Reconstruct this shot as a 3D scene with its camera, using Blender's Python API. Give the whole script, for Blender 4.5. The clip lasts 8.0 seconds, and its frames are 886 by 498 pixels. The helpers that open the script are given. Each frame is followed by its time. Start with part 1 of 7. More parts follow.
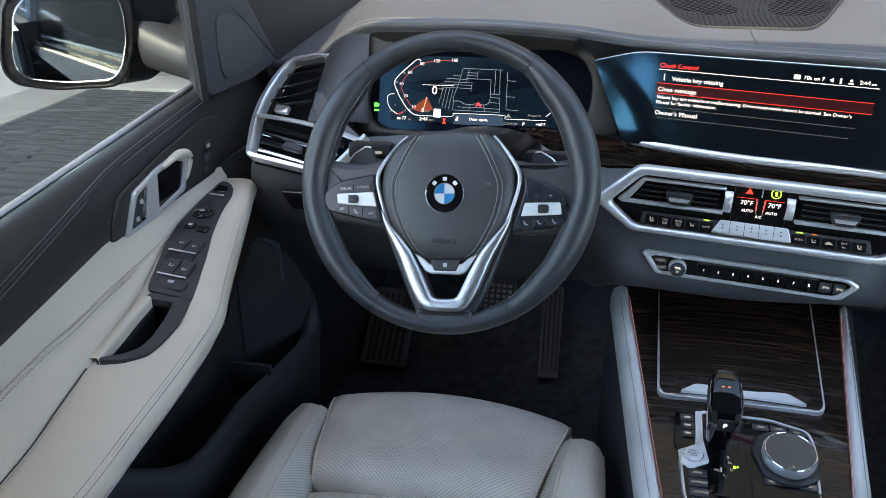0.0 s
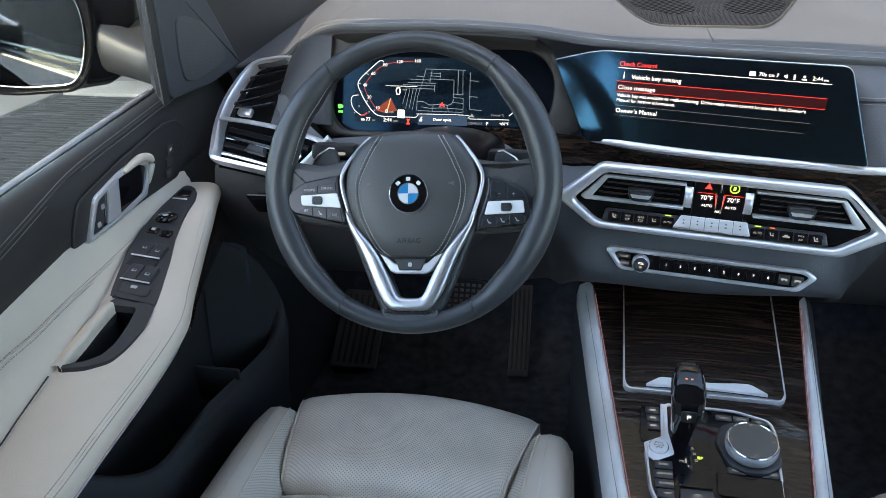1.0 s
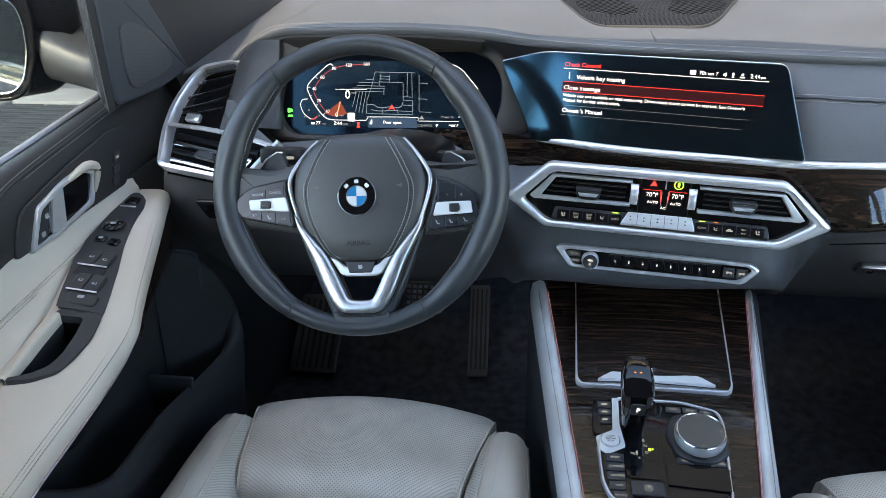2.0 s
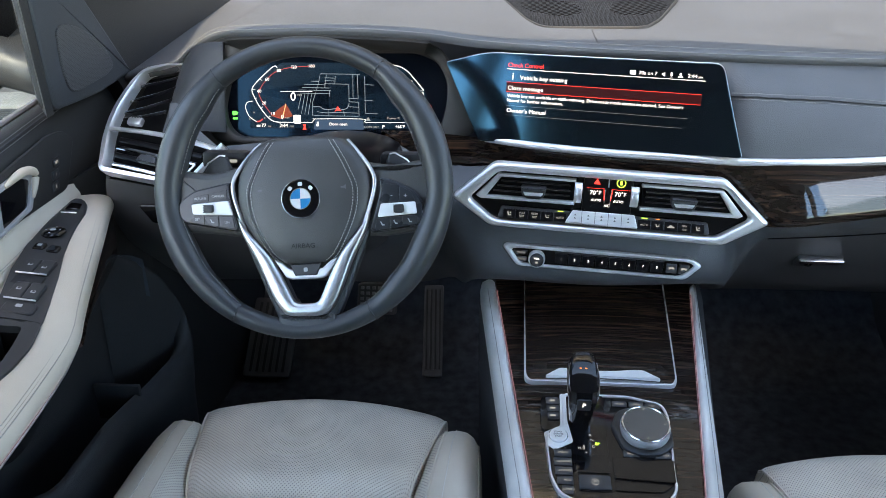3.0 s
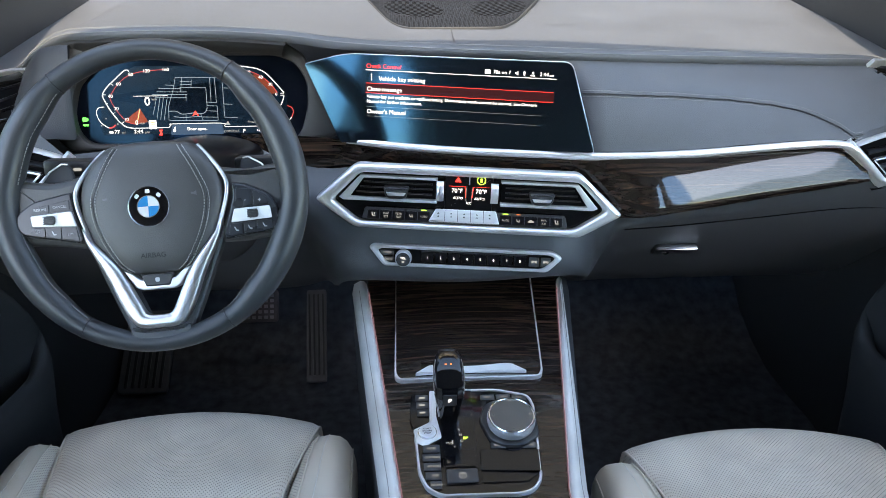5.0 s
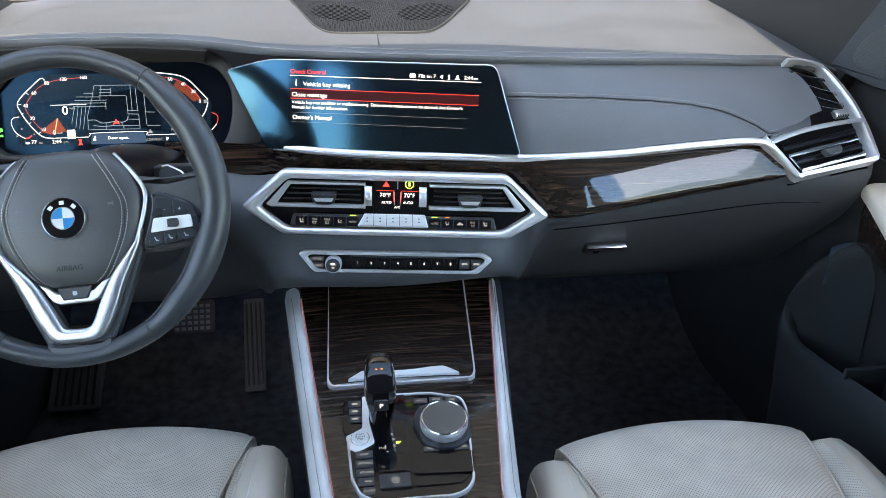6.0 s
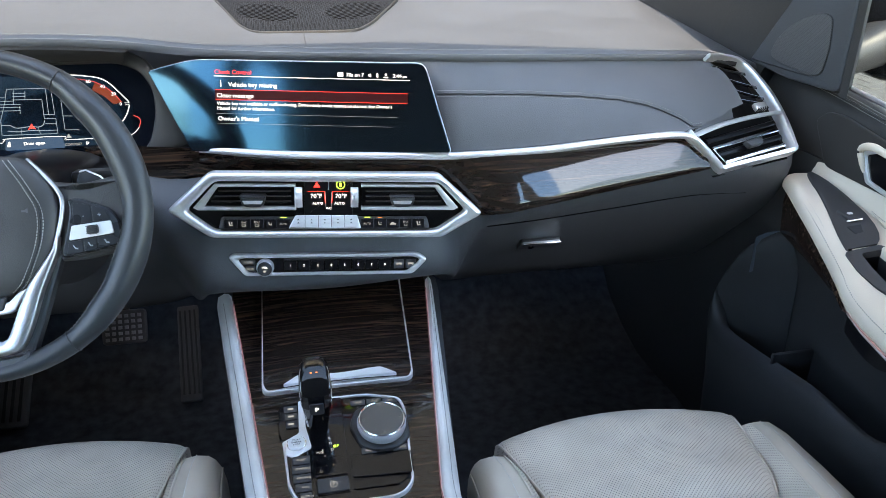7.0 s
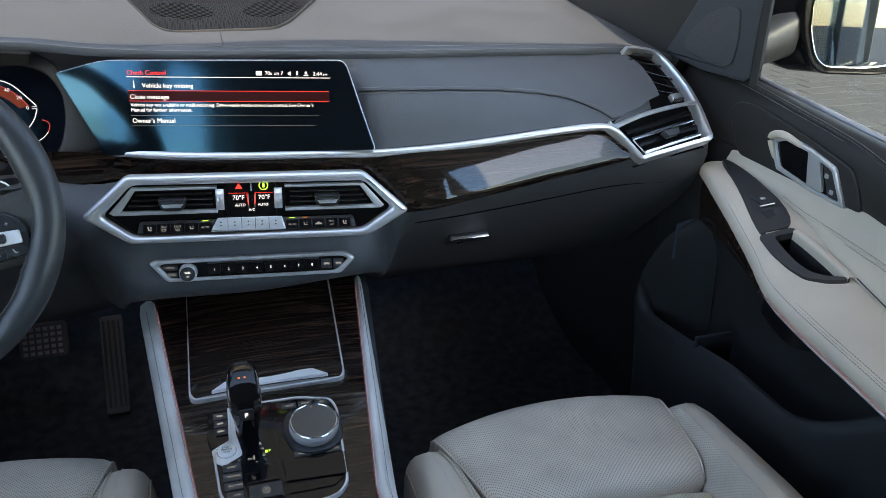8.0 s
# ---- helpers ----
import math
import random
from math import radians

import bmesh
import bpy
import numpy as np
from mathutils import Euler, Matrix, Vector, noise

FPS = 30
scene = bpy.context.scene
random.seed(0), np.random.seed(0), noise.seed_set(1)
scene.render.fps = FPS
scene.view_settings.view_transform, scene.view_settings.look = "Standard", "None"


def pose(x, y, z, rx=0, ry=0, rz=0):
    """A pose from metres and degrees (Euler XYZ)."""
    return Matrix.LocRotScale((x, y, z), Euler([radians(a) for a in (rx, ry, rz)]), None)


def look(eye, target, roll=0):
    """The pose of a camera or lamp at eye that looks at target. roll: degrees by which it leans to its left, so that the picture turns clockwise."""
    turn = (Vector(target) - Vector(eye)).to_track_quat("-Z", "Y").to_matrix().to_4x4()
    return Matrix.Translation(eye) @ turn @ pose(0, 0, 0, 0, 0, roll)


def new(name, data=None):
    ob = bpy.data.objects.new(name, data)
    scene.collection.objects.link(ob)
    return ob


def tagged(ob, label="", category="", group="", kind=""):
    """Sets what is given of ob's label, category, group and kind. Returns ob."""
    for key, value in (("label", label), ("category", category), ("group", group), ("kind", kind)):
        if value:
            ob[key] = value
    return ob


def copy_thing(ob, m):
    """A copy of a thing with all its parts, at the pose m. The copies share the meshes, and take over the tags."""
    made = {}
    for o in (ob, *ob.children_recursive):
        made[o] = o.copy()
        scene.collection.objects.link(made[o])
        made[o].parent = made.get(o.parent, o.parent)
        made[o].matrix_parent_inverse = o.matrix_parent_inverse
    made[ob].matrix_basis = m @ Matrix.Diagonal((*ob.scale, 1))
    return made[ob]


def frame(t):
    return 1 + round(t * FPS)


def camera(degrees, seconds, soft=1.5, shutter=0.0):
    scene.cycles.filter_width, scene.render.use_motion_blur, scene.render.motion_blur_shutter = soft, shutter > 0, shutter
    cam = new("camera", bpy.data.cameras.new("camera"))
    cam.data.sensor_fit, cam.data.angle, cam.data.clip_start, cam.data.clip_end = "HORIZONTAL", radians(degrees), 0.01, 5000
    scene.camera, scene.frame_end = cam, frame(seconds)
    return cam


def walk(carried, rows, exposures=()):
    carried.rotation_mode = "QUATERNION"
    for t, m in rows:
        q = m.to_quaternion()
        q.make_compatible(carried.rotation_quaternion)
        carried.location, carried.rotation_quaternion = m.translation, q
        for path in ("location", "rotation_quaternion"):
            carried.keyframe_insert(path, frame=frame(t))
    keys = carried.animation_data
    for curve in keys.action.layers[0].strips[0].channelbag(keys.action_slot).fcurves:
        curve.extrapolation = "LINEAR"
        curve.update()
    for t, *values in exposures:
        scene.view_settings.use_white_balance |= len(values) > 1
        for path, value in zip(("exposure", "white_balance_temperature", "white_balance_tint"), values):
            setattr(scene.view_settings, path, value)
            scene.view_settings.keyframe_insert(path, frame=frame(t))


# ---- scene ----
cam = camera(59.6, 8.0, soft=0.5)
PATH = [
    (0, (-0.189, -0.078, 0.996), (-0.614, 1.671, 0.123), -1.3),
    (0.5, (-0.185, -0.08, 0.996), (-0.581, 1.676, 0.123), -1.3),
    (1, (-0.179, -0.081, 0.995), (-0.534, 1.684, 0.125), -1.4),
    (1.5, (-0.17, -0.083, 0.995), (-0.48, 1.692, 0.128), -1.5),
    (3, (-0.142, -0.086, 0.997), (-0.304, 1.709, 0.13), -1.1),
    (3.5, (-0.131, -0.087, 0.996), (-0.235, 1.713, 0.13), -0.8),
    (4, (-0.114, -0.088, 0.993), (-0.161, 1.716, 0.13), -0.5),
    (4.5, (-0.102, -0.086, 0.994), (-0.08, 1.717, 0.129), -0.2),
    (6, (-0.061, -0.09, 0.995), (0.16, 1.705, 0.14), 0.2),
    (6.5, (-0.052, -0.089, 0.99), (0.239, 1.698, 0.141), 0.4),
    (7, (-0.047, -0.088, 0.991), (0.319, 1.683, 0.138), 0.5),
    (7.5, (-0.041, -0.088, 0.99), (0.406, 1.664, 0.134), 0.6),
    (8, (-0.037, -0.089, 0.989), (0.492, 1.638, 0.132), 0.7),
]
walk(cam, [(t, look(eye, target, roll)) for t, eye, target, roll in PATH], exposures=[(0, 3.23, 7450, 10), (1, 3.33, 7450, 10), (3, 3.50, 7450, 10), (4.5, 3.66, 7450, 10), (7.5, 3.70, 7450, 10), (8, 2.96, 7450, 10)])

# ---- world, sun, exposure ----
GLOW = 0.22                           # brightness of lit symbols beside the daylight
SUN_EL, SUN_AZ = 44.5, 180.0          # degrees; azimuth from the car's nose towards its right side
world = bpy.data.worlds.new("world")
scene.world = world
world.use_nodes = True
wn = world.node_tree.nodes
sky = wn.new("ShaderNodeTexSky")
sky.sky_type = "NISHITA"
sky.sun_disc = False
sky.sun_elevation = radians(SUN_EL)
sky.sun_rotation = radians(SUN_AZ)
wn["Background"].inputs["Strength"].default_value = 0.15
world.node_tree.links.new(sky.outputs[0], wn["Background"].inputs["Color"])
sun_data = bpy.data.lights.new("sun", "SUN")
sun_data.energy = 1.02
sun_data.angle = radians(0.5)
sun_data.color = (1.0, 0.93, 0.83)
sun = new("sun", sun_data)
sun_way = Vector((math.sin(radians(SUN_AZ)) * math.cos(radians(SUN_EL)), math.cos(radians(SUN_AZ)) * math.cos(radians(SUN_EL)), math.sin(radians(SUN_EL))))
sun.matrix_basis = look(sun_way * 30, (0, 0, 0))

# ---- mesh helpers ----


def lerp_rows(pts, n):
    """n points along a polyline, by arc length, rounded by a Catmull-Rom spline."""
    pts = [Vector(p) for p in pts]
    fine = []
    for i in range(len(pts) - 1):
        p0, p1, p2, p3 = pts[max(i - 1, 0)], pts[i], pts[i + 1], pts[min(i + 2, len(pts) - 1)]
        for k in range(12):
            u = k / 12
            fine.append(0.5 * (2 * p1 + (p2 - p0) * u + (2 * p0 - 5 * p1 + 4 * p2 - p3) * u * u + (3 * p1 - p0 - 3 * p2 + p3) * u ** 3))
    fine.append(pts[-1])
    run = [0.0]
    for a, b in zip(fine, fine[1:]):
        run.append(run[-1] + (b - a).length)
    out, j = [], 0
    for i in range(n):
        s = run[-1] * i / (n - 1)
        while j < len(run) - 2 and run[j + 1] < s:
            j += 1
        w = (s - run[j]) / max(run[j + 1] - run[j], 1e-9)
        out.append(fine[j].lerp(fine[j + 1], min(max(w, 0), 1)))
    return out


def add_rows(bm, rows, closed=False, caps=False):
    """Quads between rows of points; closed joins each row's ends, caps closes the first and last rows."""
    grid = [[bm.verts.new(p) for p in row] for row in rows]
    n = len(grid[0])
    for a, b in zip(grid, grid[1:]):
        for i in range(n if closed else n - 1):
            j = (i + 1) % n
            bm.faces.new((a[i], a[j], b[j], b[i]))
    if caps:
        bm.faces.new(grid[0])
        bm.faces.new(grid[-1])
    return bm


def loft(rows, closed=True, caps=True):
    return add_rows(bmesh.new(), rows, closed, caps)


def lay_uv(bm, rows, u_by_x=False):
    """Leather coordinates in metres: along the rows and across them."""
    uv = bm.loops.layers.uv.new("leather")
    bm.verts.ensure_lookup_table()
    bm.verts.index_update()
    n, place = len(rows[0]), []
    across = [0.0] * n
    for i, row in enumerate(rows):
        along = 0.0
        for j, p in enumerate(row):
            if j:
                along += (p - row[j - 1]).length
            if i:
                across[j] += (p - rows[i - 1][j]).length
            place.append((p.x if u_by_x else across[j], along))
    for f in bm.faces:
        for lp in f.loops:
            lp[uv].uv = place[lp.vert.index]
    return bm


def surface(lines, nu, nv, thick=0.0, off=(0, 0, 0)):
    """A smooth sheet through polylines that run across it, with a thickness along off."""
    lines = [lerp_rows(l, nv) for l in lines]
    cols = [lerp_rows([l[j] for l in lines], nu) for j in range(nv)]
    rows = [[cols[j][i] for j in range(nv)] for i in range(nu)]
    bm = add_rows(bmesh.new(), rows)
    if thick:
        o = Vector(off).normalized() * thick
        add_rows(bm, [[p + o for p in r] for r in rows])
        edge = [rows[0][j] for j in range(nv)] + [rows[i][-1] for i in range(1, nu)] + [rows[-1][j] for j in range(nv - 2, -1, -1)] + [rows[i][0] for i in range(nu - 2, 0, -1)]
        add_rows(bm, [edge, [p + o for p in edge]], closed=True)
        bmesh.ops.remove_doubles(bm, verts=bm.verts, dist=1e-6)
    return bm


def prism(outline, depth, bevel=0.0, segs=2, m=None, hole=None):
    """A plate with the outline (x, y), from z = 0 up to depth, its upper rim rounded by bevel; hole: an inner outline with as many points."""
    bm = bmesh.new()
    m = m or Matrix()

    def inset(pts, d):
        out, n = [], len(pts)
        area = sum(pts[i][0] * pts[(i + 1) % n][1] - pts[(i + 1) % n][0] * pts[i][1] for i in range(n))
        sg = 1 if area > 0 else -1
        for i in range(n):
            a, b, c = (Vector(pts[k % n][:2]) for k in (i - 1, i, i + 1))
            e, f = (b - a).normalized(), (c - b).normalized()
            na, nb = Vector((-e.y, e.x)) * sg, Vector((-f.y, f.x)) * sg
            mid = na + nb
            mid = mid / max(mid.dot(na), 0.35) if mid.length > 1e-6 else na
            out.append(b + mid * d)
        return out

    def ring(pts, z):
        return [m @ Vector((p[0], p[1], z)) for p in pts]
    rings = [ring(outline, 0)]
    for k in range(segs + 1) if bevel else ():
        a = math.pi / 2 * k / segs
        rings.append(ring(inset(outline, bevel * (1 - math.cos(a))), depth - bevel + bevel * math.sin(a)))
    if not bevel:
        rings.append(ring(outline, depth))
    if hole:
        for k in range(segs + 1) if bevel else ():
            a = math.pi / 2 * (1 - k / segs)
            rings.append(ring(inset(hole, -bevel * (1 - math.cos(a))), depth - bevel + bevel * math.sin(a)))
        if not bevel:
            rings.append(ring(hole, depth))
        rings.append(ring(hole, 0))
        rings.append(rings[0])
        add_rows(bm, rings, closed=True)
        bmesh.ops.remove_doubles(bm, verts=bm.verts, dist=1e-7)
    else:
        add_rows(bm, rings, closed=True, caps=True)
    return bm


def rounded(outline, r, n=4):
    """The outline with its corners rounded by r (one radius, or one for each corner)."""
    out, k = [], len(outline)
    for i in range(k):
        a, b, c = (Vector(outline[j % k][:2]) for j in (i - 1, i, i + 1))
        rr = r[i] if isinstance(r, (list, tuple)) else r
        e, f = a - b, c - b
        cut = min(rr, e.length * 0.48, f.length * 0.48)
        p, q = b + e.normalized() * cut, b + f.normalized() * cut
        for j in range(n + 1):
            u = j / n
            out.append(p * (1 - u) ** 2 + b * 2 * u * (1 - u) + q * u * u)
    return out


def rect(x0, y0, x1, y1):
    return [(x0, y0), (x1, y0), (x1, y1), (x0, y1)]


def box(x0, y0, z0, x1, y1, z1, bevel=0.0, m=None, segs=2):
    bm = bmesh.new()
    bmesh.ops.create_cube(bm, size=1, matrix=Matrix.Translation(((x0 + x1) / 2, (y0 + y1) / 2, (z0 + z1) / 2)) @ Matrix.Diagonal((x1 - x0, y1 - y0, z1 - z0, 1)))
    if bevel:
        bmesh.ops.bevel(bm, geom=bm.edges[:], offset=bevel, segments=segs, affect="EDGES", profile=0.5)
    if m:
        bm.transform(m)
    return bm


def tube(path, radius, sides=8, closed=False, flat=1.0, up=(0, 0, 1)):
    """A bar along a path; radius: one number or one for each point; flat squeezes it along up."""
    path = [Vector(p) for p in path]
    n, rows = len(path), []
    for i, p in enumerate(path):
        a = path[(i - 1) % n] if closed or i else p
        b = path[(i + 1) % n] if closed or i < n - 1 else p
        d = (b - a).normalized()
        s = d.cross(Vector(up))
        s = s.normalized() if s.length > 1e-6 else Vector((1, 0, 0))
        w = s.cross(d)
        r = radius[i] if isinstance(radius, (list, tuple)) else radius
        rows.append([p + (s * math.cos(6.2832 * k / sides) + w * flat * math.sin(6.2832 * k / sides)) * r for k in range(sides)])
    if closed:
        rows.append(rows[0])
    bm = add_rows(bmesh.new(), rows, True, not closed)
    if closed:
        bmesh.ops.remove_doubles(bm, verts=bm.verts, dist=1e-7)
    return bm


def lathe(profile, m, sides=32):
    """Turns (radius, height) round the local z of m."""
    rows = [[m @ Vector((r * math.cos(6.28319 * k / sides), r * math.sin(6.28319 * k / sides), z)) for k in range(sides)] for r, z in profile]
    return add_rows(bmesh.new(), rows, True, True)


def axes(origin, x, up):
    """A frame: local x along x, local y along up, local z towards the one who faces it."""
    x = Vector(x).normalized()
    z = x.cross(Vector(up)).normalized()
    y = z.cross(x)
    return Matrix.Translation(origin) @ Matrix((x, y, z)).transposed().to_4x4()


def mesh_of(bm, material, angle=38):
    bmesh.ops.recalc_face_normals(bm, faces=bm.faces)
    me = bpy.data.meshes.new("mesh")
    bm.to_mesh(me)
    bm.free()
    me.materials.append(material)
    me.shade_smooth()
    me.set_sharp_from_angle(angle=radians(angle))
    for f in me.polygons:
        if len(f.vertices) > 6:
            f.use_smooth = False
    return me


def thing(name, at, label, category, group="", kind=""):
    ob = new(name)
    ob.empty_display_size = 0.05
    ob.matrix_basis = Matrix.Translation(at)
    return tagged(ob, label, category, group, kind)


def part(name, bm, material, parent, label="", angle=38):
    """One mesh, in world coordinates, under a thing or a part."""
    ob = new(name, mesh_of(bm, material, angle))
    ob.data.name = name
    ob.parent = parent
    if parent.type == "EMPTY":
        ob.matrix_parent_inverse = parent.matrix_basis.inverted()
    return tagged(ob, label)


def piece(name, me, m, parent):
    """An object on a shared mesh at the pose m."""
    ob = new(name, me)
    ob.parent = parent
    if parent.type == "EMPTY":
        ob.matrix_parent_inverse = parent.matrix_basis.inverted()
    ob.matrix_basis = m
    return ob


def solo(name, bm, material, label, category, kind="", group="", angle=38):
    return tagged(new(name, mesh_of(bm, material, angle)), label, category, group, kind)


def writing(name, words, size, m, material, parent, align="LEFT", stretch=1.0):
    """Raised letters that lie in the plane of m."""
    cu = bpy.data.curves.new(name, "FONT")
    cu.body, cu.size, cu.align_x, cu.align_y = words, size, align, "CENTER"
    cu.extrude, cu.resolution_u = 0.00015, 3
    tmp = bpy.data.objects.new(name, cu)
    me = bpy.data.meshes.new_from_object(tmp)
    bpy.data.objects.remove(tmp)
    me.transform(m @ Matrix.Diagonal((stretch, 1, 1, 1)))
    me.materials.clear()
    me.materials.append(material)
    ob = new(name, me)
    ob.parent = parent
    if parent.type == "EMPTY":
        ob.matrix_parent_inverse = parent.matrix_basis.inverted()
    return ob


def stitches(path, step=0.0044, length=0.0031, r=0.00052):
    """A run of short threads along a path."""
    path = [Vector(p) for p in path]
    total = sum((b - a).length for a, b in zip(path, path[1:]))
    pts = lerp_rows(path, max(int(total / step), 2))
    bm = bmesh.new()
    for a, b in zip(pts, pts[1:]):
        d = (b - a).normalized()
        e = a + d * length
        s = d.cross(Vector((0.3, 0.2, 1))).normalized() * r
        w = s.cross(d)
        rows = [[q + s, q + w, q - s, q - w] for q in (a, a.lerp(e, 0.5) + w * 0.5, e)]
        add_rows(bm, rows, True, True)
    return bm


# ---- materials ----


def material(name, base, rough=0.5, metal=0.0, var=0.12, scale=18.0, bump=0.0, bscale=600.0, coat=0.0, spec=0.5, kind="noise", rvar=0.08, stretch=(1, 1, 1), tint=None):
    m = bpy.data.materials.new(name)
    m.use_nodes = True
    nt = m.node_tree
    n, l = nt.nodes, nt.links
    p = n["Principled BSDF"]
    p.inputs["Roughness"].default_value = rough
    p.inputs["Metallic"].default_value = metal
    p.inputs["Coat Weight"].default_value = coat
    p.inputs["Coat Roughness"].default_value = 0.04
    p.inputs["Specular IOR Level"].default_value = spec
    co = n.new("ShaderNodeTexCoord")
    mp = n.new("ShaderNodeMapping")
    mp.inputs["Scale"].default_value = stretch
    l.new(co.outputs["Object"], mp.inputs["Vector"])
    t = n.new("ShaderNodeTexNoise")
    t.inputs["Scale"].default_value = scale
    t.inputs["Detail"].default_value = 5
    l.new(mp.outputs[0], t.inputs["Vector"])
    r = n.new("ShaderNodeValToRGB")
    b = Vector(base)
    dark = b * (1 - var)
    light = Vector(tint) if tint else b * (1 + var)
    r.color_ramp.elements[0].position, r.color_ramp.elements[1].position = 0.3, 0.7
    r.color_ramp.elements[0].color = (*dark, 1)
    r.color_ramp.elements[1].color = (*light, 1)
    l.new(t.outputs["Fac"], r.inputs[0])
    l.new(r.outputs[0], p.inputs["Base Color"])
    if rvar:
        mr = n.new("ShaderNodeMapRange")
        mr.inputs["To Min"].default_value = max(rough - rvar, 0.01)
        mr.inputs["To Max"].default_value = min(rough + rvar, 1)
        l.new(t.outputs["Fac"], mr.inputs["Value"])
        l.new(mr.outputs[0], p.inputs["Roughness"])
    if bump:
        v = n.new("ShaderNodeTexVoronoi" if kind == "leather" else "ShaderNodeTexNoise")
        v.inputs["Scale"].default_value = bscale
        l.new(mp.outputs[0], v.inputs["Vector"])
        bp = n.new("ShaderNodeBump")
        bp.inputs["Strength"].default_value = bump
        bp.inputs["Distance"].default_value = 0.0006
        l.new(v.outputs[0], bp.inputs["Height"])
        l.new(bp.outputs[0], p.inputs["Normal"])
    return m


def glowing(name, colour, strength):
    m = bpy.data.materials.new(name)
    m.use_nodes = True
    p = m.node_tree.nodes["Principled BSDF"]
    p.inputs["Base Color"].default_value = (0.005, 0.005, 0.005, 1)
    p.inputs["Roughness"].default_value = 0.45
    p.inputs["Specular IOR Level"].default_value = 0.12
    p.inputs["Emission Color"].default_value = (*colour, 1)
    p.inputs["Emission Strength"].default_value = strength * GLOW
    return m


def dotted(name, base, pitch, radius, hole, rough=0.55, depth=0.6, axes_used=("X", "Y")):
    """Leather or metal with a lattice of small holes."""
    m = material(name, base, rough, bump=0.25, kind="leather", bscale=700)
    nt = m.node_tree
    n, l = nt.nodes, nt.links
    p = n["Principled BSDF"]
    co = n.new("ShaderNodeTexCoord")
    sp = n.new("ShaderNodeSeparateXYZ")
    l.new(co.outputs["Object"], sp.inputs[0])

    def op(kind, a, b=None):
        q = n.new("ShaderNodeMath")
        q.operation = kind
        for i, v in enumerate((a, b)):
            if v is None:
                continue
            if isinstance(v, (int, float)):
                q.inputs[i].default_value = v
            else:
                l.new(v, q.inputs[i])
        return q.outputs[0]
    if axes_used == "UV":
        l.new(co.outputs["UV"], sp.inputs[0])
        axes_used = ("X", "Y")
    x, y = sp.outputs[axes_used[0]], sp.outputs[axes_used[1]]
    u = op("FRACT", op("MULTIPLY", op("ADD", x, y), 0.7071 / pitch))
    v = op("FRACT", op("MULTIPLY", op("SUBTRACT", x, y), 0.7071 / pitch))
    du, dv = op("SUBTRACT", u, 0.5), op("SUBTRACT", v, 0.5)
    d = op("SQRT", op("ADD", op("MULTIPLY", du, du), op("MULTIPLY", dv, dv)))
    mr = n.new("ShaderNodeMapRange")
    mr.interpolation_type = "SMOOTHSTEP"
    mr.inputs["From Min"].default_value = radius - 0.09
    mr.inputs["From Max"].default_value = radius + 0.09
    l.new(d, mr.inputs["Value"])
    mix = n.new("ShaderNodeMix")
    mix.data_type = "RGBA"
    mix.inputs["A"].default_value = (*hole, 1)
    old = p.inputs["Base Color"].links[0].from_socket
    l.new(old, mix.inputs["B"])
    l.new(mr.outputs[0], mix.inputs["Factor"])
    l.new(mix.outputs["Result"], p.inputs["Base Color"])
    bp = n.new("ShaderNodeBump")
    bp.inputs["Strength"].default_value = depth
    bp.inputs["Distance"].default_value = 0.0008
    l.new(mr.outputs[0], bp.inputs["Height"])
    l.new(p.inputs["Normal"].links[0].from_socket, bp.inputs["Normal"])
    l.new(bp.outputs[0], p.inputs["Normal"])
    return m


def pane_material(name, tint=(1, 1, 1), gloss=0.02):
    m = bpy.data.materials.new(name)
    m.use_nodes = True
    n, l = m.node_tree.nodes, m.node_tree.links
    n.remove(n["Principled BSDF"])
    tr, gl, mx = n.new("ShaderNodeBsdfTransparent"), n.new("ShaderNodeBsdfGlossy"), n.new("ShaderNodeMixShader")
    lw, pw, ad = n.new("ShaderNodeLayerWeight"), n.new("ShaderNodeMath"), n.new("ShaderNodeMath")
    pw.operation, ad.operation = "POWER", "MULTIPLY_ADD"
    pw.inputs[1].default_value, ad.inputs[1].default_value, ad.inputs[2].default_value = 5.0, 0.6, 0.02
    l.new(lw.outputs["Facing"], pw.inputs[0])
    l.new(pw.outputs[0], ad.inputs[0])
    tr.inputs[0].default_value = (*tint, 1)
    gl.inputs["Roughness"].default_value = gloss
    l.new(ad.outputs[0], mx.inputs[0])
    l.new(tr.outputs[0], mx.inputs[1])
    l.new(gl.outputs[0], mx.inputs[2])
    l.new(mx.outputs[0], n["Material Output"].inputs[0])
    return m


DASH = material("dash_leather", (0.063, 0.066, 0.072), 0.52, bump=0.35, kind="leather", bscale=750, scale=9)
DARK = material("dark_leather", (0.024, 0.0225, 0.0215), 0.50, spec=0.35, bump=0.3, kind="leather", bscale=800, scale=12)
WHEEL = material("wheel_leather", (0.032, 0.034, 0.037), 0.37, bump=0.15, kind="leather", bscale=900, scale=20)
GREY = material("grey_leather", (0.54, 0.465, 0.375), 0.5, bump=0.3, kind="leather", bscale=600, scale=10, var=0.05)
SEAT = dotted("perforated_grey_leather", (0.54, 0.48, 0.40), 0.0037, 0.20, (0.16, 0.15, 0.135), 0.5, axes_used="UV")
SEATS = material("smooth_grey_leather", (0.55, 0.49, 0.41), 0.48, bump=0.3, kind="leather", bscale=620, scale=9, var=0.06)
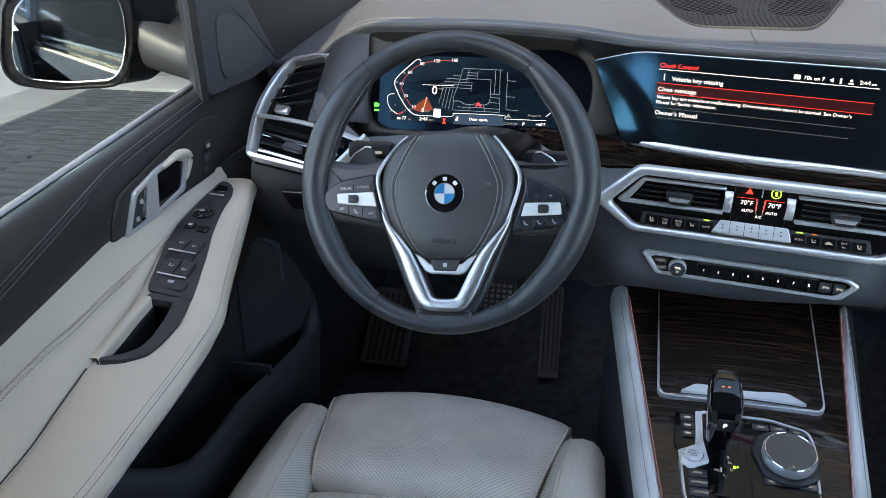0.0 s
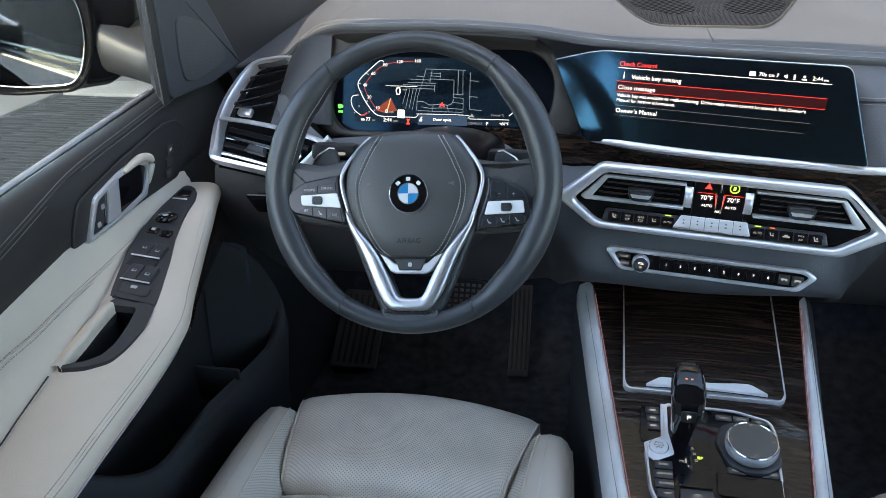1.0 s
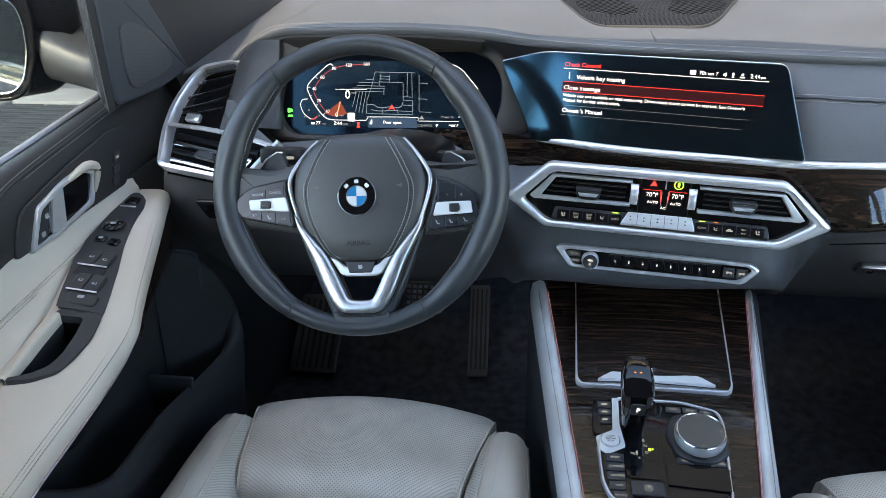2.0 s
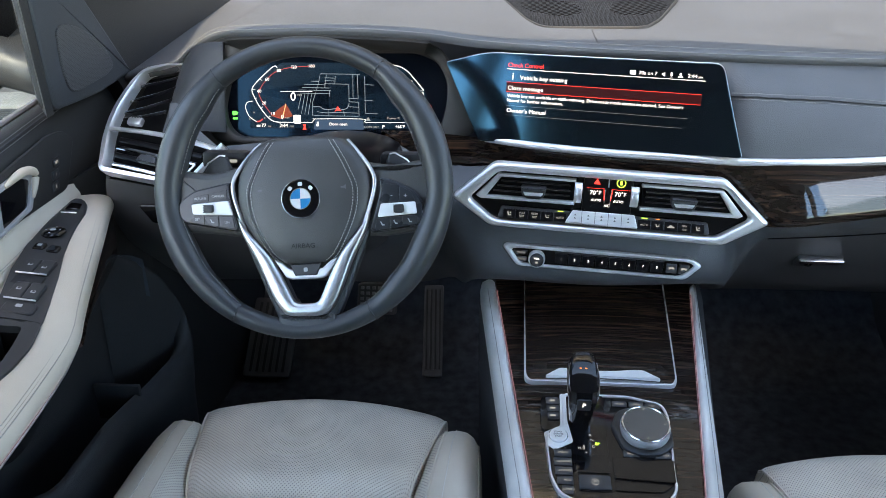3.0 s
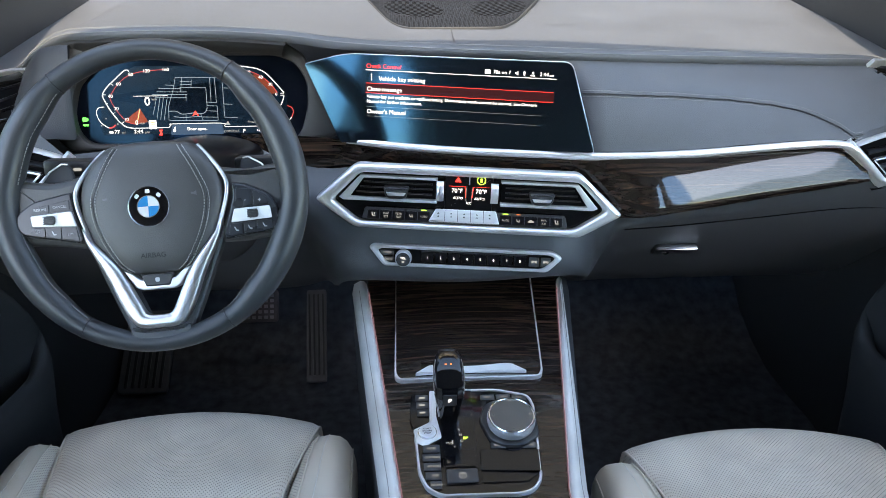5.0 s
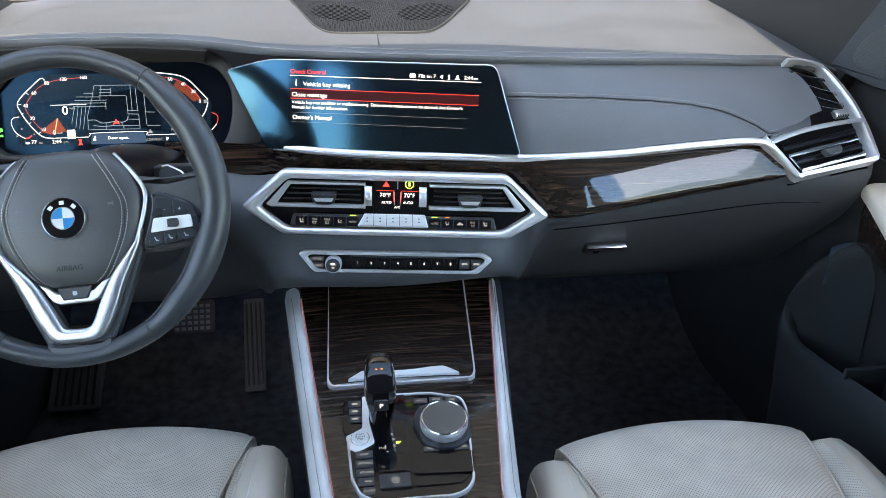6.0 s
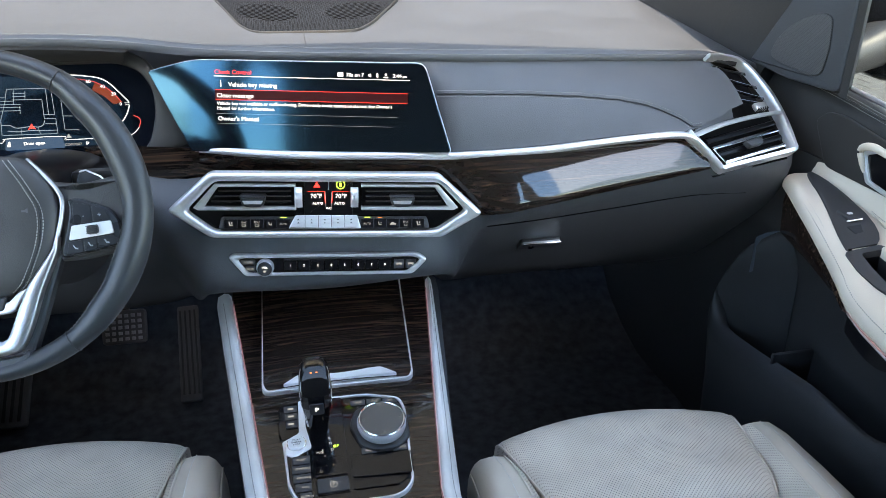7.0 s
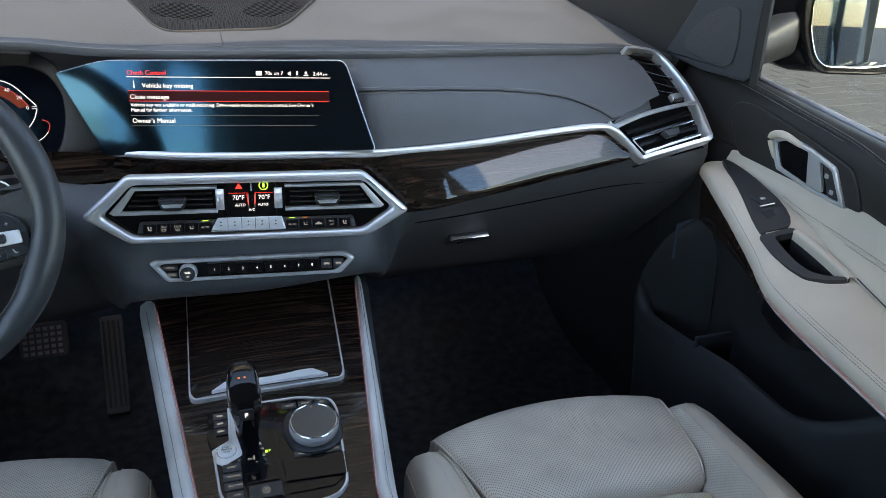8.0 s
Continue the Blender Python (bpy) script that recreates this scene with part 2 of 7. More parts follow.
RAIL = material("pale_grey_leather", (0.58, 0.57, 0.55), 0.36, bump=0.3, kind="leather", bscale=700)
PLASTIC = material("black_plastic", (0.026, 0.026, 0.028), 0.45, bump=0.2, bscale=900)
LOW = material("black_lower_plastic", (0.019, 0.0195, 0.021), 0.62, bump=0.35, kind="leather", bscale=700, spec=0.35)
SOFT = material("soft_black_plastic", (0.031, 0.033, 0.037), 0.6, bump=0.35, kind="leather", bscale=700)
LITBIN = material("lit_bin_plastic", (0.045, 0.055, 0.072), 0.5, bump=0.2, bscale=700)
VOID = material("dark_hollow", (0.004, 0.004, 0.0045), 0.8, rvar=0.0, spec=0.05)
DIALS = material("dark_dial", (0.004, 0.004, 0.005), 0.3, rvar=0.02, spec=0.2)
SCREEN = material("display_glass", (0.004, 0.005, 0.007), 0.09, rvar=0.02, spec=0.8)
SCREEN.node_tree.nodes["Principled BSDF"].inputs["Specular Tint"].default_value = (0.30, 0.72, 0.95, 1)
DIALGLASS = material("dial_glass", (0.004, 0.005, 0.008), 0.12, rvar=0.02, spec=0.12)
DIALGLASS.node_tree.nodes["Principled BSDF"].inputs["Specular Tint"].default_value = (0.2, 0.6, 1.0, 1)
PLATE = material("pale_silver_plate", (0.72, 0.72, 0.72), 0.4, metal=0.1, var=0.03, rvar=0.03)
GLOSS = material("piano_black", (0.004, 0.004, 0.005), 0.05, spec=0.42, rvar=0.02)
SPOKE = material("satin_spoke_metal", (0.58, 0.58, 0.59), 0.30, metal=0.95, var=0.03, scale=30, rvar=0.04)
PODKEY = material("blue_black_keys", (0.018, 0.020, 0.024), 0.28, rvar=0.04)
SILVER = material("satin_silver", (0.74, 0.74, 0.75), 0.33, metal=0.72, var=0.02, scale=25, rvar=0.02)
CHROME = material("bright_chrome", (0.8, 0.8, 0.81), 0.1, metal=1.0, var=0.03, rvar=0.03)
BRUSHED = material("brushed_metal", (0.72, 0.72, 0.72), 0.35, metal=0.6, bump=0.3, bscale=300, stretch=(1, 20, 1), var=0.08)
WOOD = material("dark_oak_gloss", (0.012, 0.0072, 0.0052), 0.4, var=0.3, scale=1.0, coat=1.0, stretch=(1.6, 210, 210), tint=(0.105, 0.056, 0.034), rvar=0.05, spec=0.08)
for nd in WOOD.node_tree.nodes:
    if nd.type == "TEX_NOISE":
        nd.inputs["Detail"].default_value, nd.inputs["Distortion"].default_value = 3.5, 0.7
    if nd.type == "VALTORGB":
        nd.color_ramp.elements[0].position, nd.color_ramp.elements[1].position = 0.50, 0.80
        nd.color_ramp.elements.new(0.60).color = (0.022, 0.012, 0.008, 1)
CARPET = material("black_carpet", (0.048, 0.053, 0.063), 0.95, bump=1.0, bscale=900, scale=40, var=0.35, spec=0.1)
CAP = material("matt_grey_cap", (0.075, 0.066, 0.057), 0.5, rvar=0.05)
HUB = material("hub_leather", (0.053, 0.052, 0.052), 0.43, bump=0.25, kind="leather", bscale=850, scale=14)
RUBBER = material("ribbed_rubber", (0.1, 0.1, 0.105), 0.6, bump=0.3, bscale=300)
STUD = material("grey_pedal_stud", (0.34, 0.34, 0.35), 0.4, metal=0.3)
STITCH = material("light_grey_thread", (0.34, 0.33, 0.31), 0.7, rvar=0)
THREAD = material("grey_thread", (0.20, 0.195, 0.185), 0.7, rvar=0)
PALE = material("pale_thread", (0.6, 0.59, 0.56), 0.7, rvar=0)
LINER = material("beige_headliner", (0.5, 0.46, 0.4), 0.9, bump=0.5, bscale=900)
PAINT = material("black_car_paint", (0.008, 0.008, 0.010), 0.22, coat=0.25, spec=0.25, rvar=0.03)
FLANK = material("blue_grey_car_paint", (0.10, 0.125, 0.16), 0.25, metal=0.6, coat=1.0, var=0.03, rvar=0.02)
MIRROR = material("mirror_glass", (0.30, 0.34, 0.38), 0.01, metal=1.0, var=0.0, rvar=0)
PANE = pane_material("window_glass", (0.93, 0.95, 0.94))
TINTED = pane_material("tinted_glass", (0.74, 0.78, 0.77))
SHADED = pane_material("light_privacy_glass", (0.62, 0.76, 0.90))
GRILLE = dotted("perforated_grille", (0.030, 0.031, 0.034), 0.0056, 0.36, (0.003, 0.003, 0.003), 0.6)
MESH = dotted("dark_mesh", (0.032, 0.033, 0.036), 0.0095, 0.44, (0.002, 0.002, 0.002), 0.6)
for m_ in (GRILLE, MESH):
    m_.node_tree.nodes["Principled BSDF"].inputs["Specular IOR Level"].default_value = 0.0
GRILLEV = dotted("fine_grille", (0.055, 0.055, 0.057), 0.0026, 0.33, (0.02, 0.02, 0.02), 0.5, axes_used=("Y", "Z"))
# both concretes are darkened: the left yard's shade is in their colour
CONCRETE = material("concrete", (0.13, 0.13, 0.125), 0.85, bump=0.6, bscale=60, scale=3, var=0.2)
PALECON = material("pale_concrete", (0.16, 0.165, 0.165), 0.85, bump=0.5, bscale=50, scale=2, var=0.12)
ASPHALT = material("asphalt", (0.06, 0.06, 0.06), 0.9, bump=0.8, bscale=120, scale=4, var=0.3)
ICON = glowing("white_light", (1, 1, 1), 1.1)
DIM = glowing("dim_white_print", (0.75, 0.78, 0.8), 0.24)
RED = glowing("red_light", (1, 0.05, 0.04), 1.1)
DARKRED = glowing("dim_red_light", (0.3, 0.008, 0.01), 0.06)
GREEN = glowing("green_light", (0.1, 1, 0.12), 1.0)
LIME = glowing("lime_light", (0.55, 1, 0.1), 1.0)
ORANGE = glowing("orange_light", (1, 0.25, 0.06), 0.8)
PINK = glowing("pink_ambient_light", (0.75, 0.36, 0.46), 0.20)
PRINT = material("grey_print", (0.42, 0.42, 0.42), 0.5, rvar=0)
WHITE = material("white_enamel", (0.62, 0.62, 0.62), 0.15, rvar=0)
BLUE = material("blue_enamel", (0.015, 0.20, 0.42), 0.15, rvar=0)

# ---- the setting: ground, cabin shell ----
GZ = -0.5
bm = bmesh.new()
bmesh.ops.create_grid(bm, x_segments=8, y_segments=8, size=400, matrix=Matrix.Translation((0, 0, GZ)))
solo("ground", bm, ASPHALT, "grey asphalt yard that reaches the horizon", "ground", "structure")

bm = surface([[(-0.80, y, z), (-0.3, y, z), (0.3, y, z), (0.80, y, z)] for y, z in ((-1.6, -0.1), (0.6, -0.1), (1.25, -0.1), (1.5, -0.1), (1.74, 0.04), (1.9, 0.5))], 40, 6, 0.03, (0, 0, -1))
solo("floor", bm, CARPET, "black carpeted cabin floor with a sloping footwell", "floor", "structure")
bm = box(-0.95, 1.92, -0.3, 0.95, 1.96, 0.72)
solo("wall_front", bm, SOFT, "black bulkhead behind the footwells", "wall", "structure")
bm = box(-0.95, -1.70, -0.12, 0.95, -1.64, 1.25)
solo("wall_back", bm, SEATS, "plain pale grey wall that closes the cabin", "wall", "structure")
for s, nm in ((-1, "wall_left"), (1, "wall_right")):
    bm = box(min(s * 0.9, s * 0.96), -1.66, -0.15, max(s * 0.9, s * 0.96), -0.345, 0.60)
    solo(nm, bm, SOFT, "dark trim along the rear of the cabin side", "wall", "structure")
    bm = loft([[(s * x, y, z) for x, y, z in ((0.93, y0, 0.56), (0.86, y0, 0.56), (0.74, y1, 1.2), (0.8, y1, 1.2))] for y0, y1 in ((-0.44, -0.50), (-0.36, -0.43))])
    solo("pillar", bm, LINER, "beige trimmed pillar between the side windows", "pillar", "structure")
for s, nm in ((-1, "wall_left"), (1, "wall_right")):
    bm = surface([[(s * 0.83, 0.93, z), (s * 0.815, 1.05, z), (s * 0.80, 1.3, z), (s * 0.78, 1.95, z)] for z in (-0.15, 0.2, 0.42, 0.58)], 8, 14, 0.06, (s, 0, 0))
    solo(nm, bm, LOW, "black kick panel beside the footwell", "wall", "structure")
for s, nm in ((-1, "wall_left"), (1, "wall_right")):
    bm = box(min(s * 0.962, s * 0.985), -1.72, -0.3, max(s * 0.962, s * 0.985), -0.35, 0.58, 0.008)
    solo(nm, bm, FLANK, "blue-grey painted rear flank of the car", "wall", "structure")
    bm = box(min(s * 0.962, s * 0.985), -1.72, 0.58, max(s * 0.962, s * 0.985), -0.35, 0.595, 0.003)
    solo("trim", bm, CHROME, "bright strip along the rear window line", "trim", "structure")
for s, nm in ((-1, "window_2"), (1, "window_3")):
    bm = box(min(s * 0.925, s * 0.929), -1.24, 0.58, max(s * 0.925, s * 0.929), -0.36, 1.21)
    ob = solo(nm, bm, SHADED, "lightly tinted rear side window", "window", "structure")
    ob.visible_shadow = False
    bm = loft([[(s * x, y, z) for x, y, z in ((0.93, y0, 0.56), (0.86, y0, 0.56), (0.76, y1, 1.2), (0.9, y1, 1.2))] for y0, y1 in ((-1.645, -1.645), (-1.24, -1.12))])
    solo("pillar", bm, LINER, "beige trimmed rear roof pillar", "pillar", "structure")
# roof
bm = prism(rounded(rect(-0.93, -1.64, 0.93, 0.64), 0.1), 0.05, 0.01, 2, Matrix.Translation((0, 0, 1.2)))
solo("ceiling", bm, LINER, "beige cloth headliner", "ceiling", "structure")
bm = surface([[(-0.66, 0.63, 1.21), (0, 0.64, 1.225), (0.66, 0.63, 1.21)], [(-0.72, 1.1, 1.02), (0, 1.2, 1.03), (0.72, 1.1, 1.02)], [(-0.78, 1.62, 0.79), (0, 1.85, 0.79), (0.78, 1.62, 0.79)]], 12, 12, 0.005, (0, 0.6, 0.8))
ob = solo("window_1", bm, PANE, "curved windscreen glass", "window", "structure")
ob.visible_shadow = False


def a_pillar(s):
    """Trim from the dash end up to the roof; each row runs from the windscreen back to the door's corner panel."""
    rows = (((0.785, 1.80, 0.66), (0.79, 1.235, 0.66)), ((0.785, 1.80, 0.74), (0.792, 1.222, 0.70)), ((0.784, 1.66, 0.80), (0.794, 1.13, 0.816)),
            ((0.768, 1.30, 0.93), (0.79, 1.045, 0.915)), ((0.735, 1.0, 1.04), (0.765, 0.9, 1.01)), ((0.70, 0.7, 1.13), (0.735, 0.64, 1.11)), ((0.655, 0.42, 1.215), (0.70, 0.42, 1.20)))
    lines = []
    for a, b in rows:
        a, b = Vector((s * a[0], a[1], a[2])), Vector((s * (b[0] + 0.012), b[1] - 0.045, b[2] - 0.01))
        lines.append([a, a.lerp(b, 0.3) - Vector((s * 0.010, 0, 0)), a.lerp(b, 0.7) - Vector((s * 0.012, 0, 0)), b])
    return surface(lines, 30, 12, 0.05, (s, 0.0, 0.0))


for s in (-1, 1):
    solo("pillar", a_pillar(s), DARK, "dark trimmed windscreen pillar", "pillar", "structure", angle=70)

# ---- dashboard ----
dash = thing("dashboard", (0, 1.2, 0.3), "black leather dashboard with wood and silver trim", "dashboard")
EDGE = [(-0.84, 1.21, 0.685), (-0.777, 1.18, 0.705), (-0.72, 1.165, 0.717), (-0.688, 1.145, 0.727), (-0.653, 1.13, 0.756), (-0.60, 1.11, 0.785), (-0.519, 1.08, 0.795), (-0.431, 1.07, 0.798), (-0.347, 1.07, 0.796), (-0.264, 1.075, 0.789), (-0.189, 1.085, 0.777),
        (-0.10, 1.08, 0.7705), (0.0, 1.061, 0.7685), (0.08, 1.052, 0.767), (0.16, 1.05, 0.7635), (0.3, 1.076, 0.7535), (0.47, 1.11, 0.742), (0.587, 1.13, 0.734), (0.668, 1.145, 0.729), (0.72, 1.167, 0.717), (0.777, 1.18, 0.703), (0.84, 1.21, 0.683)]
edge = lerp_rows(EDGE, 110)


def dash_line(k, rise):
    return [Vector((p.x * (1 + 0.0 * k), p.y + (1.85 - 0.12 * abs(p.x) ** 2 - p.y) * k, p.z * (1 - k) + (0.785 - 0.05 * p.x * p.x) * k + rise)) for p in edge]


lines = [[p + Vector((0, 0.006, -0.012)) for p in edge], [p + Vector((0, 0.001, -0.004)) for p in edge], [p + Vector((0, 0.008, 0.003)) for p in edge]] + [dash_line(k, 0.004 * math.sin(3.14 * k)) for k in (0.06, 0.15, 0.3, 0.5, 0.75, 1.0)]
bm = add_rows(bmesh.new(), lines)
part("dash_top", bm, DASH, dash, "grainy dark leather dash top", angle=80)
part("seam", stitches([p + Vector((0, 0.013, 0.0046)) for p in edge[5:104]]), THREAD, dash, "grey stitching")
part("seam", stitches([p + Vector((0, 0.003, -0.0005)) for p in edge[5:104]]), THREAD, dash, "grey stitching")
bm = tube([(-0.012, 1.075, 0.7706), (-0.012, 1.1, 0.7708), (-0.012, 1.15, 0.7717), (-0.012, 1.21, 0.7737)], 0.0011, 5)
part("seam", bm, PLASTIC, dash, "dark joint")

# silver strip: top line of the wood trim
STRIP = [(-0.34, 1.07, 0.645), (-0.27, 1.05, 0.648), (-0.19, 1.045, 0.642), (-0.1, 1.02, 0.637), (0.0, 1.0, 0.634), (0.1, 0.985, 0.633), (0.19, 0.977, 0.630), (0.318, 0.975, 0.632), (0.454, 0.975, 0.641), (0.535, 0.973, 0.645), (0.565, 0.972, 0.639), (0.592, 0.972, 0.616), (0.620, 0.972, 0.588)]
strip = lerp_rows(STRIP, 60)
# passenger face pad
pad_rows, pad_seam = [], []
SEAM_X, SEAM_Z = (0.17, 0.272, 0.372, 0.458, 0.508, 0.550, 0.582), (0.7082, 0.7039, 0.6979, 0.6882, 0.676, 0.6546, 0.6285)
foot = lerp_rows([p for p in STRIP if p[0] < 0.545] + [(0.562, 0.972, 0.644), (0.62, 0.996, 0.655), (0.676, 1.024, 0.668)], 80)
for p in edge:
    if not 0.10 < p.x < 0.68:
        continue
    p = p + Vector((0, 0.006, -0.012))
    q = min(foot, key=lambda c: abs(c.x - p.x)) + Vector((0, 0.004, 0.004))
    q.x = p.x
    back = 0.025 * max(0.0, min(1.0, (0.185 - p.x) / 0.03))
    q.y += back * 0.7
    col = lerp_rows([p, p.lerp(q, 0.33) + Vector((0, -0.014 + back, 0.006)), p.lerp(q, 0.7) + Vector((0, -0.012 + back, 0.004)), q], 14)
    pad_rows.append(col)
    if 0.16 < p.x < 0.59:
        fine = [col[k].lerp(col[k + 1], j / 6) for k in range(13) for j in range(6)]
        want = np.interp(p.x, SEAM_X, SEAM_Z)
        a = min(fine, key=lambda c: abs(c.z - want + 0.26 * (c.y - 1.03)))
        pad_seam.append(a + Vector((0, -0.0012, 0.001)))
part("face_pad", add_rows(bmesh.new(), pad_rows), DASH, dash, "smooth dark leather pad in front of the passenger", angle=80)
part("seam", tube(pad_seam, 0.0012, 6), PLASTIC, dash, "dark joint")
part("seam", stitches([p + Vector((0, -0.001, 0.0045)) for p in pad_seam]), THREAD, dash, "grey stitching")
part("seam", stitches([p + Vector((0, -0.002, -0.004)) for p in pad_seam]), THREAD, dash, "grey stitching")
# wood trim below the strip
rows = []
for p in strip:
    if p.x > 0.60:
        continue
    x = p.x
    u = min(1.0, max(0.0, (x - 0.12) / 0.16))
    u = u * u * (3 - 2 * u)
    low = 0.545 + max(0.0, x - 0.227) * 0.125
    fwd = 0.024 * u
    yaw = min(max((x - 0.40) / 0.20, -1.0), 1.0) * 0.015 * u
    p = p + Vector((0, yaw, 0))
    q = Vector((x, p.y + 0.008 - 1.6 * fwd, low))
    rows.append(lerp_rows([p + Vector((0, 0.0, -0.002)), p.lerp(q, 0.25) + Vector((0, -0.004, 0)), p.lerp(q, 0.75) + Vector((0, -0.003, 0)), q, q + Vector((0, 0.012, -0.006)), q + Vector((0, 0.03, -0.006))], 16))
part("wood_trim", add_rows(bmesh.new(), rows), WOOD, dash, "glossy dark wood trim", angle=80)
part("silver_strip", tube([p + Vector((0, -0.004, 0)) for p in strip if p.x > -0.185], 0.0064, 12, flat=0.9), SILVER, dash, "satin silver trim strip", angle=80)

# lower dash, driver's knee panel to glovebox
PROF = [(-0.77, [(1.02, 0.595), (1.0, 0.55), (1.03, 0.47), (1.11, 0.39), (1.24, 0.28), (1.4, 0.2)]),
        (-0.60, [(1.03, 0.62), (1.01, 0.56), (1.04, 0.47), (1.12, 0.39), (1.25, 0.28), (1.4, 0.2)]),
        (-0.34, [(1.06, 0.63), (1.03, 0.56), (1.05, 0.47), (1.12, 0.39), (1.25, 0.28), (1.4, 0.2)]),
        (-0.25, [(1.05, 0.60), (1.01, 0.56), (1.02, 0.50), (1.08, 0.43), (1.2, 0.32), (1.36, 0.24)]),
        (-0.215, [(1.04, 0.59), (0.985, 0.555), (0.985, 0.51), (1.01, 0.45), (1.1, 0.36), (1.3, 0.28)]),
        (-0.17, [(1.03, 0.595), (0.985, 0.56), (0.963, 0.50), (0.954, 0.460), (0.985, 0.43), (1.12, 0.38)]),
        (0.0, [(1.03, 0.60), (0.985, 0.56), (0.960, 0.49), (0.949, 0.457), (0.975, 0.428), (1.10, 0.38)]),
        (0.17, [(1.03, 0.595), (0.985, 0.56), (0.963, 0.50), (0.954, 0.460), (0.985, 0.43), (1.12, 0.38)]),
        (0.215, [(1.02, 0.55), (0.982, 0.53), (0.98, 0.50), (1.01, 0.45), (1.1, 0.36), (1.3, 0.28)]),
        (0.25, [(0.966, 0.545), (0.975, 0.522), (1.03, 0.48), (1.09, 0.43), (1.2, 0.32), (1.36, 0.22)]),
        (0.34, [(0.964, 0.556), (0.976, 0.530), (1.04, 0.478), (1.12, 0.411), (1.25, 0.29), (1.4, 0.2)]),
        (0.465, [(0.966, 0.571), (0.978, 0.545), (1.04, 0.485), (1.12, 0.412), (1.25, 0.29), (1.4, 0.2)]),
        (0.60, [(0.972, 0.588), (0.981, 0.562), (1.035, 0.495), (1.115, 0.415), (1.25, 0.29), (1.4, 0.2)]),
        (0.70, [(0.985, 0.59), (0.985, 0.56), (1.03, 0.495), (1.11, 0.41), (1.25, 0.29), (1.4, 0.2)]),
        (0.765, [(0.995, 0.598), (0.995, 0.56), (1.035, 0.49), (1.115, 0.41), (1.25, 0.29), (1.4, 0.2)])]
bm = surface([[(x, y, z) for y, z in pr] for x, pr in PROF], 70, 26, 0.008, (0, 1, 0.4))
part("lower_panel", bm, DASH, dash, "soft dark lower dash panel", angle=80)
groove = [(x, pr[1][0] + 0.55 * (pr[2][0] - pr[1][0]) - 0.001, pr[1][1] + 0.55 * (pr[2][1] - pr[1][1])) for x, pr in PROF if 0.24 < x < 0.71]
part("seam", tube(lerp_rows(groove, 40), 0.0016, 6), VOID, dash, "dark joint above the glovebox lid")
# glovebox handle
GM = axes((0.385, 1.116, 0.412), (1, 0, 0), (0, -0.66, 0.75))
glove = part("glovebox_handle", prism(rounded(rect(-0.045, -0.02, 0.03, 0.014), 0.006), 0.006, 0.002, m=GM), PLASTIC, dash, "recessed black glovebox latch")
part("chrome_bar", prism(rounded(rect(-0.042, 0.006, 0.03, 0.013), 0.003), 0.011, 0.002, m=GM), CHROME, glove, "bright chrome bar")
part("lock", lathe([(0.006, 0), (0.006, 0.008), (0.0045, 0.009)], GM @ Matrix.Translation((-0.022, -0.009, 0)), 16), CHROME, glove)

# centre speaker grille in the dash top
gp = [(-0.175, 1.58), (-0.160, 1.50), (-0.114, 1.27), (-0.089, 1.204), (0.073, 1.2), (0.107, 1.27), (0.182, 1.50), (0.20, 1.58)]
gm = Matrix.Translation((0, 1.2, 0.7732)) @ Matrix.Rotation(radians(1.55), 4, "X") @ Matrix.Translation((0, -1.2, 0))
grille = part("speaker_grille", prism(rounded(gp, 0.025), 0.004, 0.0004, m=gm), GRILLE, dash, "perforated dark speaker grille")
part("grille_rim", prism(rounded([(0.008 + (a - 0.008) * 1.022, 1.2 + (b - 1.2) * 1.01 - 0.0025) for a, b in gp], 0.026), 0.0036, 0.001, m=gm), DARK, grille, "dark rim")
for s in (-1, 1):
    oval = [(0.008 + s * 0.078 + 0.05 * math.cos(0.2618 * k) + s * 0.22 * 0.085 * math.sin(0.2618 * k), 1.375 + 0.085 * math.sin(0.2618 * k)) for k in range(24)]
    part("mesh_oval", prism(oval, 0.0046, 0.0005, m=gm), MESH, grille, "dark open mesh oval")

# ---- instrument cluster ----
cluster = thing("instrument_cluster", (-0.41, 1.12, 0.62), "black glossy digital instrument display with a map", "display")
CM = axes((-0.410, 1.098, 0.683), (1, 0, 0), (0, 0.3, 1))
ring = rounded([(-0.2165, -0.012), (-0.213, 0.045), (-0.175, 0.088), (-0.065, 0.0925), (0.12, 0.102), (0.168, 0.073), (0.192, 0.025), (0.214, -0.035), (0.216, -0.052), (0.165, -0.063), (0.0, -0.078), (-0.19, -0.069), (-0.213, -0.045)], 0.008)
inner = rounded([(-0.182, -0.012), (-0.172, 0.028), (-0.140, 0.060), (-0.065, 0.0715), (0.125, 0.0715), (0.157, 0.058), (0.1725, 0.030), (0.1725, -0.005), (0.163, -0.040), (0.150, -0.058), (0.0, -0.0605), (-0.160, -0.0585), (-0.178, -0.040)], 0.012)
part("bezel", prism(ring, 0.026, 0.006, m=CM @ Matrix.Translation((0, 0, -0.010)), hole=inner), DARK, cluster, "dark grey surround")
glass = part("screen", prism(inner, 0.004, m=CM @ Matrix.Translation((0, 0, -0.008))), DIALGLASS, cluster, "glossy black display glass")

